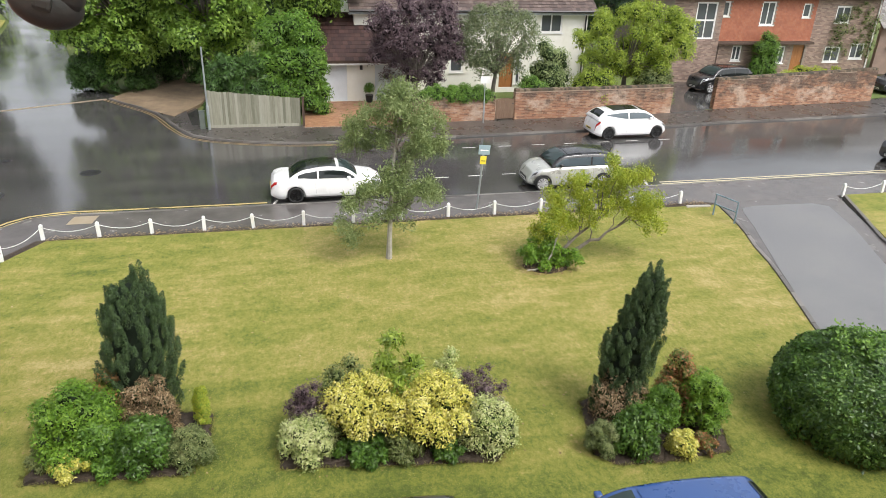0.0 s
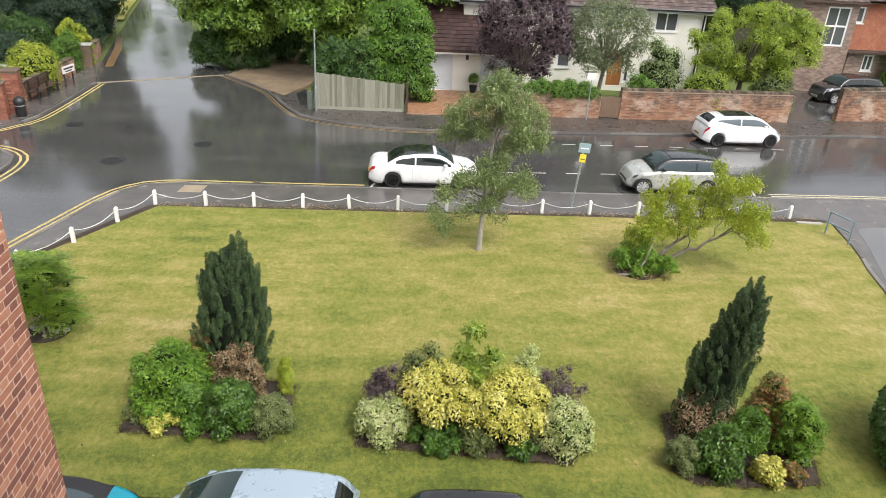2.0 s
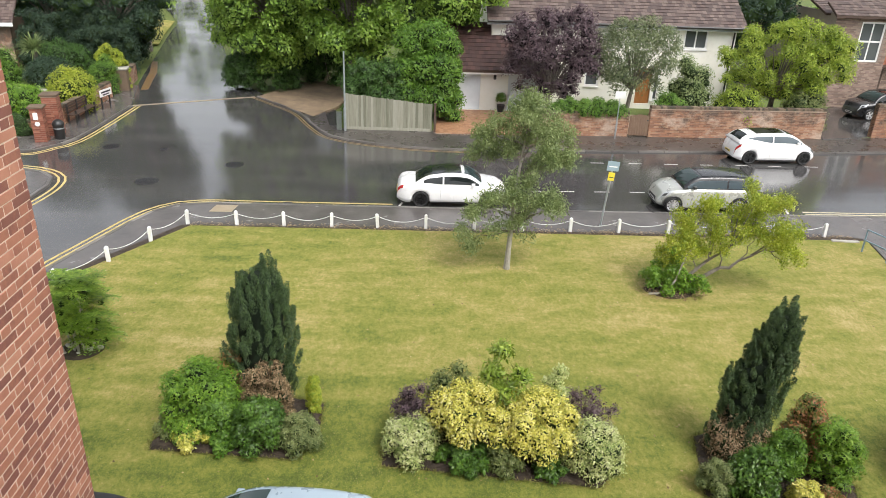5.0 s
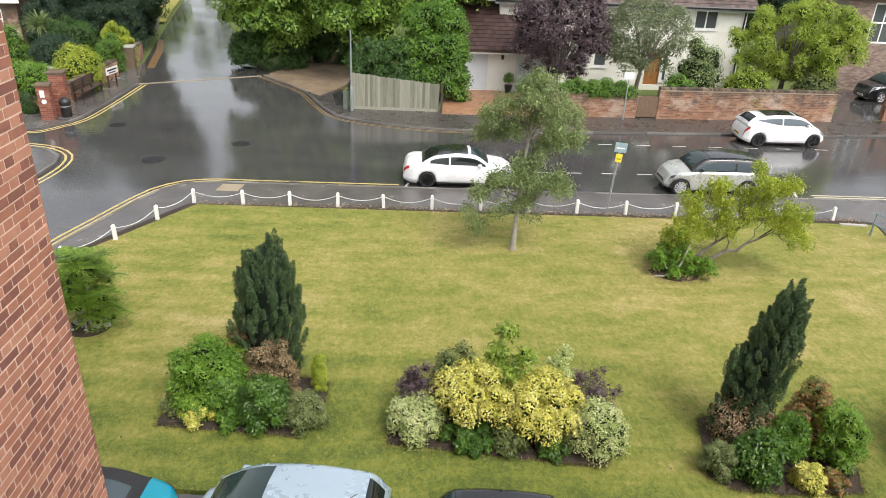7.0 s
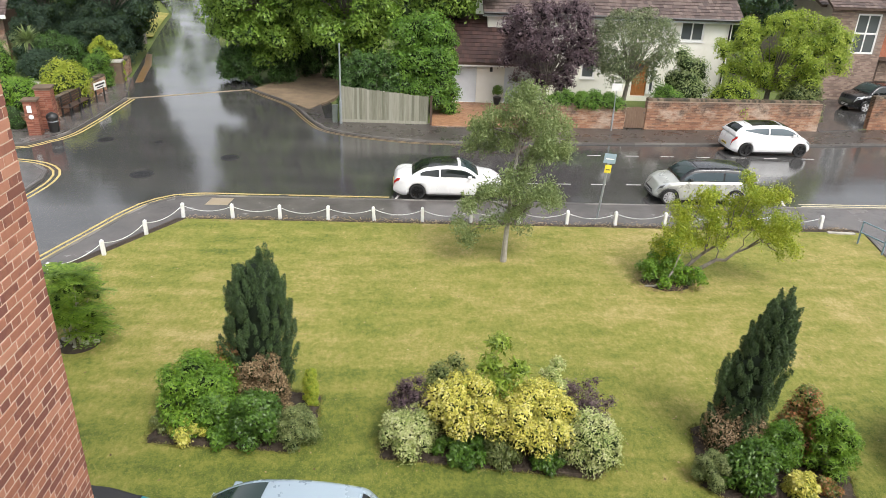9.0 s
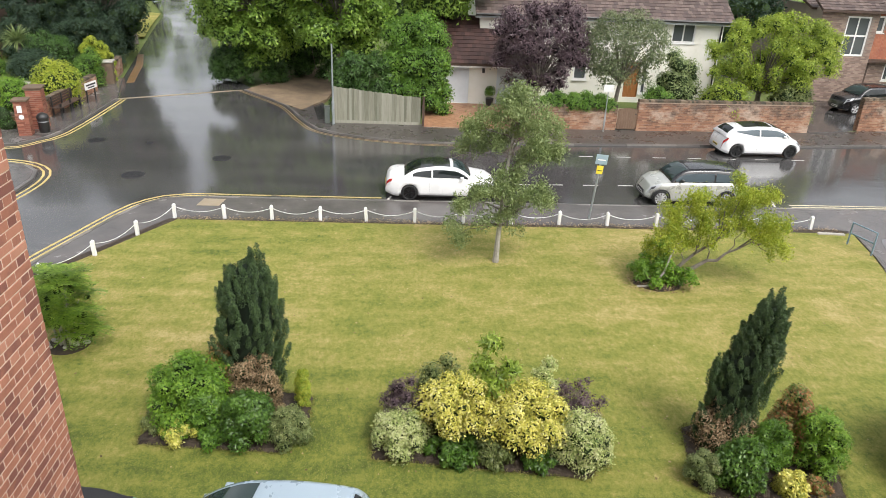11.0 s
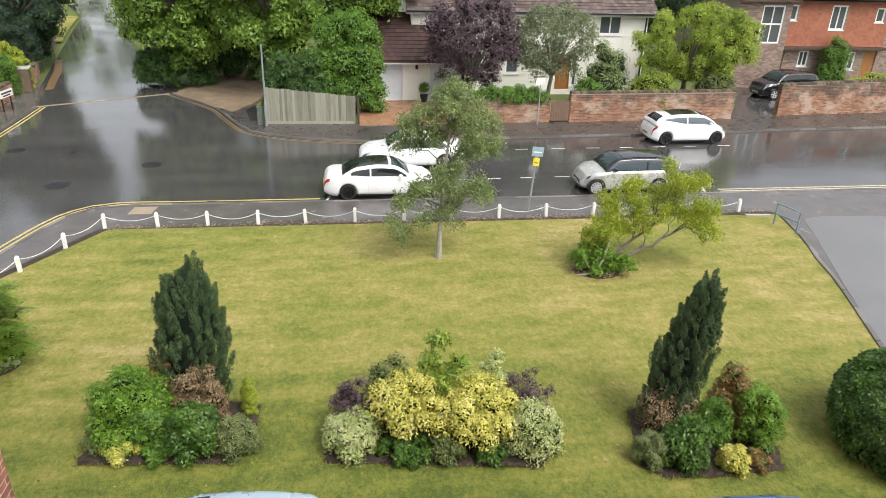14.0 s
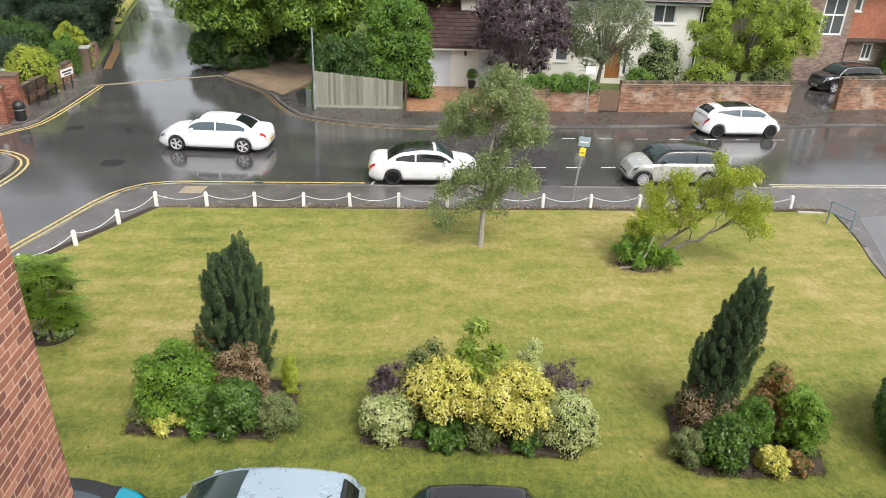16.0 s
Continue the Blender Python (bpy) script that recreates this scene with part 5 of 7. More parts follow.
def brick_wing():
    ob = thing("wing_wall", "red-orange brick wall in alternating headers and stretchers with buff mortar", "brick wall", kind="structure")
    part("mortar", boxed(-10, CORNER[0] - 0.002, -30, CORNER[1] - 0.002, -0.1, 13), WING_MORTAR, ob)
    V, F = [], []
    course = 0.075
    shared = {}
    count = 0
    for c in range(int(10.5 / course)):
        z0, z1 = c * course + 0.006, (c + 1) * course - 0.006
        # the side face towards the window, from the corner back
        y, k = CORNER[1], c % 2
        y0 = y
        first = True
        while y > -21.5:
            ln = (0.1025 if k % 2 else 0.215)
            if first and c % 2:
                ln, k = 0.046, 0
            first = False
            ya, yb = y - ln, y
            y -= ln + 0.012
            k += 1
            d = rng.uniform(0, 0.003)
            if count < 300 and 4.2 < z0 < 7.0 and ya > -18.3:
                key = round(ln, 4)
                if key not in shared:
                    bm = boxed(-0.03, 0, 0, ln, 0, course - 0.012, 0.003)
                    me = bpy.data.meshes.new("brick")
                    bmesh.ops.recalc_face_normals(bm, faces=bm.faces)
                    bm.to_mesh(me)
                    bm.free()
                    me.materials.append(WING_BRICK)
                    shared[key] = me
                piece("brick", shared[key], ob, pose(CORNER[0] + d, ya, z0))
                count += 1
                continue
            o, x = len(V), CORNER[0] + d
            xb = CORNER[0] - 0.01
            V += [(x, ya, z0), (x, yb, z0), (x, yb, z1), (x, ya, z1), (xb, ya, z0), (xb, yb, z0), (xb, yb, z1), (xb, ya, z1)]
            F += [(o, o + 1, o + 2, o + 3), (o + 3, o + 2, o + 6, o + 7), (o + 4, o + 5, o + 1, o), (o + 4, o, o + 3, o + 7), (o + 1, o + 5, o + 6, o + 2)]
        # the front face
        x, k = CORNER[0] - 0.006, (c + 1) % 2
        while x > -6:
            ln = (0.1025 if k % 2 else 0.215)
            xa, xb = x - ln, x
            x -= ln + 0.01
            k += 1
            o, yy = len(V), CORNER[1] + rng.uniform(-0.002, 0.002)
            V += [(xa, yy, z0), (xb, yy, z0), (xb, yy, z1), (xa, yy, z1), (xa, yy - 0.01, z0), (xb, yy - 0.01, z0), (xb, yy - 0.01, z1), (xa, yy - 0.01, z1)]
            F += [(o + 1, o, o + 3, o + 2), (o + 2, o + 3, o + 7, o + 6), (o + 5, o + 4, o, o + 1)]
    tagged(piece("bricks", mesh_of("bricks", V, F, WING_BRICK_FAR), ob), kind="stuff")


brick_wing()
facade = tagged(part("wall_facade", boxed(CORNER[0], 26, -22.4, -22.1, -0.1, 8.3), WING_BRICK_FAR, None), "plain red brick front of the flats below the window", "wall", "", "structure")


# ---- cars ----
def loft(stations, section, name="loft"):
    """A closed skin through cross-sections; section(s) gives half a ring of (y, z) from the bottom centre to the top centre."""
    bm = bmesh.new()
    rings = []
    for s in stations:
        half = section(s)
        ring = [bm.verts.new((s[0], y, z)) for y, z in half] + [bm.verts.new((s[0], -y, z)) for y, z in half[-2:0:-1]]
        rings.append(ring)
    n = len(rings[0])
    for a, b in zip(rings, rings[1:]):
        for i in range(n):
            bm.faces.new((a[i], a[(i + 1) % n], b[(i + 1) % n], b[i]))
    bm.faces.new(rings[0])
    bm.faces.new(rings[-1][::-1])
    return bm


def lerp_profile(pts, x):
    for (xa, za), (xb, zb) in zip(pts, pts[1:]):
        if x <= xb:
            t = (x - xa) / (xb - xa)
            t = t * t * (3 - 2 * t) * 0.4 + t * 0.6
            return za + (zb - za) * t
    return pts[-1][1]


def wheel(parent, x, y, r, rim_mat, spokes=5):
    ob = new("wheel")
    ob.parent = parent
    ob.matrix_basis = pose(x, y, r)
    s = 1 if y > 0 else -1
    bm = bmesh.new()
    prof = [(r * 0.73, 0.075), (r * 0.78, 0.095), (r * 0.93, 0.098), (r * 0.985, 0.085), (r, 0.06), (r, -0.06), (r * 0.95, -0.09), (r * 0.73, -0.095)]
    rings = []
    for k in range(36):
        a = k * math.tau / 36
        rings.append([bm.verts.new((math.cos(a) * q, s * w, math.sin(a) * q)) for q, w in prof])
    for k in range(36):
        a, b = rings[k], rings[(k + 1) % 36]
        for i in range(len(prof) - 1):
            bm.faces.new((a[i], a[i + 1], b[i + 1], b[i]))
    part("tyre", bm, RUBBER, ob, smooth=True)
    bm = bmesh.new()
    bmesh.ops.create_cone(bm, cap_ends=True, segments=28, radius1=r * 0.72, radius2=r * 0.72, depth=0.06, matrix=Matrix.Rotation(math.pi / 2, 4, 'X'))
    part("brake_disc", bm, DARK_METAL, ob)
    bm = bmesh.new()
    for k in range(spokes):
        a = k * math.tau / spokes
        for da in (-0.6 / spokes, 0.6 / spokes):
            box(bm, 0.02, r * 0.7, -0.014, 0.014, -0.019, 0.019, 0.0, Matrix.Translation((0, s * 0.07, 0)) @ Matrix.Rotation(a + da, 4, 'Y'))
    bmesh.ops.create_cone(bm, cap_ends=True, segments=16, radius1=r * 0.18, radius2=r * 0.15, depth=0.04, matrix=Matrix.Translation((0, s * 0.075, 0)) @ Matrix.Rotation(math.pi / 2, 4, 'X'))
    lip = [(r * 0.66, 0.045), (r * 0.69, 0.085), (r * 0.735, 0.088), (r * 0.74, 0.07)]
    rings = [[bm.verts.new((math.cos(k * math.tau / 36) * q, s * w, math.sin(k * math.tau / 36) * q)) for q, w in lip] for k in range(36)]
    for k in range(36):
        a, b = rings[k], rings[(k + 1) % 36]
        for i in range(3):
            bm.faces.new((a[i], a[i + 1], b[i + 1], b[i]))
    part("rim", bm, rim_mat, ob)
    return ob


def car(name, label, at, rz, L, W, H, base, paint_mat, roof_mat, rim_mat, hood, belt_z, cab, wheel_r=0.3, roof_w=0.78, spokes=5, z=RZ, roof_label="",
        body_top=None, soft=False, aerial=True, cabin_mat=None, roof_v=0.93, drop=0.04, win=(0.1, 0.93), glass=None, trim=None, roof_x=None, rear_x=None, rear_v=0.84,
        win_front=0.14, win_rear=0.34, doors=2, split=None, kick=0.0):
    """Nose towards +x. base: wheelbase; cab: x of windscreen foot, roof front, roof rear, back window foot."""
    ob = thing(name, label, "car", (at[0], at[1], z), rz)
    glass = glass or CAR_GLASS
    hl = L / 2
    front_axle = hl - (L - base) * 0.46
    rear_axle = front_axle - base
    top = body_top or [(-hl, belt_z - 0.25), (-hl + 0.1, belt_z - 0.06), (-hl + 0.5, belt_z), (cab[0] - 0.1, belt_z), (hl - 0.7, hood), (hl - 0.2, hood - 0.1), (hl, hood - 0.32)]

    def station(x):
        nose, tail = hl - x, x + hl
        plan = 1 - 0.34 * max(0.0, 1 - nose / 0.75) ** 2.2 - 0.26 * max(0.0, 1 - tail / 0.55) ** 2.4
        return x, W / 2 * plan, lerp_profile(top, x), 0.17 + 0.1 * max(0, 1 - min(nose, tail) / 0.35) ** 1.5

    def sec(st):
        x, w, zt, zb = st
        arch = 0.0
        for ax in (front_axle, rear_axle):
            d = abs(x - ax)
            if d < wheel_r + 0.045:
                arch = max(arch, math.sqrt((wheel_r + 0.045) ** 2 - d * d) + wheel_r)
        low = max(zb, min(arch, zt - 0.12))
        mid = max(low + 0.02, zb + (zt - zb) * 0.42)
        sh = max(mid + 0.02, zt - 0.13)
        return [(0, zb), (w * 0.8, zb), (w * 0.8, max(zb + 0.005, low - 0.01)), (w * 0.97, low), (w * 0.99, (low + mid) / 2), (w, mid), (w * 0.985, sh), (w * 0.955, max(sh + 0.01, zt - 0.055)), (w * 0.9, max(sh + 0.02, zt - 0.015)), (w * 0.8, zt + 0.004), (w * 0.45, zt + 0.022), (0, zt + 0.03)]

    part("body", loft([station(-hl + L * i / 90) for i in range(91)], sec), paint_mat, ob, smooth=True)

    def on_body(x, i):
        ring = sec(station(x))
        k = min(int(i), len(ring) - 2)
        f = i - k
        return ring[k][0] + (ring[k + 1][0] - ring[k][0]) * f, ring[k][1] + (ring[k + 1][1] - ring[k][1]) * f

    def skin(pname, x0, x1, i0, i1, s, mat, owner=None, lift=1.012, nx=8, slant=0.0):
        """A panel that follows the body's side between two places along it."""
        bm = bmesh.new()
        rows = []
        for a in range(nx + 1):
            row = []
            for b in range(7):
                f = b / 6
                x = min(hl, max(-hl, x0 + (x1 - x0) * a / nx + slant * (f - 0.5)))
                y, zz = on_body(x, i0 + (i1 - i0) * f)
                row.append(bm.verts.new((x * (1.004 if abs(x) > hl * 0.6 else 1.0), s * (y * lift + 0.002), zz + 0.003)))
            rows.append(row)
        for q, w in zip(rows, rows[1:]):
            for b in range(6):
                bm.faces.new((q[b], q[b + 1], w[b + 1], w[b]))
        return part(pname, bm, mat, owner or ob, "", True)

    xa, xb, xc, xd = cab
    wb, wr = W / 2 * 0.91, W / 2 * roof_w
    zbelt = belt_z - 0.02

    def cabin_at(x):
        """Half-width at the roof edge and height of the cabin at x."""
        if x >= xb:
            t = (xa - x) / (xa - xb)
        elif x <= xc:
            t = (x - xd) / (xc - xd)
        else:
            t = 1.0
        t = max(0.0, min(1.0, t))
        s = math.sin(t * math.pi / 2) ** 0.92
        arch = 0.045 * (1 - ((x - (xb + xc) / 2) / ((xb - xc) / 2)) ** 2) if xc < x < xb else 0.0
        zt = zbelt + 0.012 + (H - 0.07 - zbelt) * s + arch - drop * s * max(0.0, min(1.0, (xb - x) / (xb - xc)))
        return wb + (wr - wb) * s, zt

    def side(x, f):
        w1, zt = cabin_at(x)
        ze = max(zbelt + 0.006, zt - 0.05)
        return wb + (w1 - wb) * f + 0.012 * math.sin(f * math.pi), zbelt + (ze - zbelt) * f

    def top_at(x, v):
        w1, zt = cabin_at(x)
        return v * w1 * 0.88, zt + 0.03 * (1 - v * v)

    def csec(st):
        x = st[0]
        w1, zt = cabin_at(x)
        return [(0, zbelt - 0.05), (wb * 0.98, zbelt - 0.05), (wb, zbelt), side(x, 0.35), side(x, 0.7), side(x, 1.0), (w1 * 0.97, max(zbelt + 0.008, zt - 0.022)), top_at(x, 1.0), top_at(x, 0.66), top_at(x, 0.33), top_at(x, 0.0)]

    part("cabin", loft([(xd + (xa - xd) * i / 48,) for i in range(49)], csec), cabin_mat or paint_mat, ob, smooth=True)

    def top_panel(pname, x0, x1, v, mat, lift=0.01, label="", bow=0.0):
        bm = bmesh.new()
        rows = []
        for i in range(25):
            row = []
            for q in range(-5, 6):
                x = x0 + (x1 - x0) * i / 24 + bow * (1 - (q / 5) ** 2)
                row.append(bm.verts.new((x, top_at(x, q * v / 5)[0], top_at(x, q * v / 5)[1] + lift)))
            rows.append(row)
        for p, q in zip(rows, rows[1:]):
            for i in range(10):
                bm.faces.new((p[i], p[i + 1], q[i + 1], q[i]))
        return part(pname, bm, mat, ob, label, True)

    def side_panel(x0, x1, s):
        """A side window, cut to a point where the roof comes down."""
        bm = bmesh.new()
        rows = []
        for i in range(15):
            x = x0 + (x1 - x0) * i / 14
            low = min(win[1] - 0.02, win[0] + kick * max(0.0, (xm - x) / (xm - xd - win_rear)) ** 1.5)
            rows.append([bm.verts.new((x, s * (side(x, f)[0] + 0.006), side(x, f)[1])) for f in [low + (win[1] - low) * k / 4 for k in range(5)]])
        for p, q in zip(rows, rows[1:]):
            for i in range(4):
                bm.faces.new((p[i], p[i + 1], q[i + 1], q[i]))
        part("side_window", bm, glass, ob, "", True)

    top_panel("windscreen", xa - 0.05, xb + 0.05, 0.94, SCREEN_GLASS, bow=0.03)
    if not soft:
        r0, r1 = rear_x or (xd + 0.07, xc - 0.05)
        top_panel("rear_window", r0, r1, rear_v, CAR_GLASS)
        q0, q1 = roof_x or (xc + 0.02, xb - 0.03)
        top_panel("roof", q0, q1, roof_v, roof_mat, 0.014, roof_label)
    else:
        top_panel("roof", xd + 0.05, xb - 0.04, roof_v, roof_mat, 0.014, roof_label)
        top_panel("rear_window", xd + 0.14, xc - 0.12, 0.62, glass, 0.018)
    xm = (xb + xc) / 2 + 0.05 if split is None else split
    for s in (-1, 1):
        side_panel(xm + 0.03, xa - win_front, s)
        side_panel(xd + win_rear, xm - 0.03, s)
        part("sill_trim", boxed(rear_axle + wheel_r + 0.06, front_axle - wheel_r - 0.06, s * W / 2 * 0.955 - 0.02, s * W / 2 * 0.955 + 0.02, 0.16, 0.22, 0.01), DARK_METAL, ob)
        part("mirror", boxed(xa - 0.42, xa - 0.29, s * (W / 2 + 0.03) - 0.07, s * (W / 2 + 0.03) + 0.07, zbelt + 0.02, zbelt + 0.12, 0.03), trim or paint_mat, ob, smooth=True)
        part("door_handle", boxed(xm + 0.04, xm + 0.18, s * (W / 2 * 0.985) - 0.012, s * (W / 2 * 0.985) + 0.012, zbelt - 0.15, zbelt - 0.125, 0.006), paint_mat, ob)
        for xs_ in ((xa - 0.1, xm, xd + 0.42) if doors == 2 else (xa - 0.1, xm - 0.1)):
            skin("door_gap", xs_ - 0.003, xs_ + 0.003, 4.2, 7.6, s, SEAM, lift=1.004, nx=1, slant=-0.03)
        hd = skin("headlight", hl - 0.46, hl - 0.1, 6.0, 8.3, s, CLEAR_LENS, slant=-0.16)
        skin("lamp_surround", hl - 0.3, hl - 0.16, 6.3, 7.6, s, DARK_METAL, hd, 1.018, slant=-0.1)
        skin("tail_light", -hl + 0.03, -hl + 0.24, 6.0, 7.5, s, RED_LENS, slant=0.05)
        for ax in (front_axle, rear_axle):
            wheel(ob, ax, s * (W / 2 - 0.095), wheel_r, rim_mat, spokes)
            bm = bmesh.new()
            tube(bm, [(ax + math.cos(a) * (wheel_r + 0.045), s * (W / 2 * 0.965), wheel_r + math.sin(a) * (wheel_r + 0.045)) for a in [math.pi * k / 14 for k in range(15)]], 0.03 if trim else 0.012, 6)
            part("wheel_arch", bm, trim or paint_mat, ob)
    part("grille", boxed(hl - 0.06, hl + 0.012, -0.35, 0.35, 0.34, 0.47, 0.02), DARK_METAL, ob)
    part("air_intake", boxed(hl - 0.1, hl + 0.012, -0.45, 0.45, 0.2, 0.27, 0.02), DARK_METAL, ob)
    pl = part("number_plate", boxed(hl + 0.008, hl + 0.022, -0.24, 0.24, 0.29, 0.39), PLATE_WHITE, ob)
    part("plate_bar", boxed(hl + 0.021, hl + 0.026, -0.19, 0.19, 0.32, 0.36), DARK_METAL, pl)
    pl = part("number_plate", boxed(-hl - 0.016, -hl + 0.04, -0.24, 0.24, 0.4, 0.49), PLATE_YELLOW, ob)
    part("plate_bar", boxed(-hl - 0.02, -hl - 0.015, -0.19, 0.19, 0.425, 0.465), DARK_METAL, pl)
    part("rear_bumper", boxed(-hl - 0.006, -hl + 0.1, -0.45, 0.45, 0.2, 0.27, 0.02), DARK_METAL, ob)
    for s in (-0.3, 0.12):
        bm = bmesh.new()
        tube(bm, [(xa - 0.04, s, top_at(xa - 0.04, 0)[1] + 0.02), (xa - 0.1, s + 0.2, top_at(xa - 0.1, 0)[1] + 0.018), (xa - 0.16, s + 0.42, top_at(xa - 0.16, 0.4)[1] + 0.018)], 0.008, 5)
        part("wiper", bm, DARK_METAL, ob)
    if aerial:
        bm = bmesh.new()
        zt = cabin_at(xc + 0.15)[1]
        tube(bm, [(xc + 0.2, 0, zt + 0.03), (xc + 0.05, 0, zt + 0.16)], 0.006, 5)
        part("aerial", bm, DARK_METAL, ob)
    return ob


def top_line(L, pts):
    return [(-L / 2 + L * a, b) for a, b in pts]


mini = car("small_hatchback", "pale silver retro hatchback with a black roof parked by the kerb", (10.2, 2.92), 180, 3.55, 1.62, 1.37, 2.4, P_SILVER, P_BLACK, ALLOY, 0.88, 0.93,
           (0.93, 0.3, -1.5, -1.73), wheel_r=0.29, roof_w=0.8, cabin_mat=P_BLACK, win=(0.06, 0.82), drop=0.02, spokes=10, trim=DARK_METAL, glass=SKY_TINT_GLASS, doors=3, split=-0.66, win_rear=0.12,
           body_top=top_line(3.55, [(0, 0.55), (0.025, 0.84), (0.08, 0.93), (0.66, 0.92), (0.86, 0.84), (0.95, 0.7), (1, 0.45)]))
corsa = car("white_hatchback", "white three-door hatchback with black alloy wheels parked by the far kerb", (15.68, 9.2), 1.0, 3.76, 1.64, 1.39, 2.5, P_WHITE, P_BLACK, BLACK_ALLOY, 0.86, 0.94,
            (1.24, 0.38, -1.28, -1.76), wheel_r=0.3, roof_w=0.74, roof_v=0.86, drop=0.08, win=(0.14, 0.88), doors=3, roof_x=(-0.95, 0.34), rear_x=(-1.68, -1.36), rear_v=0.86, win_rear=0.42, split=-0.22, kick=0.6, glass=SKY_TINT_GLASS,
            body_top=top_line(3.76, [(0, 0.5), (0.02, 0.78), (0.06, 0.93), (0.5, 0.94), (0.78, 0.9), (0.9, 0.8), (0.97, 0.64), (1, 0.42)]))
cabrio = car("white_convertible", "white coupe-convertible with a closed black roof parked by the kerb", (0.98, 2.98), 0, 4.0, 1.68, 1.24, 2.42, P_WHITE, P_BLACK, BLACK_ALLOY, 0.78, 0.83,
             (1.06, 0.34, -0.62, -1.38), wheel_r=0.285, roof_w=0.74, soft=True, roof_v=0.99, roof_label="glossy black folding roof", aerial=False, doors=3, win=(0.12, 0.86), win_rear=0.34, split=-0.35, kick=0.25,
             body_top=top_line(4.0, [(0, 0.46), (0.012, 0.68), (0.04, 0.8), (0.09, 0.84), (0.3, 0.84), (0.74, 0.82), (0.9, 0.73), (0.97, 0.6), (1, 0.4)]))
bmw = car("white_saloon", "white saloon car driving along the wet road", (12.15, 6.4), 180, 4.3, 1.72, 1.3, 2.6, P_WHITE, P_WHITE, ALLOY, 0.8, 0.86,
          (1.05, 0.4, -0.86, -1.6), wheel_r=0.305, roof_w=0.74, glass=SKY_TINT_GLASS, win=(0.1, 0.88), rear_v=0.8, win_rear=0.27, win_front=0.2, kick=0.12,
          body_top=top_line(4.3, [(0, 0.52), (0.012, 0.78), (0.035, 0.87), (0.13, 0.885), (0.72, 0.85), (0.9, 0.76), (0.97, 0.63), (1, 0.42)]))
car("black_hatchback", "black hatchback parked on the wet forecourt", (26.3, 18.0), 188, 4.0, 1.72, 1.5, 2.5, P_BLACK, P_BLACK, ALLOY, 0.95, 1.0, (1.15, 0.4, -1.4, -1.85), z=0.03)
car("dark_parked_car", "dark car parked at the kerb further along", (27.6, 3.4), 180, 4.1, 1.75, 1.5, 2.5, P_DARK, P_DARK, ALLOY, 0.95, 1.0, (1.15, 0.4, -1.4, -1.85))
car("dark_car_at_house", "dark car parked behind the forecourt wall", (38.5, 16.2), 178, 4.2, 1.75, 1.5, 2.5, P_DARK, P_DARK, ALLOY, 0.95, 1.0, (1.15, 0.4, -1.4, -1.85), z=0.0)
# parked below the flats
NZ = -0.03
car("silver_hatchback", "pale blue-silver small hatchback parked below the flats", (-2.25, -14.05), 175, 3.1, 1.68, 1.52, 2.1, P_BLUESILVER, P_BLUESILVER, ALLOY, 0.95, 1.0, (1.2, 0.2, -1.1, -1.44), z=NZ, roof_w=0.8, win=(0.1, 0.85))
car("turquoise_roadster", "turquoise roadster with a black fabric hood parked below the flats", (-5.95, -13.85), 178, 3.8, 1.7, 1.3, 2.4, P_TEAL, SOFT_TOP, ALLOY, 0.85, 0.9, (0.6, 0.1, -0.85, -1.45), z=NZ, soft=True, aerial=False, cabin_mat=SOFT_TOP, glass=SKY_TINT_GLASS)
car("black_estate", "black car parked below the flats", (0.62, -14.45), 178, 2.7, 1.6, 1.5, 1.87, P_BLACK, P_BLACK, ALLOY, 0.95, 1.0, (0.8, 0.4, -0.9, -1.2), z=NZ)
car("blue_hatchback", "deep blue car parked below the flats", (4.7, -14.9), 178, 3.9, 1.7, 1.48, 2.5, P_BLUE, P_BLUE, ALLOY, 0.95, 1.0, (1.15, 0.4, -1.4, -1.85), z=NZ)
for ob in list(scene.objects):
    if ob.parent is None and ob.get("category") == "car":
        ob["group"] = "cars on the street and below the flats"


# ---- street furniture ----
def sign_post():
    ob = thing("parking_sign", "leaning grey post with a pale blue and a yellow plate", "street sign", (6.02, 0.5, 0))
    ob.matrix_basis = pose(5.95, 0.55, 0, -3, 5, 0)
    bm = bmesh.new()
    tube(bm, [(0, 0, -0.1), (0, 0, 2.25)], 0.035, 10)
    part("pole", bm, GALV, ob)
    a = part("sign_plate", boxed(-0.2, 0.2, -0.06, -0.04, 1.95, 2.28, 0.01), BLUE_SIGN, ob, "pale blue parking plate")
    part("plate_bar", boxed(-0.14, 0.14, -0.064, -0.059, 2.08, 2.12), WHITE_PAINT, a)
    b = part("notice_plate", boxed(-0.11, 0.11, -0.06, -0.04, 1.62, 1.9, 0.008), YELLOW_SIGN, ob, "yellow notice plate")
    part("plate_bar", boxed(-0.07, 0.07, -0.064, -0.059, 1.72, 1.75), DARK_METAL, b)


sign_post()


def pole(name, label, x, y, h, mat=GALV, r=0.055, base=None, rx=0, ry=0, cat="street lamp"):
    ob = thing(name, label, cat, (x, y, 0))
    ob.matrix_basis = pose(x, y, 0, rx, ry, 0)
    bm = bmesh.new()
    tube(bm, [(0, 0, -0.1), (0, 0, 1.1), (0, 0, 1.15), (0, 0, h)], [r * 1.5, r * 1.5, r, r * 0.8], 10)
    part("column", bm, mat, ob)
    part("inspection_door", boxed(-0.04, 0.04, -r * 1.5 - 0.01, -r * 1.2, 0.4, 0.8, 0.006), mat, ob)
    return ob


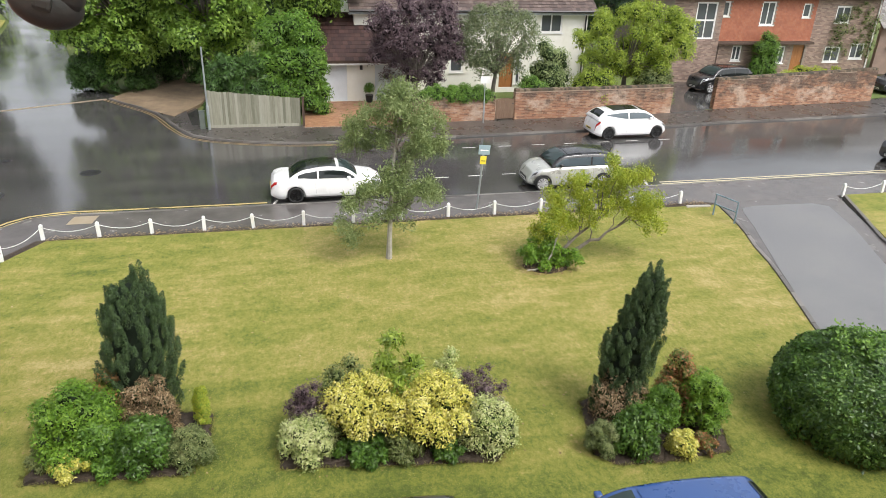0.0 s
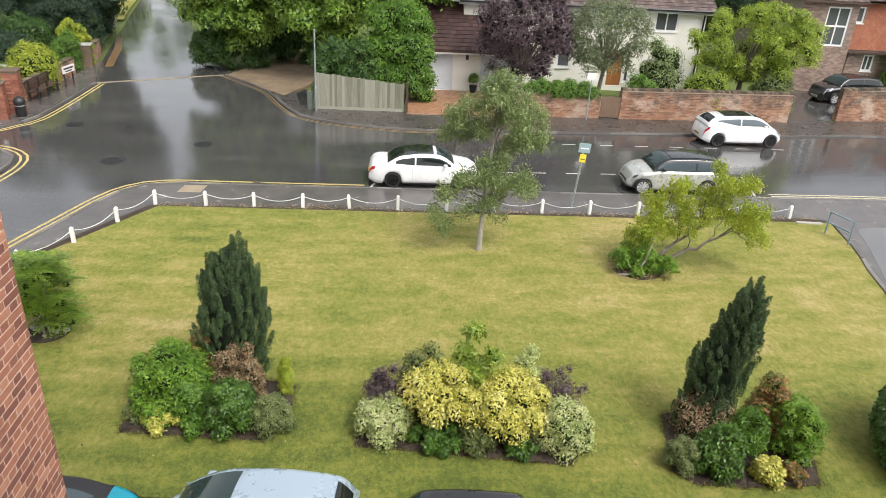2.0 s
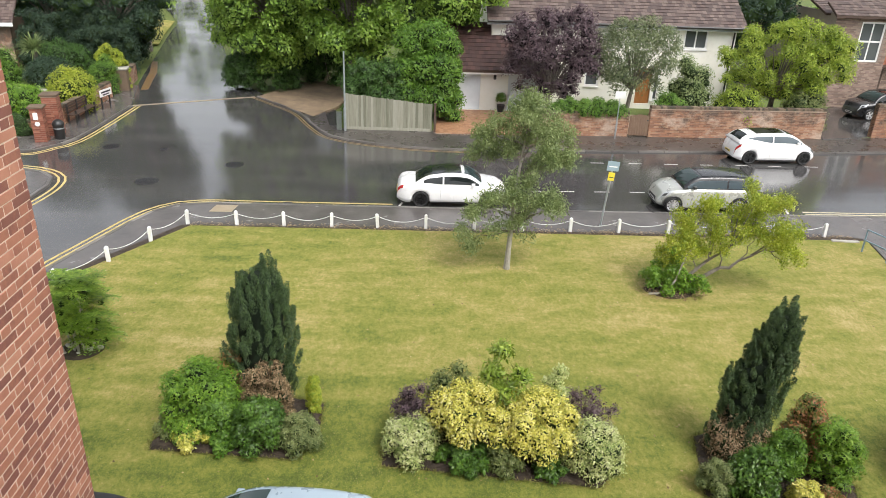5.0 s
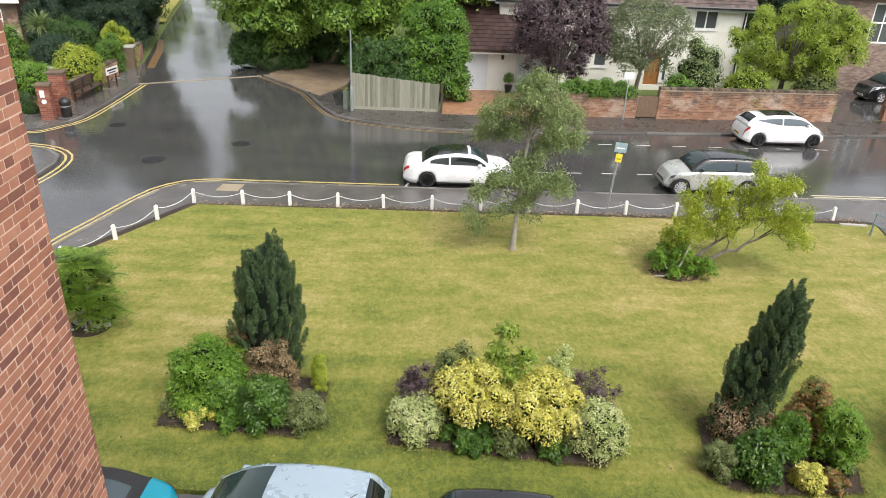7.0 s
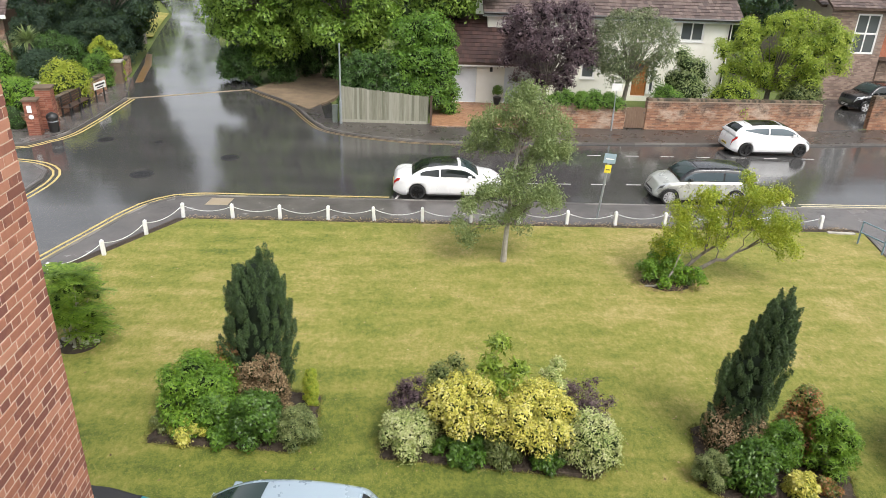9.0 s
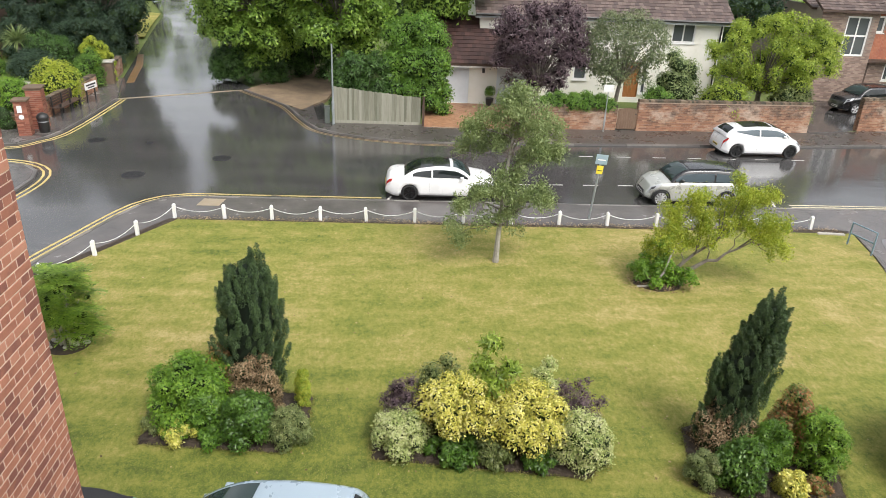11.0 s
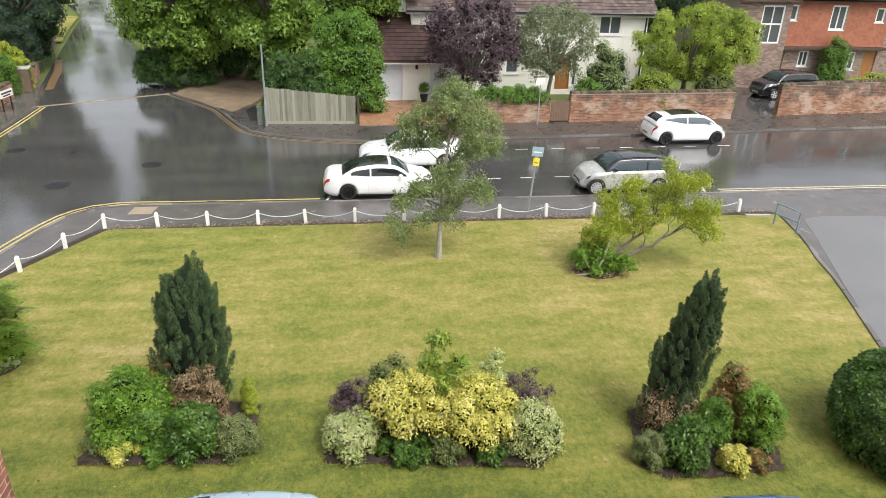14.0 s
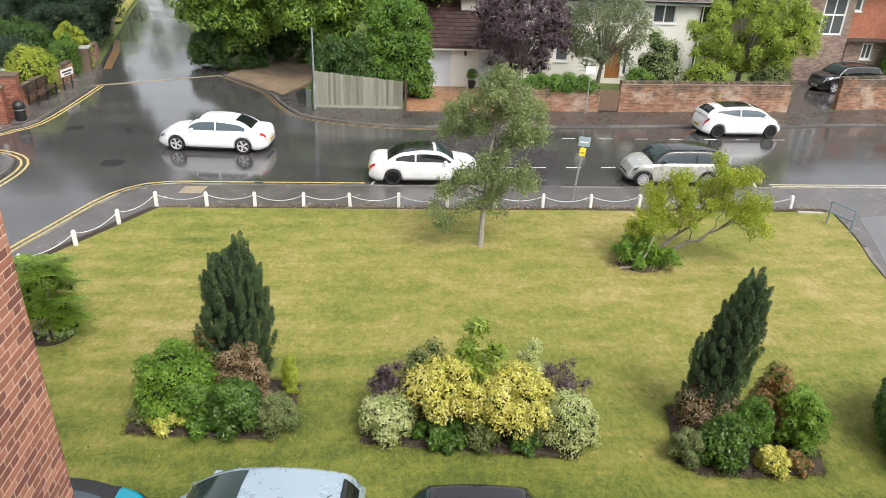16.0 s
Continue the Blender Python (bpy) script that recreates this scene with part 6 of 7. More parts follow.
lamp = pole("utility_post", "slim grey-green steel column at the fence end", -3.75, 12.0, 3.7, r=0.045, cat="post")
part("cap", boxed(-0.04, 0.04, -0.04, 0.04, 3.68, 3.74, 0.01), GALV, lamp)
small = pole("notice_post", "thin grey post with a small white sign by the low wall", 9.35, 11.9, 2.3, r=0.025, cat="street sign")
part("sign_plate", boxed(-0.25, 0.25, -0.05, -0.03, 1.95, 2.3, 0.01), WHITE_PAINT, small, "small white plate")
cab = thing("cabinet_box", "small green-grey street cabinet at the fence end", "utility cabinet", (-4.05, 12.25, 0))
part("body", boxed(-0.12, 0.12, -0.1, 0.1, -0.05, 0.8, 0.015), CABINET, cab)
part("lid", boxed(-0.14, 0.14, -0.12, 0.12, 0.8, 0.84, 0.012), CABINET, cab)


def barrier():
    ob = thing("cycle_barrier", "blue-grey steel hoop barrier at the drive entrance", "barrier", (14.2, -1.65, 0), -72)
    bm = bmesh.new()
    tube(bm, [(-0.45, 0, -0.1), (-0.45, 0, 0.78), (0.45, 0, 0.78), (0.45, 0, -0.1)], 0.03, 8)
    part("hoop", bm, BLUE_GREY, ob)
    bm = bmesh.new()
    tube(bm, [(-0.45, 0, 0.42), (0.45, 0, 0.42)], 0.025, 8)
    part("rail", bm, BLUE_GREY, ob)


barrier()
kb = thing("fallen_board", "pale plank lying at the corner of the lawn", "plank", (13.95, -0.45, 0.02), -4)
part("plank", boxed(-0.45, 0.45, -0.06, 0.06, 0, 0.05, 0.006), STONE, kb)


def bin_and_bench():
    b = thing("litter_bin", "black round litter bin with a pale band", "litter bin", (-15.95, 9.35, 0))
    bm = bmesh.new()
    prof = [(0.18, 0.0), (0.21, 0.05), (0.23, 0.6), (0.25, 0.63), (0.25, 0.7), (0.19, 0.8), (0.08, 0.87), (0.0, 0.88)]
    for k in range(20):
        a, c = k * math.tau / 20, (k + 1) * math.tau / 20
        for (r0, z0), (r1, z1) in zip(prof, prof[1:]):
            vs = [bm.verts.new((r * math.cos(t), r * math.sin(t), zz)) for r, zz, t in ((r0, z0, a), (r0, z0, c), (r1, z1, c), (r1, z1, a))]
            bm.faces.new(vs)
    bmesh.ops.remove_doubles(bm, verts=bm.verts, dist=0.001)
    part("drum", bm, DARK_METAL, b, smooth=True)
    bm = bmesh.new()
    bmesh.ops.create_cone(bm, cap_ends=False, segments=20, radius1=0.228, radius2=0.231, depth=0.05, matrix=Matrix.Translation((0, 0, 0.5)))
    part("band", bm, GALV, b)
    part("base_slab", boxed(-0.3, 0.3, -0.3, 0.3, -0.05, 0.02, 0.01), KERB, b)
    s = thing("street_bench", "dark brown slatted timber bench against the low wall", "bench", (-16.25, 12.9, 0), 88)
    for i in range(4):
        part("seat_slat", boxed(-1.1, 1.1, -0.02 + i * 0.11, 0.07 + i * 0.11, 0.42, 0.46, 0.006), DARK_WOOD, s)
    for i in range(4):
        part("back_slat", boxed(-1.1, 1.1, 0.44, 0.47, 0.5 + i * 0.12, 0.59 + i * 0.12, 0.006), DARK_WOOD, s)
    for x in (-0.95, 0, 0.95):
        part("leg", boxed(x - 0.04, x + 0.04, 0.0, 0.08, 0, 0.62, 0.006), DARK_METAL, s)
        part("leg", boxed(x - 0.04, x + 0.04, 0.4, 0.46, 0, 0.95, 0.006), DARK_METAL, s)
    n = thing("street_name_sign", "white street name board on two short posts", "street sign", (-16.2, 15.1, 0), 80)
    for x in (-0.35, 0.35):
        part("post", boxed(x - 0.03, x + 0.03, -0.03, 0.03, -0.05, 0.95, 0.005), DARK_METAL, n)
    pb = part("board", boxed(-0.5, 0.5, -0.06, -0.03, 0.65, 1.0, 0.008), WHITE_PAINT, n)
    part("name_bar", boxed(-0.4, 0.4, -0.066, -0.059, 0.83, 0.91), DARK_METAL, pb)
    part("name_bar", boxed(-0.28, 0.28, -0.066, -0.059, 0.71, 0.77), DARK_METAL, pb)


bin_and_bench()


def gate_pillar(x, y, h, w, label):
    ob = thing("gate_pillar", label, "pillar", (x, y, 0), 12, "brick gate pillars")
    part("core", boxed(-w / 2 + 0.01, w / 2 - 0.01, -w / 2 + 0.01, w / 2 - 0.01, -0.1, h), OLD_MORTAR, ob)
    V, F = [], []
    for c in range(int(h / 0.085)):
        z0, z1 = c * 0.085 + 0.005, c * 0.085 + 0.08
        for q in range(4):
            m = Matrix.Rotation(q * math.pi / 2, 4, 'Z')
            k = 2
            for i in range(k):
                off = 0.0 if c % 2 else w / 6
                a = -w / 2 + (i * w / k) + (off if i else 0)
                b = -w / 2 + ((i + 1) * w / k) + (off if i == 0 else 0)
                o = len(V)
                V += [m @ Vector(v) for v in ((a + 0.004, -w / 2, z0), (b - 0.004, -w / 2, z0), (b - 0.004, -w / 2, z1), (a + 0.004, -w / 2, z1))]
                F.append((o, o + 1, o + 2, o + 3))
    tagged(piece("bricks", mesh_of("bricks", V, F, TERRACOTTA_PILLAR), ob), kind="stuff")
    part("cap", boxed(-w / 2 - 0.06, w / 2 + 0.06, -w / 2 - 0.06, w / 2 + 0.06, h, h + 0.09, 0.02), COPING, ob)
    return ob


gate_pillar(-16.55, 9.0, 1.45, 0.5, "red brick gate pillar with small white plates")
gate_pillar(-16.45, 10.1, 1.75, 0.62, "taller red brick gate pillar with a stone cap")
pp = thing("pillar_plates", "small white and round plates fixed on a brick pillar", "sign", (-16.5, 8.7, 0), 12)
part("plate", boxed(-0.1, 0.08, -0.03, 0.0, 1.0, 1.3), WHITE_PAINT, pp)
bm = bmesh.new()
bmesh.ops.create_cone(bm, cap_ends=True, segments=20, radius1=0.1, radius2=0.1, depth=0.02, matrix=Matrix.Translation((0.02, -0.02, 0.82)) @ Matrix.Rotation(math.pi / 2, 4, 'X'))
part("round_plate", bm, WHITE_PAINT, pp)
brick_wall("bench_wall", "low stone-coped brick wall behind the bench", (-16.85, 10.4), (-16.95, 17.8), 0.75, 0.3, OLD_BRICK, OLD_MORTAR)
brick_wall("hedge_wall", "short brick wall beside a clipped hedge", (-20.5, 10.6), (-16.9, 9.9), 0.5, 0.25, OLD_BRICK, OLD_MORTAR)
sp = thing("stone_pillar", "rough flint pillar at the side road corner", "pillar", (-17.0, 19.6, 0), 10)
part("shaft", boxed(-0.33, 0.33, -0.33, 0.33, -0.1, 1.15, 0.03), COPING, sp)
part("cap", boxed(-0.38, 0.38, -0.38, 0.38, 1.15, 1.25, 0.03), STONE, sp)
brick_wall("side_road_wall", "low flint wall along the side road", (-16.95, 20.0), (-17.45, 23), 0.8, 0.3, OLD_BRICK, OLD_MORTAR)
slab("side_garden", [(-40, 12), (-17.3, 10.5), (-17.2, 19.5), (-19, 28), (-22, 41), (-36, 90), (-90, 90), (-90, 12)], -0.14, 0.02, GROUND, label="planted garden ground beside the side road", category="ground")
slab("gravel_yard", [(-28, 17), (-19, 16.2), (-18.6, 18.6), (-28, 20.5)], 0.0, 0.03, STONE, label="pale gravel yard behind the garden wall", category="yard")
slab("muddy_gutter", [(-16.2, 19.9), (-15.85, 20.2), (-16.35, 22.3), (-17.0, 25.2), (-18.2, 29), (-18.6, 29), (-17.5, 25.3), (-16.85, 22.5)], -0.14, -0.055, MUD, label="orange muddy gutter along the side road", category="gutter")
slab("verge", [(-23.5, 50), (-21.6, 41), (-20.4, 36), (-22.5, 36), (-27, 52)], 0.0, 0.04, LAWN, label="bright grass verge along the side road", category="verge")


# ---- planting in the beds ----
G1, G2, G3 = "shrubs in the yew bed", "shrubs in the golden bed", "shrubs in the leaning yew bed"


def yew(x, y, outline, tops, label, sprays=150, per_spray=480):
    """An upright yew of many flame-shaped sprays. outline: (height, sideways shift, half-width)."""
    ob = thing("yew", label, "conifer", (x, y, 0))
    hs, sx, hw = [o[0] for o in outline], [o[1] for o in outline], [o[2] for o in outline]
    base, way, size = [], [], []
    for i in range(sprays):
        z = hs[0] + (hs[-1] - hs[0]) * ((i + 0.5) / sprays) ** 0.9
        c, w = float(np.interp(z, hs, sx)), float(np.interp(z, hs, hw))
        a = i * 2.39996 + rng.uniform(-0.3, 0.3)
        f = rng.uniform(0.7, 1.0)
        big = rng.random()
        base.append((c + math.cos(a) * w * f, math.sin(a) * w * f, z - 0.18 - 0.06 * big))
        way.append((math.cos(a) * 0.2 + rng.normal(0, 0.1), math.sin(a) * 0.2 + rng.normal(0, 0.1), 1.0))
        size.append((0.22 + 0.16 * big, 0.06 + 0.035 * big))
    for tx, tz, tr in tops:
        for i in range(9):
            a = rng.uniform(0, 6.283)
            u = rng.random()
            base.append((tx + math.cos(a) * tr * 0.8 * u, math.sin(a) * tr * 0.8 * u, tz - 0.42 - 0.35 * u))
            way.append((math.cos(a) * 0.12, math.sin(a) * 0.12, 1.0))
            size.append((rng.uniform(0.36, 0.5), rng.uniform(0.055, 0.08)))
    base, way, size = np.array(base), np.array(way), np.array(size)
    way /= np.linalg.norm(way, axis=1, keepdims=True)
    k = np.repeat(np.arange(len(base)), per_spray)
    n = len(k)
    u = rng.random(n) ** 0.8
    d = rng.normal(0, 1, (n, 3))
    d -= way[k] * np.sum(d * way[k], axis=1, keepdims=True)
    d /= np.linalg.norm(d, axis=1, keepdims=True)
    r = size[k, 1] * np.minimum(1.0, 0.35 + 2.2 * u) * np.clip(1.08 - u, 0, 1) ** 0.55 * rng.uniform(0.75, 1.1, n)
    P = base[k] + way[k] * (size[k, 0] * u)[:, None] + d * r[:, None]
    V, F = leaves(P, d + np.array([0, 0, 0.3]), 0.038, 0.38, jitter=0.5)
    V[:, 2] = np.maximum(V[:, 2], 0.03)
    piece("foliage", fast_mesh("foliage", V, F, L_YEW), ob)
    cz = [(float(np.interp(z, hs, sx)), 0.0, z) for z in np.linspace(hs[0], hs[-1] - 0.25, 16)]
    # near-black core paints the shaded gaps between sprays
    core("foliage_filler", cz, [max(0.05, float(np.interp(c[2], hs, hw)) * 0.85) for c in cz], L_CORE_YEW, ob, 0.9)
    bm = bmesh.new()
    tube(bm, [(0, 0, -0.05), (0.03, 0, 0.8), (0.05, 0, 1.6)], [0.09, 0.07, 0.03], 8)
    part("trunk", bm, BARK, ob)
    return ob


yew(-3.42, -9.35, [(0.15, 0, 0.45), (0.5, 0, 0.64), (1.0, 0, 0.7), (1.6, 0.02, 0.68), (2.1, 0.05, 0.61), (2.5, 0.05, 0.49), (2.8, 0.05, 0.34), (2.95, 0.08, 0.16)],
    [(-0.3, 3.12, 0.16), (0.22, 3.42, 0.18), (0.47, 2.72, 0.15), (-0.48, 2.6, 0.15), (0.02, 3.2, 0.15)], "dark upright yew of many flame-like sprays in a soil bed", 300, 270)
yew(5.62, -10.95, [(0.15, 0.08, 0.36), (0.5, 0.1, 0.46), (1.0, 0.16, 0.5), (1.6, 0.28, 0.5), (2.1, 0.4, 0.42), (2.5, 0.47, 0.34), (2.9, 0.52, 0.25), (3.15, 0.53, 0.14)],
    [(0.52, 3.52, 0.14), (0.78, 2.55, 0.13), (0.16, 2.75, 0.14), (-0.22, 2.1, 0.14), (0.66, 3.05, 0.12), (0.36, 3.2, 0.1)], "dark narrow yew leaning to one side in a soil bed", 250, 270)

shrub("shrub", "large rounded mid-green shrub beside the yew", -4.42, -10.2, 1.58, 1.38, L_FERN, 0.07, 13000, 34, size=0.26, aspect=0.42, group=G1)
shrub("shrub", "glossy green shrub spreading at the bed's edge", -4.05, -10.45, 0.9, 1.0, L_MID, 0.08, 4500, 14, group=G1)
shrub("photinia", "reddish-tipped shrub behind the green mound", -4.0, -9.7, 0.75, 1.55, L_RED, 0.07, 3500, 12, group=G1)
shrub("browned_shrub", "half-dead shrub with browned leaves below the yew", -3.2, -10.05, 1.05, 1.3, L_BROWN, 0.055, 6000, 18, group=G1)
shrub("laurel", "rounded dark glossy shrub at the front of the bed", -3.25, -10.75, 1.05, 1.05, L_DARK, 0.075, 5500, 18, group=G1)
shrub("variegated_shrub", "small grey-green variegated shrub at the bed corner", -2.5, -10.9, 0.85, 0.8, L_PALE, 0.05, 5000, 14, group=G1)
shrub("golden_shrub", "low yellow shrub at the front edge", -4.5, -10.75, 0.8, 0.5, L_YELLOW, 0.055, 3000, 10, group=G1)
shrub("shrub", "yellow-green low shrub at the bed corner", -5.0, -10.55, 0.5, 0.5, L_OLIVE, 0.06, 1600, 8, group=G1)
shrub("shrub", "low green leafy plant at the front edge", -3.9, -10.95, 0.5, 0.4, L_MID, 0.08, 1000, 7, group=G1)
shrub("dwarf_conifer", "small bright green cone-shaped conifer", -2.36, -9.8, 0.32, 0.85, L_LIME, 0.035, 6000, 22, size=0.1, aspect=0.4, power=0.8, shrink=0.8, core_mat=L_FERN, group=G1, category="conifer")

shrub("smoke_bush", "dusky purple-leaved shrub at the back", -0.35, -10.5, 1.05, 1.15, L_PURPLE, 0.055, 2600, 20, size=0.16, fill=0.8, shrink=0.4, core_mat=L_CORE_PURPLE, group=G2)
shrub("variegated_shrub", "rounded cream-variegated shrub at the bed's corner", -0.38, -11.0, 1.12, 0.8, L_CREAM, 0.055, 6500, 18, group=G2)
shrub("golden_shrub", "bright golden-variegated shrub in the bed", 0.62, -10.75, 1.5, 1.38, L_YELLOW, 0.065, 7500, 24, z0=0.5, size=0.24, group=G2)
shrub("golden_shrub", "broad golden-variegated shrub with cream leaf edges", 1.88, -10.95, 1.75, 1.2, L_YELLOW, 0.065, 9000, 28, z0=0.45, size=0.25, group=G2)
shrub("shrub", "loose olive-green shrub at the back of the bed", 0.3, -10.25, 1.05, 1.45, L_OLIVE, 0.07, 3000, 14, group=G2, fill=0.7, shrink=0.5)
shrub("shrub", "tall fresh green leafy shrub at the back of the bed", 1.4, -10.4, 1.35, 1.95, L_LIMEGREEN, 0.13, 1700, 18, size=0.2, aspect=0.36, group=G2, fill=0.8, shrink=0.4)
shrub("variegated_shrub", "pale cream shrub behind the golden ones", 2.4, -10.3, 0.65, 1.5, L_CREAM, 0.06, 2200, 10, group=G2, fill=0.7, shrink=0.5)
shrub("smoke_bush", "open purple-leaved shrub with airy branches", 3.0, -10.55, 1.25, 1.35, L_PURPLE, 0.055, 1700, 16, size=0.15, core_mat=L_CORE_PURPLE, group=G2, fill=0.85, shrink=0.3)
shrub("variegated_shrub", "rounded cream-variegated shrub at the bed's end", 2.92, -11.4, 1.12, 0.95, L_CREAM, 0.055, 6500, 18, group=G2)
shrub("shrub", "low dark green leafy plants along the bed front", 0.6, -11.3, 1.0, 0.45, L_DARK, 0.09, 2000, 10, group=G2)
shrub("shrub", "low olive shrub at the foot of the golden ones", 1.35, -11.4, 0.8, 0.5, L_OLIVE, 0.06, 2200, 10, group=G2)
shrub("shrub", "low green leaves near the bed's end", 2.1, -11.6, 0.6, 0.4, L_DARK, 0.08, 1100, 8, group=G2)

shrub("browned_shrub", "browned shrub at the foot of the leaning yew", 5.75, -11.05, 1.2, 1.1, L_BROWN, 0.055, 6500, 20, group=G3)
shrub("photinia", "shrub with coppery red young leaves", 6.95, -11.2, 1.0, 1.4, L_RED, 0.065, 5000, 16, group=G3)
shrub("shrub", "fresh green upright shrub at the bed's side", 7.3, -11.65, 1.0, 1.35, L_FERN, 0.075, 5500, 18, aspect=0.32, group=G3)
shrub("shrub", "bright green dense shrub in mid-bed", 6.45, -11.5, 0.75, 1.1, L_MID, 0.06, 4500, 14, group=G3)
shrub("laurel", "dark glossy shrub at the front of the bed", 5.65, -12.05, 0.98, 1.0, L_DARK, 0.08, 4500, 16, group=G3)
shrub("variegated_shrub", "clipped grey-green shrub at the bed's corner", 5.0, -12.0, 0.65, 0.7, L_PALE, 0.04, 5000, 12, group=G3)
shrub("golden_shrub", "small cream-yellow shrub at the front edge", 6.5, -12.3, 0.62, 0.55, L_YELLOW, 0.06, 2200, 9, group=G3)
shrub("shrub", "small orange-tinged plant at the bed's corner", 7.0, -12.3, 0.55, 0.35, L_RED, 0.06, 1000, 7, group=G3)


def clipped_dome(x, y, w, dep, h):
    """A clipped evergreen: one dense shell of leaves over a dark shade core, faintly lumpy, with a few tall shoots."""
    ob = thing("clipped_bush", "very large clipped dark green evergreen dome", "bush", (x, y, 0))
    n = 66000
    d = rng.normal(0, 1, (n, 3))
    d[:, 2] = np.abs(d[:, 2]) * 1.1 - 0.35
    d /= np.linalg.norm(d, axis=1, keepdims=True)
    az = np.arctan2(d[:, 1], d[:, 0])
    lump = 1 + 0.03 * np.sin(3 * az + 1) + 0.025 * np.sin(7 * az + 5 * d[:, 2]) + 0.02 * np.sin(13 * az - 9 * d[:, 2]) + 0.02 * np.sin(17 * d[:, 2] + 4 * az)
    depth = rng.random(n) ** 2 * 0.1
    r = (lump - depth)[:, None]
    mid = h * 0.42
    P = np.column_stack([d[:, 0] * w / 2, d[:, 1] * dep / 2, np.where(d[:, 2] > 0, d[:, 2] * (h - mid), d[:, 2] * mid * 2.4)]) * r + [0, 0, mid]
    ok = P[:, 2] > 0.05
    V, F = leaves(P[ok], d[ok] + [0, 0, 0.25], 0.085, 0.5, jitter=0.75)
    piece("foliage", fast_mesh("foliage", V, F, L_HEDGE), ob)
    tips = rng.normal(0, 1, (60, 3)) * [0.28, 0.2, 0.09] + [-0.25, 0.1, h + 0.06]
    V, F = leaves(np.repeat(tips, 12, axis=0) + rng.normal(0, 0.06, (720, 3)), np.tile([0.0, -0.3, 1.0], (720, 1)), 0.085, 0.5)
    tagged(piece("top_growth", fast_mesh("top_growth", V, F, L_MID), ob, None, "loose shoots above the clipped top"), kind="stuff")
    # smooth dark inner dome, coloured as the shade seen through the leaf shell
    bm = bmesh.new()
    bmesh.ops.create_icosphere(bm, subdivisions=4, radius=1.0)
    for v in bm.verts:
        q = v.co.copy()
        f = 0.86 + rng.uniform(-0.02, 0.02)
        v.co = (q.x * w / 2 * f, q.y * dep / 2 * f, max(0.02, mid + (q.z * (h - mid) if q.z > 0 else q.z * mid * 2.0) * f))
    part("foliage_filler", bm, L_CORE, ob, smooth=True)
    for a in range(5):
        bm = bmesh.new()
        tube(bm, [(0.1 * math.cos(a), 0.1 * math.sin(a), -0.05), (0.4 * math.cos(a * 1.26), 0.4 * math.sin(a * 1.26), h * 0.5)], [0.05, 0.02], 6)
        part("stem", bm, BARK, ob)


clipped_dome(10.4, -12.15, 3.25, 3.1, 1.95)



def leafy_small_tree():
    ob = thing("mahonia", "multi-stemmed evergreen shrub with whorls of long leaflets", "shrub", (-7.9, -7.55, 0))
    heads = []
    for i in range(10):
        a = i * 0.66 + rng.uniform(-0.2, 0.2)
        r = rng.uniform(0.15, 0.62)
        top = Vector((math.cos(a) * r, math.sin(a) * r * 0.8, rng.uniform(0.75, 1.85) - 0.35 * r))
        bm = bmesh.new()
        tube(bm, [(math.cos(a) * 0.14, math.sin(a) * 0.14, -0.05), (math.cos(a) * r * 0.45, math.sin(a) * r * 0.4, 0.6), top], [0.032, 0.025, 0.014], 7)
        part("stem", bm, PALE_BARK, ob)
        heads += [top + Vector((rng.normal(0, 0.2), rng.normal(0, 0.2), rng.normal(0, 0.12))) for _ in range(4)]
    P, N, T = [], [], []
    for hd in heads:
        turn = rng.uniform(0, 6.283)
        for f in range(13):
            a = turn + f * 0.4833
            v = Vector((math.cos(a), math.sin(a), rng.uniform(-0.15, 0.5)))
            out = Vector((-math.sin(a), math.cos(a), 0))
            for q in range(1, 9):
                c = hd + v * (0.05 * q) - Vector((0, 0, 0.0022 * q * q))
                for s in (-1, 1):
                    P.append(c)
                    N.append((v.x * -0.2, v.y * -0.2, 1.0))
                    T.append(out * s + v * 0.7)
    P, N, T = np.array(P), np.array(N), np.array(T)
    T /= np.linalg.norm(T, axis=1, keepdims=True)
    B = np.cross(N, T)
    size = rng.uniform(0.085, 0.13, (len(P), 1))
    V = np.stack([P, P + T * size * 0.5 + B * size * 0.2, P + T * size - [0, 0, 0.015], P + T * size * 0.5 - B * size * 0.2], axis=1).reshape(-1, 3)
    idx = np.arange(len(P))[:, None] * 4
    piece("foliage", fast_mesh("foliage", V, np.concatenate([idx + [0, 1, 2], idx + [0, 2, 3]], axis=1).reshape(-1, 3), L_MAHONIA), ob)
    # dark lumps under each head, painted as shade below the whorls
    core("foliage_filler", [tuple(hd - Vector((0, 0, 0.12))) for hd in heads], [0.1] * len(heads), L_CORE, ob, 0.8)
    bd = thing("stone_ringed_bed", "small round soil patch ringed with pale stones", "flower bed", (-7.9, -7.55, 0.02))
    bm = bmesh.new()
    bmesh.ops.create_cone(bm, cap_ends=True, segments=24, radius1=0.48, radius2=0.4, depth=0.04, matrix=Matrix.Translation((0, 0, 0.02)))
    part("soil", bm, SOIL, bd)
    for i in range(16):
        a = rng.uniform(0, 6.28)
        r = rng.uniform(0.2, 0.44)
        s = rng.uniform(0.04, 0.08)
        bm = bmesh.new()
        bmesh.ops.create_icosphere(bm, subdivisions=1, radius=s, matrix=Matrix.Translation((r * math.cos(a), r * math.sin(a), 0.06)) @ Matrix.Diagonal((1.2, 0.9, 0.7, 1)))
        part("stone", bm, STONE, bd)


leafy_small_tree()

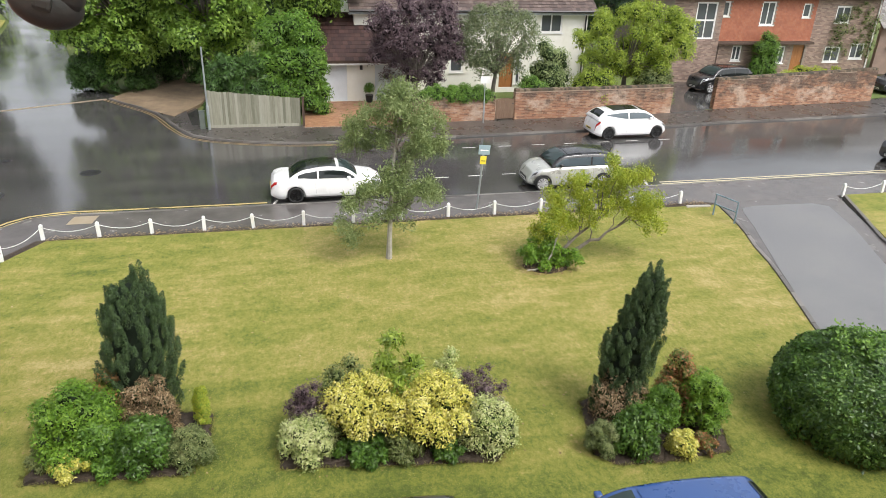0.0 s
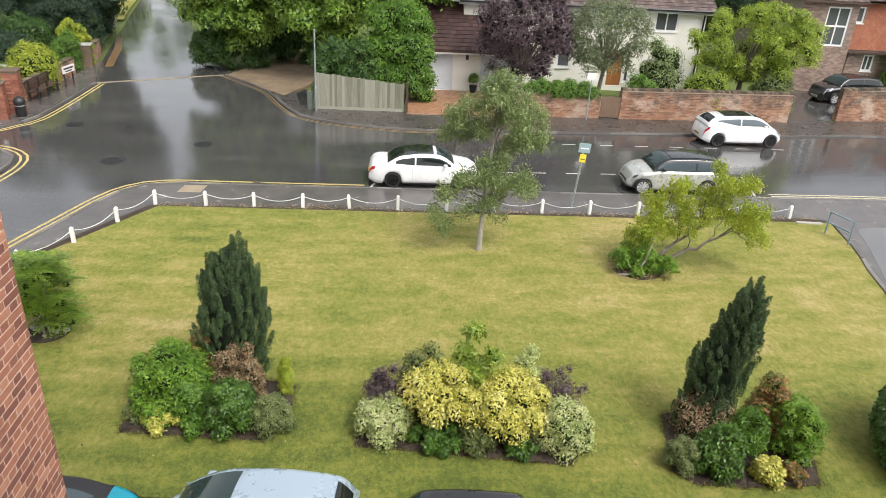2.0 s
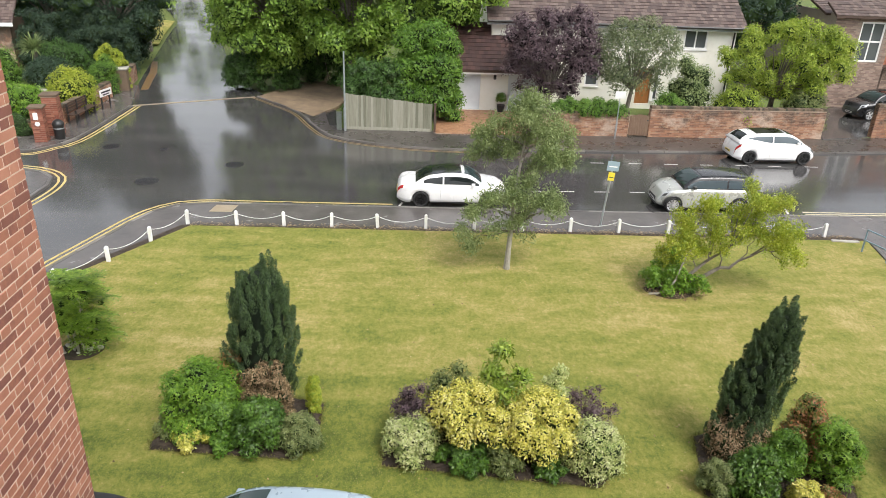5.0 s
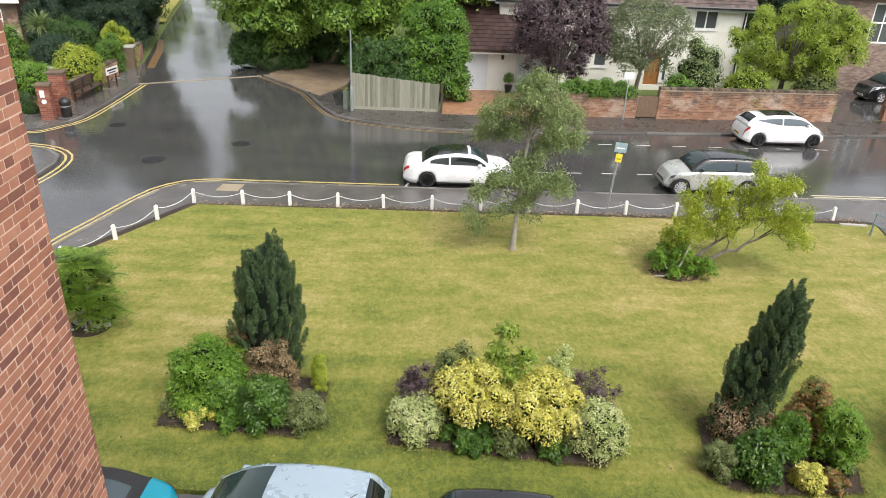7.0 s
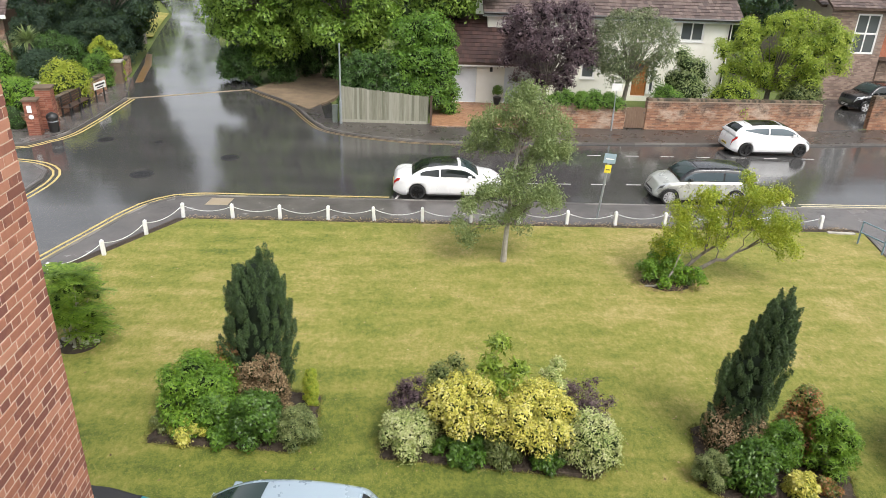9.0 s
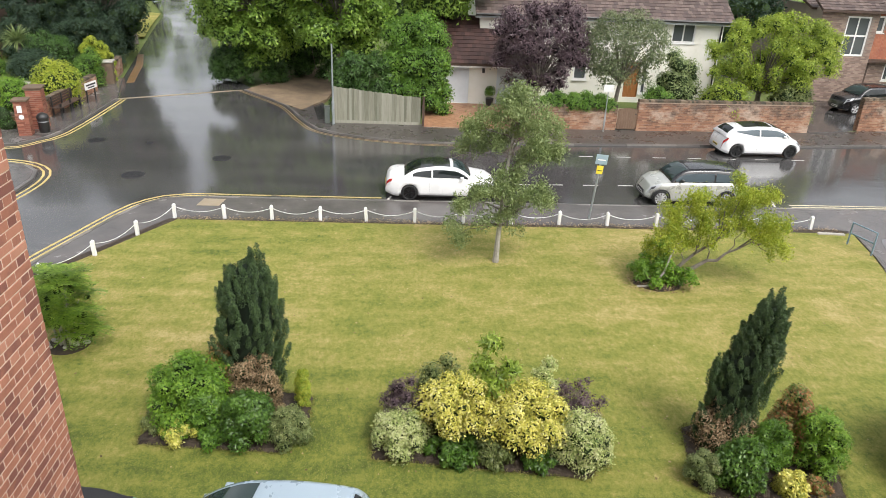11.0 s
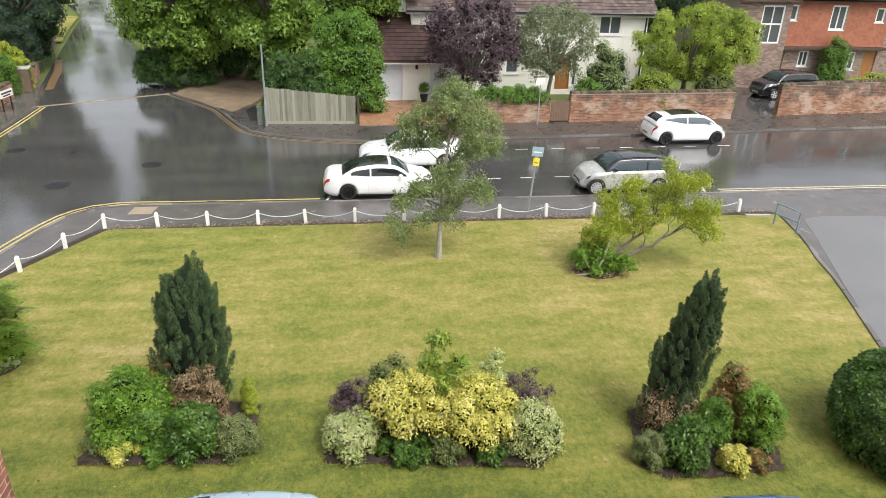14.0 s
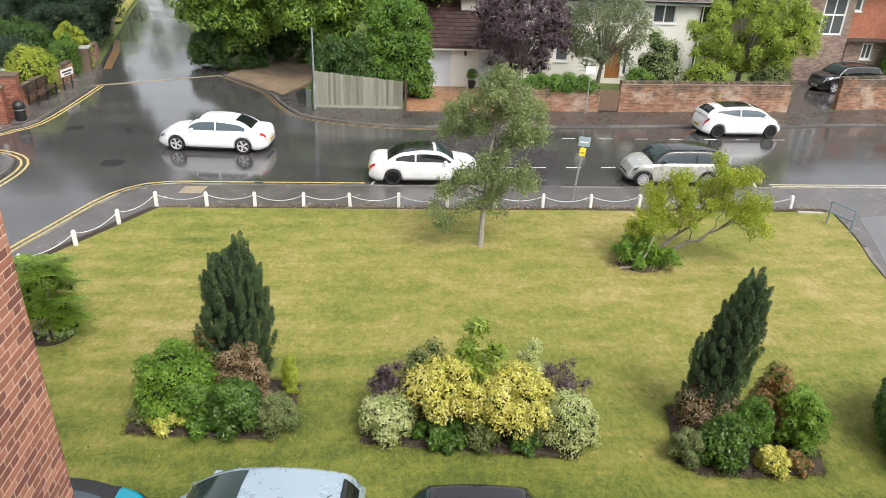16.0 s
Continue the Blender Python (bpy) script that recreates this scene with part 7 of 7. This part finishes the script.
# ---- trees on the lawn ----
def spray_leaves(C, R, n, leaf, aspect, hang, flat=0.75):
    """Leaves in small drooping tufts filling the clumps C, with the size R of each."""
    C, R = np.asarray(C, float), np.asarray(R, float)
    w = R ** 2.2 / np.sum(R ** 2.2)
    tufts = n // 9
    k = rng.choice(len(C), tufts, p=w)
    d = rng.normal(0, 1, (tufts, 3))
    d /= np.linalg.norm(d, axis=1, keepdims=True)
    Q = C[k] + d * (R[k] * rng.random(tufts) ** 0.45)[:, None] * [1, 1, flat]
    P = np.repeat(Q, 9, axis=0) + rng.normal(0, 1, (tufts * 9, 3)) * [leaf * 0.7, leaf * 0.7, leaf * (0.5 + hang)]
    N = rng.normal(0, 1, (len(P), 3)) * [1, 1, 0.5] + [0, -0.2, 0.55]
    return leaves(P, N, leaf, aspect, jitter=0.5)


def limb_to(ob, start, end, r, bend, bark):
    a, b = Vector(start), Vector(end)
    pts = [a.lerp(b, u) + Vector((rng.normal(0, bend), rng.normal(0, bend), rng.normal(0, bend) + bend * 3 * u * (1 - u))) if 0 < u < 1 else a.lerp(b, u) for u in (0, 0.25, 0.5, 0.75, 1)]
    bm = bmesh.new()
    tube(bm, pts, [r, r * 0.85, r * 0.65, r * 0.45, r * 0.18], 6)
    part("limb", bm, bark, ob)


def lawn_tree():
    ob = thing("lawn_tree", "young grey-green tree with a slim pale trunk and loose hanging leaves", "tree", (2.33, -2.95, 0))
    bm = bmesh.new()
    tube(bm, [(0, 0, -0.1), (0.02, 0, 0.7), (0.06, 0.02, 1.6), (0.1, 0, 2.6), (0.2, 0, 3.6), (0.3, 0, 4.6)], [0.1, 0.075, 0.065, 0.05, 0.035, 0.012], 9)
    part("trunk", bm, PALE_BARK, ob)
    # tiers of the crown: sideways, height, half-width, how full
    tiers = [(0.3, 4.85, 0.62, 1.0), (0.05, 4.5, 0.6, 1.0), (-0.7, 4.15, 0.52, 0.9), (0.75, 4.35, 0.55, 1.0), (1.15, 3.95, 0.55, 0.9), (0.2, 3.75, 0.8, 1.0), (-0.45, 3.6, 0.62, 1.0), (0.85, 3.4, 0.6, 1.0),
             (1.45, 3.3, 0.38, 0.8), (-0.95, 3.35, 0.4, 0.7), (0.2, 2.95, 0.6, 0.8), (0.35, 2.4, 0.66, 0.9), (-0.35, 2.25, 0.5, 0.8), (-1.0, 2.1, 0.52, 0.75), (0.95, 2.25, 0.45, 0.75), (0.0, 1.65, 0.48, 0.7), (0.6, 1.5, 0.42, 0.6),
             (-0.6, 1.45, 0.42, 0.55), (-1.25, 1.25, 0.4, 0.5), (-1.1, 0.85, 0.26, 0.35), (0.55, 0.95, 0.25, 0.35), (1.2, 1.85, 0.28, 0.4)]
    C, R = [], []
    for dx, z, r, full in tiers:
        dy = rng.uniform(-0.5, 0.5)
        foot = max(1.2, min(4.0, z - 0.5))
        limb_to(ob, (0.06 + 0.06 * foot, 0, foot), (dx, dy, z), 0.022, 0.05, BARK)
        for _ in range(int(9 * full)):
            q = rng.normal(0, 1, 3)
            q *= r * 0.75 / (np.linalg.norm(q) + 0.2)
            C.append((dx + q[0], dy + q[1] * 1.1, z + q[2] * 0.65))
            R.append(rng.uniform(0.17, 0.3) * (0.6 + 0.4 * full))
    V, F = spray_leaves(C, R, 24000, 0.1, 0.32, 0.6)
    V[:, 2] = np.maximum(V[:, 2], 0.3)
    piece("crown", fast_mesh("crown", V, F, L_BIRCH), ob)


lawn_tree()


def lime_shrub_tree():
    ob = thing("lime_shrub_tree", "sprawling lime-green shrub tree with bent bare limbs", "tree", (6.85, -4.15, 0))
    bm = bmesh.new()
    tube(bm, [(0.0, 0, -0.05), (0.4, 0.02, 0.25), (0.8, 0, 0.45), (1.25, 0.05, 0.72), (1.5, 0, 0.74), (1.75, 0.05, 0.95), (2.05, 0, 1.12), (2.4, 0.05, 1.3)], [0.075, 0.07, 0.06, 0.05, 0.045, 0.035, 0.028, 0.015], 8)
    part("limb", bm, BARK, ob, "long bare limb reaching sideways")
    bm = bmesh.new()
    tube(bm, [(-0.72, -0.25, 0.03), (-0.5, -0.3, 0.06), (-0.24, -0.28, 0.14), (-0.02, -0.25, 0.5), (0.08, -0.2, 0.9), (0.2, -0.15, 1.25), (0.4, -0.1, 1.4)], [0.03, 0.032, 0.032, 0.028, 0.024, 0.018, 0.01], 8)
    part("limb", bm, PALE_BARK, ob, "pale stem arching up from the ground")
    bm = bmesh.new()
    tube(bm, [(0.1, 0, -0.05), (0.5, 0.1, 0.5), (0.9, 0.12, 0.9), (1.35, 0.1, 1.25), (1.9, 0.1, 1.75)], [0.06, 0.05, 0.04, 0.03, 0.016], 8)
    part("limb", bm, BARK, ob)
    # leafy heads: sideways, height, size, where their branch springs from
    heads = [(0.5, 2.55, 0.3, (0.2, 1.25)), (0.85, 2.6, 0.24, (0.9, 0.9)), (0.2, 2.05, 0.42, (0.2, 1.25)), (-0.05, 1.5, 0.4, (0.1, 0.9)), (0.9, 2.15, 0.36, (0.9, 0.9)), (1.15, 1.55, 0.42, (1.25, 0.72)), (0.62, 1.25, 0.34, (0.5, 0.5)),
             (1.6, 3.15, 0.2, (1.35, 1.25)), (1.75, 2.85, 0.2, (1.35, 1.25)), (1.95, 2.6, 0.22, (1.9, 1.75)), (1.65, 1.9, 0.38, (1.35, 1.25)), (2.2, 2.4, 0.42, (1.9, 1.75)), (2.55, 2.65, 0.32, (1.9, 1.75)), (2.8, 2.1, 0.38, (2.05, 1.12)),
             (2.5, 1.6, 0.34, (2.05, 1.12)), (2.92, 1.5, 0.34, (2.4, 1.3)), (3.25, 1.2, 0.24, (2.4, 1.3)), (3.0, 0.95, 0.15, (2.4, 1.3)), (2.2, 1.75, 0.3, (1.75, 0.95)), (1.45, 2.35, 0.25, (1.35, 1.25)), (-0.3, 1.05, 0.3, (0.0, 0.3))]
    C, R = [], []
    for dx, z, r, (bx, bz) in heads:
        dy = rng.uniform(-0.3, 0.35)
        limb_to(ob, (bx, 0.05, bz), (dx, dy, z), 0.018, 0.04, BARK)
        for _ in range(9):
            q = rng.normal(0, 1, 3)
            q *= r * 0.8 / (np.linalg.norm(q) + 0.2)
            C.append((dx + q[0], dy + q[1] * 1.3, z + q[2] * 0.8))
            R.append(r * rng.uniform(0.4, 0.75))
    V, F = spray_leaves(C, R, 25000, 0.066, 0.46, 0.7)
    piece("foliage", fast_mesh("foliage", V, F, L_LIME), ob)
    Cb = [(rng.uniform(-0.72, 0.15), rng.normal(0, 0.2), rng.uniform(0.1, 0.75)) for _ in range(22)] + [(rng.normal(0.45, 0.16), rng.normal(0, 0.2), rng.uniform(0.1, 0.4)) for _ in range(10)] + [(rng.normal(0.0, 0.15), rng.normal(0, 0.2), rng.uniform(0.7, 1.5)) for _ in range(10)]
    Rb = [rng.uniform(0.13, 0.22) for _ in Cb]
    P, N = clump_points(Cb, Rb, 7500, 0.7, 0.4)
    V, F = leaves(P, N, 0.085, 0.5, jitter=1.0)
    V[:, 2] = np.maximum(V[:, 2], 0.03)
    piece("low_foliage", fast_mesh("low_foliage", V, F, L_FERN), ob, None, "fresh green shoots round the foot")
    bd = thing("tree_pit", "bare soil patch with prunings under the lime shrub", "soil patch", (6.8, -4.25, 0.012))
    bm = bmesh.new()
    ring = []
    for k in range(32):
        a = k * math.tau / 32
        q = 1 + 0.12 * math.sin(3 * a) + rng.uniform(-0.06, 0.06)
        ring.append(bm.verts.new((math.cos(a) * 0.72 * q, math.sin(a) * 0.4 * q, 0.012)))
    hub = bm.verts.new((0, 0, 0.04))
    for k in range(32):
        bm.faces.new((ring[k], ring[(k + 1) % 32], hub))
    part("soil", bm, SOIL, bd)
    a = rng.uniform(0, 6.283, 700)
    q = np.sqrt(rng.random(700))
    V, F = leaves(np.column_stack([np.cos(a) * q * 1.0, np.sin(a) * q * 0.6, np.full(700, 0.05)]), np.tile([0.0, 0.0, 1.0], (700, 1)), 0.06, 0.4, jitter=0.8)
    V[:, 2] = np.maximum(V[:, 2], 0.015)
    piece("fallen_leaves", fast_mesh("fallen_leaves", V, F, L_BROWN), bd)


lime_shrub_tree()

# ---- trees and shrubs across the road ----
tree("broadleaf_tree", "large spreading broadleaf tree over the dirt track", -8.6, 22.3, 3.5, 0.28, (-0.3, -1.8, 6.0, 4.2, 3.2, 5.2), L_TREE, 0.2, 80000, 0.8, 170, core_scale=0.5)
tree("broadleaf_tree", "large broadleaf tree with layered sunlit foliage", -4.0, 19.6, 3.5, 0.25, (0.3, -1.2, 5.8, 3.4, 2.8, 4.2), L_TREE, 0.2, 56000, 0.75, 130, core_scale=0.5)
tree("broadleaf_tree", "tall dark tree behind the garage", 1.6, 20.0, 4, 0.25, (0, -1.6, 6.6, 3.0, 2.4, 2.9), L_TREE, 0.2, 28000, 0.9, 60, core_scale=0.55)
# crown above the view, added to block sky reflected in the wet road
tree("broadleaf_tree", "high broadleaf crown added out of view to narrow the sky reflection on the road", -9.4, 28.0, 5.5, 0.25, (-0.3, 0, 9.2, 4.0, 3.0, 3.6), L_TREE, 0.24, 22000, 0.95, 60, core_scale=0.55)
shrub("dense_evergreen", "tall dense green evergreen over the board fence", 0.15, 14.6, 3.9, 4.9, L_MID, 0.15, 20000, 60, size=0.6, dep=3.0, category="tree", power=0.9)
shrub("hedge_shrub", "dark leggy hedge behind the board fence", -2.3, 13.9, 3.8, 3.3, L_IVY, 0.12, 11000, 50, size=0.4, dep=1.6, category="hedge")
shrub("undergrowth", "dark undergrowth at the edge of the side road", -9.6, 21.2, 4.6, 2.4, L_IVY, 0.14, 12000, 50, size=0.5, dep=2.6, category="bush")
shrub("undergrowth", "dark hedge closing the far side of the dirt track", -5.7, 22.9, 4.4, 3.2, L_IVY, 0.14, 9000, 40, size=0.5, dep=1.6, category="hedge")
shrub("undergrowth", "deep shaded hedge at the end of the dirt track", -6.0, 25.5, 6.0, 4.0, L_IVY, 0.16, 12000, 50, size=0.7, dep=2.0, category="hedge")
tree("purple_plum", "purple-leaved plum tree in front of the white house", 6.4, 14.6, 1.6, 0.14, (0.0, 0, 3.6, 2.75, 1.9, 2.6), L_PURPLE, 0.12, 30000, 0.45, 130, core_scale=0.4, core_mat=L_CORE_PURPLE)
tree("silver_tree", "grey-green willow-leaved tree by the front door", 10.5, 14.6, 2.0, 0.12, (0.1, 0, 3.5, 2.6, 1.7, 2.1), L_SILVER, 0.11, 26000, 0.45, 110, lean=(0.2, 0))
shrub("garden_shrub", "light green shrub beside the white house", 13.9, 15.2, 2.4, 3.6, L_BIRCH, 0.12, 6000, 26, category="shrub", fill=0.7)
shrub("garden_shrub", "green shrub behind the brick garden wall", 12.6, 13.9, 2.0, 1.9, L_MID, 0.11, 4500, 20, fill=0.6)
tree("lime_tree", "broad yellow-green tree over the brick garden wall", 18.4, 15.2, 1.6, 0.16, (0.2, -0.2, 3.3, 4.0, 1.9, 2.4), L_LIMETREE, 0.11, 56000, 0.5, 110, fill=0.8, core_scale=0.4)
shrub("garden_shrub", "grey-green shrub under the yellow-green tree", 19.6, 14.0, 2.4, 2.3, L_OLIVE, 0.12, 5000, 22)
shrub("garden_shrub", "yellow-green shrub over the brick garden wall", 16.0, 13.9, 2.6, 2.4, L_LIMETREE, 0.12, 6000, 24)
shrub("ivy_hedge", "trimmed ivy hedge spilling over the low wall", 8.0, 12.45, 4.0, 0.85, L_MID, 0.09, 9000, 50, size=0.3, dep=0.95, z=0.92, category="hedge", stems=0)
shrub("rose_climber", "green climber on the house front", 31.2, 20.7, 2.2, 2.9, L_MID, 0.13, 5000, 24, dep=1.0, category="climber")
shrub("wall_creeper", "thin brownish creeper over the brick wing", 38.3, 21.35, 4.2, 3.6, L_OLIVE, 0.12, 2400, 46, size=0.34, dep=0.3, z=1.3, category="climber", fill=0.9, stems=0, shrink=0.2)
shrub("border_flowers", "mixed yellow-flowered border behind the forecourt wall", 31.5, 16.3, 6.5, 1.7, L_LIME, 0.12, 6000, 40, size=0.35, dep=1.4, category="flower border")
tree("far_tree", "dark tree between the two houses", 20.8, 24, 3, 0.2, (0, 0, 5, 2.6, 2.2, 3.0), L_CONIFER, 0.2, 12000, 0.8, 40, core_scale=0.6)
pot = thing("potted_ball", "clipped round bush in a pot by the garage", "potted plant", (4.25, 16.6, 0.03))
bm = bmesh.new()
bmesh.ops.create_cone(bm, cap_ends=True, segments=16, radius1=0.16, radius2=0.22, depth=0.4, matrix=Matrix.Translation((0, 0, 0.2)))
part("pot", bm, DARK_METAL, pot)
C, R = [(0, 0, 0.75)], [0.3]
P, N = clump_points(C, R, 900, 0.2)
V, F = leaves(P, N, 0.06)
piece("foliage", fast_mesh("foliage", V, F, L_MID), pot)
core("foliage_filler", C, R, L_MID, pot, 0.8)

# ---- gardens by the side road ----
tree("dark_conifer", "dark feathery conifer at the side road", -19.5, 26.3, 3, 0.25, (0.4, 0, 5.4, 3.5, 2.6, 5.2), L_CONIFER, 0.17, 44000, 0.8, 100, core_scale=0.6)
tree("dark_conifer", "dark spreading conifer beside the side road", -25.0, 29, 3, 0.25, (0, 0, 6.0, 4.2, 2.6, 6.0), L_CONIFER, 0.2, 26000, 0.9, 60, core_scale=0.6)
# unseen high crown, added to narrow the bright streak on the side road
tree("dark_conifer", "high dark conifer crown added out of view to narrow the bright streak on the road", -20.4, 33.5, 5.0, 0.28, (0.0, 0, 9.6, 3.6, 2.8, 4.2), L_CONIFER, 0.22, 18000, 0.85, 60, core_scale=0.6)
shrub("golden_garden_shrub", "bright yellow-green rounded garden shrub", -17.6, 14.6, 2.3, 2.1, L_LIME, 0.11, 7000, 26)
shrub("garden_shrub", "bright lime shrub by the side road wall", -18.0, 20.6, 1.6, 2.4, L_LIME, 0.11, 5000, 20)
shrub("garden_shrub", "blue-green rounded shrub by the side road wall", -17.6, 18.6, 1.6, 2.0, L_MID, 0.08, 6000, 20)
shrub("garden_shrub", "yellow-green shrub by the flint pillar", -17.0, 19.9, 0.8, 1.9, L_LIME, 0.1, 2500, 12)
shrub("garden_shrub", "spreading green shrub behind the brick pillars", -19.4, 13.0, 3.0, 1.7, L_FERN, 0.1, 7000, 30, dep=2.4)
shrub("clipped_hedge", "low clipped dark hedge beside the brick pillar", -18.7, 9.9, 2.6, 0.95, L_IVY, 0.07, 7000, 40, size=0.35, dep=1.0, category="hedge", fill=0.2, shrink=0.85)
shrub("garden_shrub", "dark green shrub in the cottage garden", -24.5, 20.5, 3.0, 2.0, L_MID, 0.12, 5000, 22)
shrub("garden_shrub", "dark shrub along the cottage garden", -21.2, 22.2, 3.0, 2.2, L_IVY, 0.12, 6000, 24)


for x_, y_, w_, h_ in ((-19.7, 24.6, 4.0, 3.6), (-23.4, 25.6, 5.0, 3.8), (-20.6, 30.0, 3.6, 5.0), (-22.6, 35.5, 4.2, 6.0), (-21.4, 20.4, 2.6, 1.5)):
    shrub("dark_evergreen", "dense dark evergreen along the side road", x_, y_, w_, h_, L_CONIFER, 0.13, 9000, 44, size=0.5, dep=2.6, category="bush")


def palm():
    ob = thing("palm", "spiky grey-green cordyline palm in the cottage garden", "palm", (-23.0, 22.3, 0))
    bm = bmesh.new()
    tube(bm, [(0, 0, -0.1), (0.05, 0, 0.8), (0, 0, 1.7)], [0.16, 0.13, 0.12], 8)
    part("trunk", bm, BARK, ob)
    n = 260
    d = rng.normal(0, 1, (n, 3))
    d[:, 2] = np.abs(d[:, 2]) * 0.9 - 0.25
    d /= np.linalg.norm(d, axis=1, keepdims=True)
    V, F = [], []
    for k in range(n):
        o = len(V)
        v = Vector(d[k])
        side = v.cross(Vector((0, 0, 1))).normalized() * 0.03
        p0 = Vector((0, 0, 1.7))
        p1, p2 = p0 + v * 0.6 + Vector((0, 0, 0.05)), p0 + v * 1.15 - Vector((0, 0, 0.12))
        V += [p0 - side * 0.6, p0 + side * 0.6, p1 - side, p1 + side, p2]
        F += [(o, o + 1, o + 3, o + 2), (o + 2, o + 3, o + 4)]
    piece("fronds", mesh_of("fronds", V, F, L_BIRCH), ob)


palm()

# far woods closing the view, their added heights set to shape road reflections
for i, (x, y, w, h) in enumerate([(-34, 60, 16, 9), (-12, 64, 14, 13), (-26, 104, 40, 19), (6, 40, 16, 8), (24, 44, 18, 4.5), (44, 46, 20, 4.5), (-45, 40, 16, 8)]):
    o = shrub("far_wood", "distant belt of dark trees, mostly unseen, height set by road reflections", x, y, w, h, L_TREE, 0.5, 6000, 60, size=1.8, dep=6, category="trees")
    o["kind"] = "stuff"


# ---- grass blades over the lawn ----
def inside(P, poly):
    r = np.zeros(len(P), bool)
    for (xa, ya), (xb, yb) in zip(poly, poly[1:] + poly[:1]):
        c = ((ya > P[:, 1]) != (yb > P[:, 1])) & (P[:, 0] < (xb - xa) * (P[:, 1] - ya) / (yb - ya + 1e-12) + xa)
        r ^= c
    return r


def grass_blades():
    P = rng.uniform((-13, -13), (15, 0), (420000, 2))
    ok = inside(P, lawn_edge)
    for q in (BED1, BED2, BED3):
        ok &= ~inside(P, q)
    P = P[ok]
    n = len(P)
    a = rng.uniform(0, 6.283, n)
    lean = rng.uniform(0, 6.283, n)
    w, h = rng.uniform(0.005, 0.011, n), rng.uniform(0.006, 0.016, n)
    V = np.zeros((n, 3, 3))
    base = np.column_stack([P, np.full(n, 0.016)])
    d = np.column_stack([np.cos(a) * w, np.sin(a) * w, np.zeros(n)])
    V[:, 0], V[:, 1] = base - d, base + d
    V[:, 2] = base + np.column_stack([np.cos(lean) * h * 2.6, np.sin(lean) * h * 2.6, h])
    ob = new("grass", fast_mesh("grass", V.reshape(-1, 3), np.arange(n * 3).reshape(-1, 3), L_GRASS))
    tagged(ob, "short mown grass blades, green and straw coloured", "grass", "", "stuff")


grass_blades()

def litter():
    n = 2600
    x = rng.uniform(-7.6, 14.4, n)
    P = np.column_stack([x, rng.normal(-0.05, 0.12, n), np.full(n, 0.03)])
    Q = np.column_stack([rng.uniform(-9.5, 12.5, 500), rng.uniform(-12, -0.5, 500), np.full(500, 0.045)])
    ok = inside(Q[:, :2], lawn_edge)
    P = np.concatenate([P, Q[ok]])
    V, F = leaves(P, np.tile([0.0, 0.0, 1.0], (len(P), 1)), 0.055, 0.6, jitter=0.3)
    V[:, 2] = np.maximum(V[:, 2], 0.024)
    tagged(new("leaf_litter", fast_mesh("leaf_litter", V, F, L_BROWN)), "small fallen leaves along the lawn edge and over the grass", "leaf litter", "", "stuff")


litter()

# ---- dark end of a window stay close to the lens ----
stay = thing("window_stay", "dark rounded end of a window stay hanging close by", "window stay", (0, 0, 0))
bm = boxed(-0.023, 0.023, -0.008, 0.008, -0.008, 0.72, 0.007)
bmesh.ops.create_uvsphere(bm, u_segments=20, v_segments=12, radius=0.021, matrix=Matrix.Translation((0, 0, -0.008)) @ Matrix.Diagonal((1.1, 0.5, 0.8, 1)))
part("arm", bm, DARK_METAL, stay, smooth=True)
part("pin", boxed(-0.006, 0.006, -0.012, 0.012, -0.01, 0.0, 0.003), DARK_METAL, stay)


STAY = [(0.0, -0.645, -21.097, 9.014, 16), (0.5, -0.606, -21.074, 9.016, 14), (1.0, -0.575, -21.046, 9.014, 12), (1.5, -0.54, -21.04, 9.08, 8), (2.0, -0.53, -21.03, 9.25, 4), (4.0, -0.53, -21.03, 9.28, 0), (16.0, -0.53, -21.03, 9.28, 0)]


head = tagged(part("window_head", boxed(CORNER[0], 1.6, -21.35, -20.98, 9.62, 9.8, 0.01), WHITE_PAINT, None), "white painted window head above the opening", "window frame", "", "structure")


def motions():
    walk(stay, [(t, pose(x, y, z, 10, a, 0)) for t, x, y, z, a in STAY])
    heading = [(0.0, 128.2, 6.88, 180), (6.0, 71.2, 6.88, 180), (9.0, 44, 6.88, 180), (10.5, 30.4, 6.88, 180), (11.3, 23.3, 6.88, 180), (11.7, 19.6, 6.85, 180), (12.1, 15.7, 6.78, 180.5), (12.5, 12.35, 6.63, 181), (12.9, 9.3, 6.48, 181), (13.3, 6.6, 6.33, 181.5),
               (13.7, 4.15, 6.23, 181), (14.2, 1.45, 6.18, 180.5), (14.5, -0.05, 6.16, 180), (15.0, -2.45, 6.18, 179), (15.5, -4.8, 6.25, 177), (16.0, -7.1, 6.41, 174)]
    walk(bmw, [(t, pose(x, y, RZ, 0, 0, a)) for t, x, y, a in heading])
    for w in [o for o in bmw.children if o.name.startswith("wheel") and not o.name.startswith("wheel_arch")]:
        base = w.matrix_basis.translation.copy()
        rows, prev, ang = [], None, 0.0
        t = 0.0
        while t <= 16.001:
            for (ta, xa, *_), (tb, xb, *_) in zip(heading, heading[1:]):
                if ta <= t <= tb + 1e-6:
                    x = xa + (xb - xa) * (t - ta) / (tb - ta)
                    break
            if prev is not None:
                ang += math.degrees((prev - x) / 0.305)
            prev = x
            rows.append((t, pose(*base, 0, ang, 0)))
            t += 0.05
        walk(w, rows)


motions()
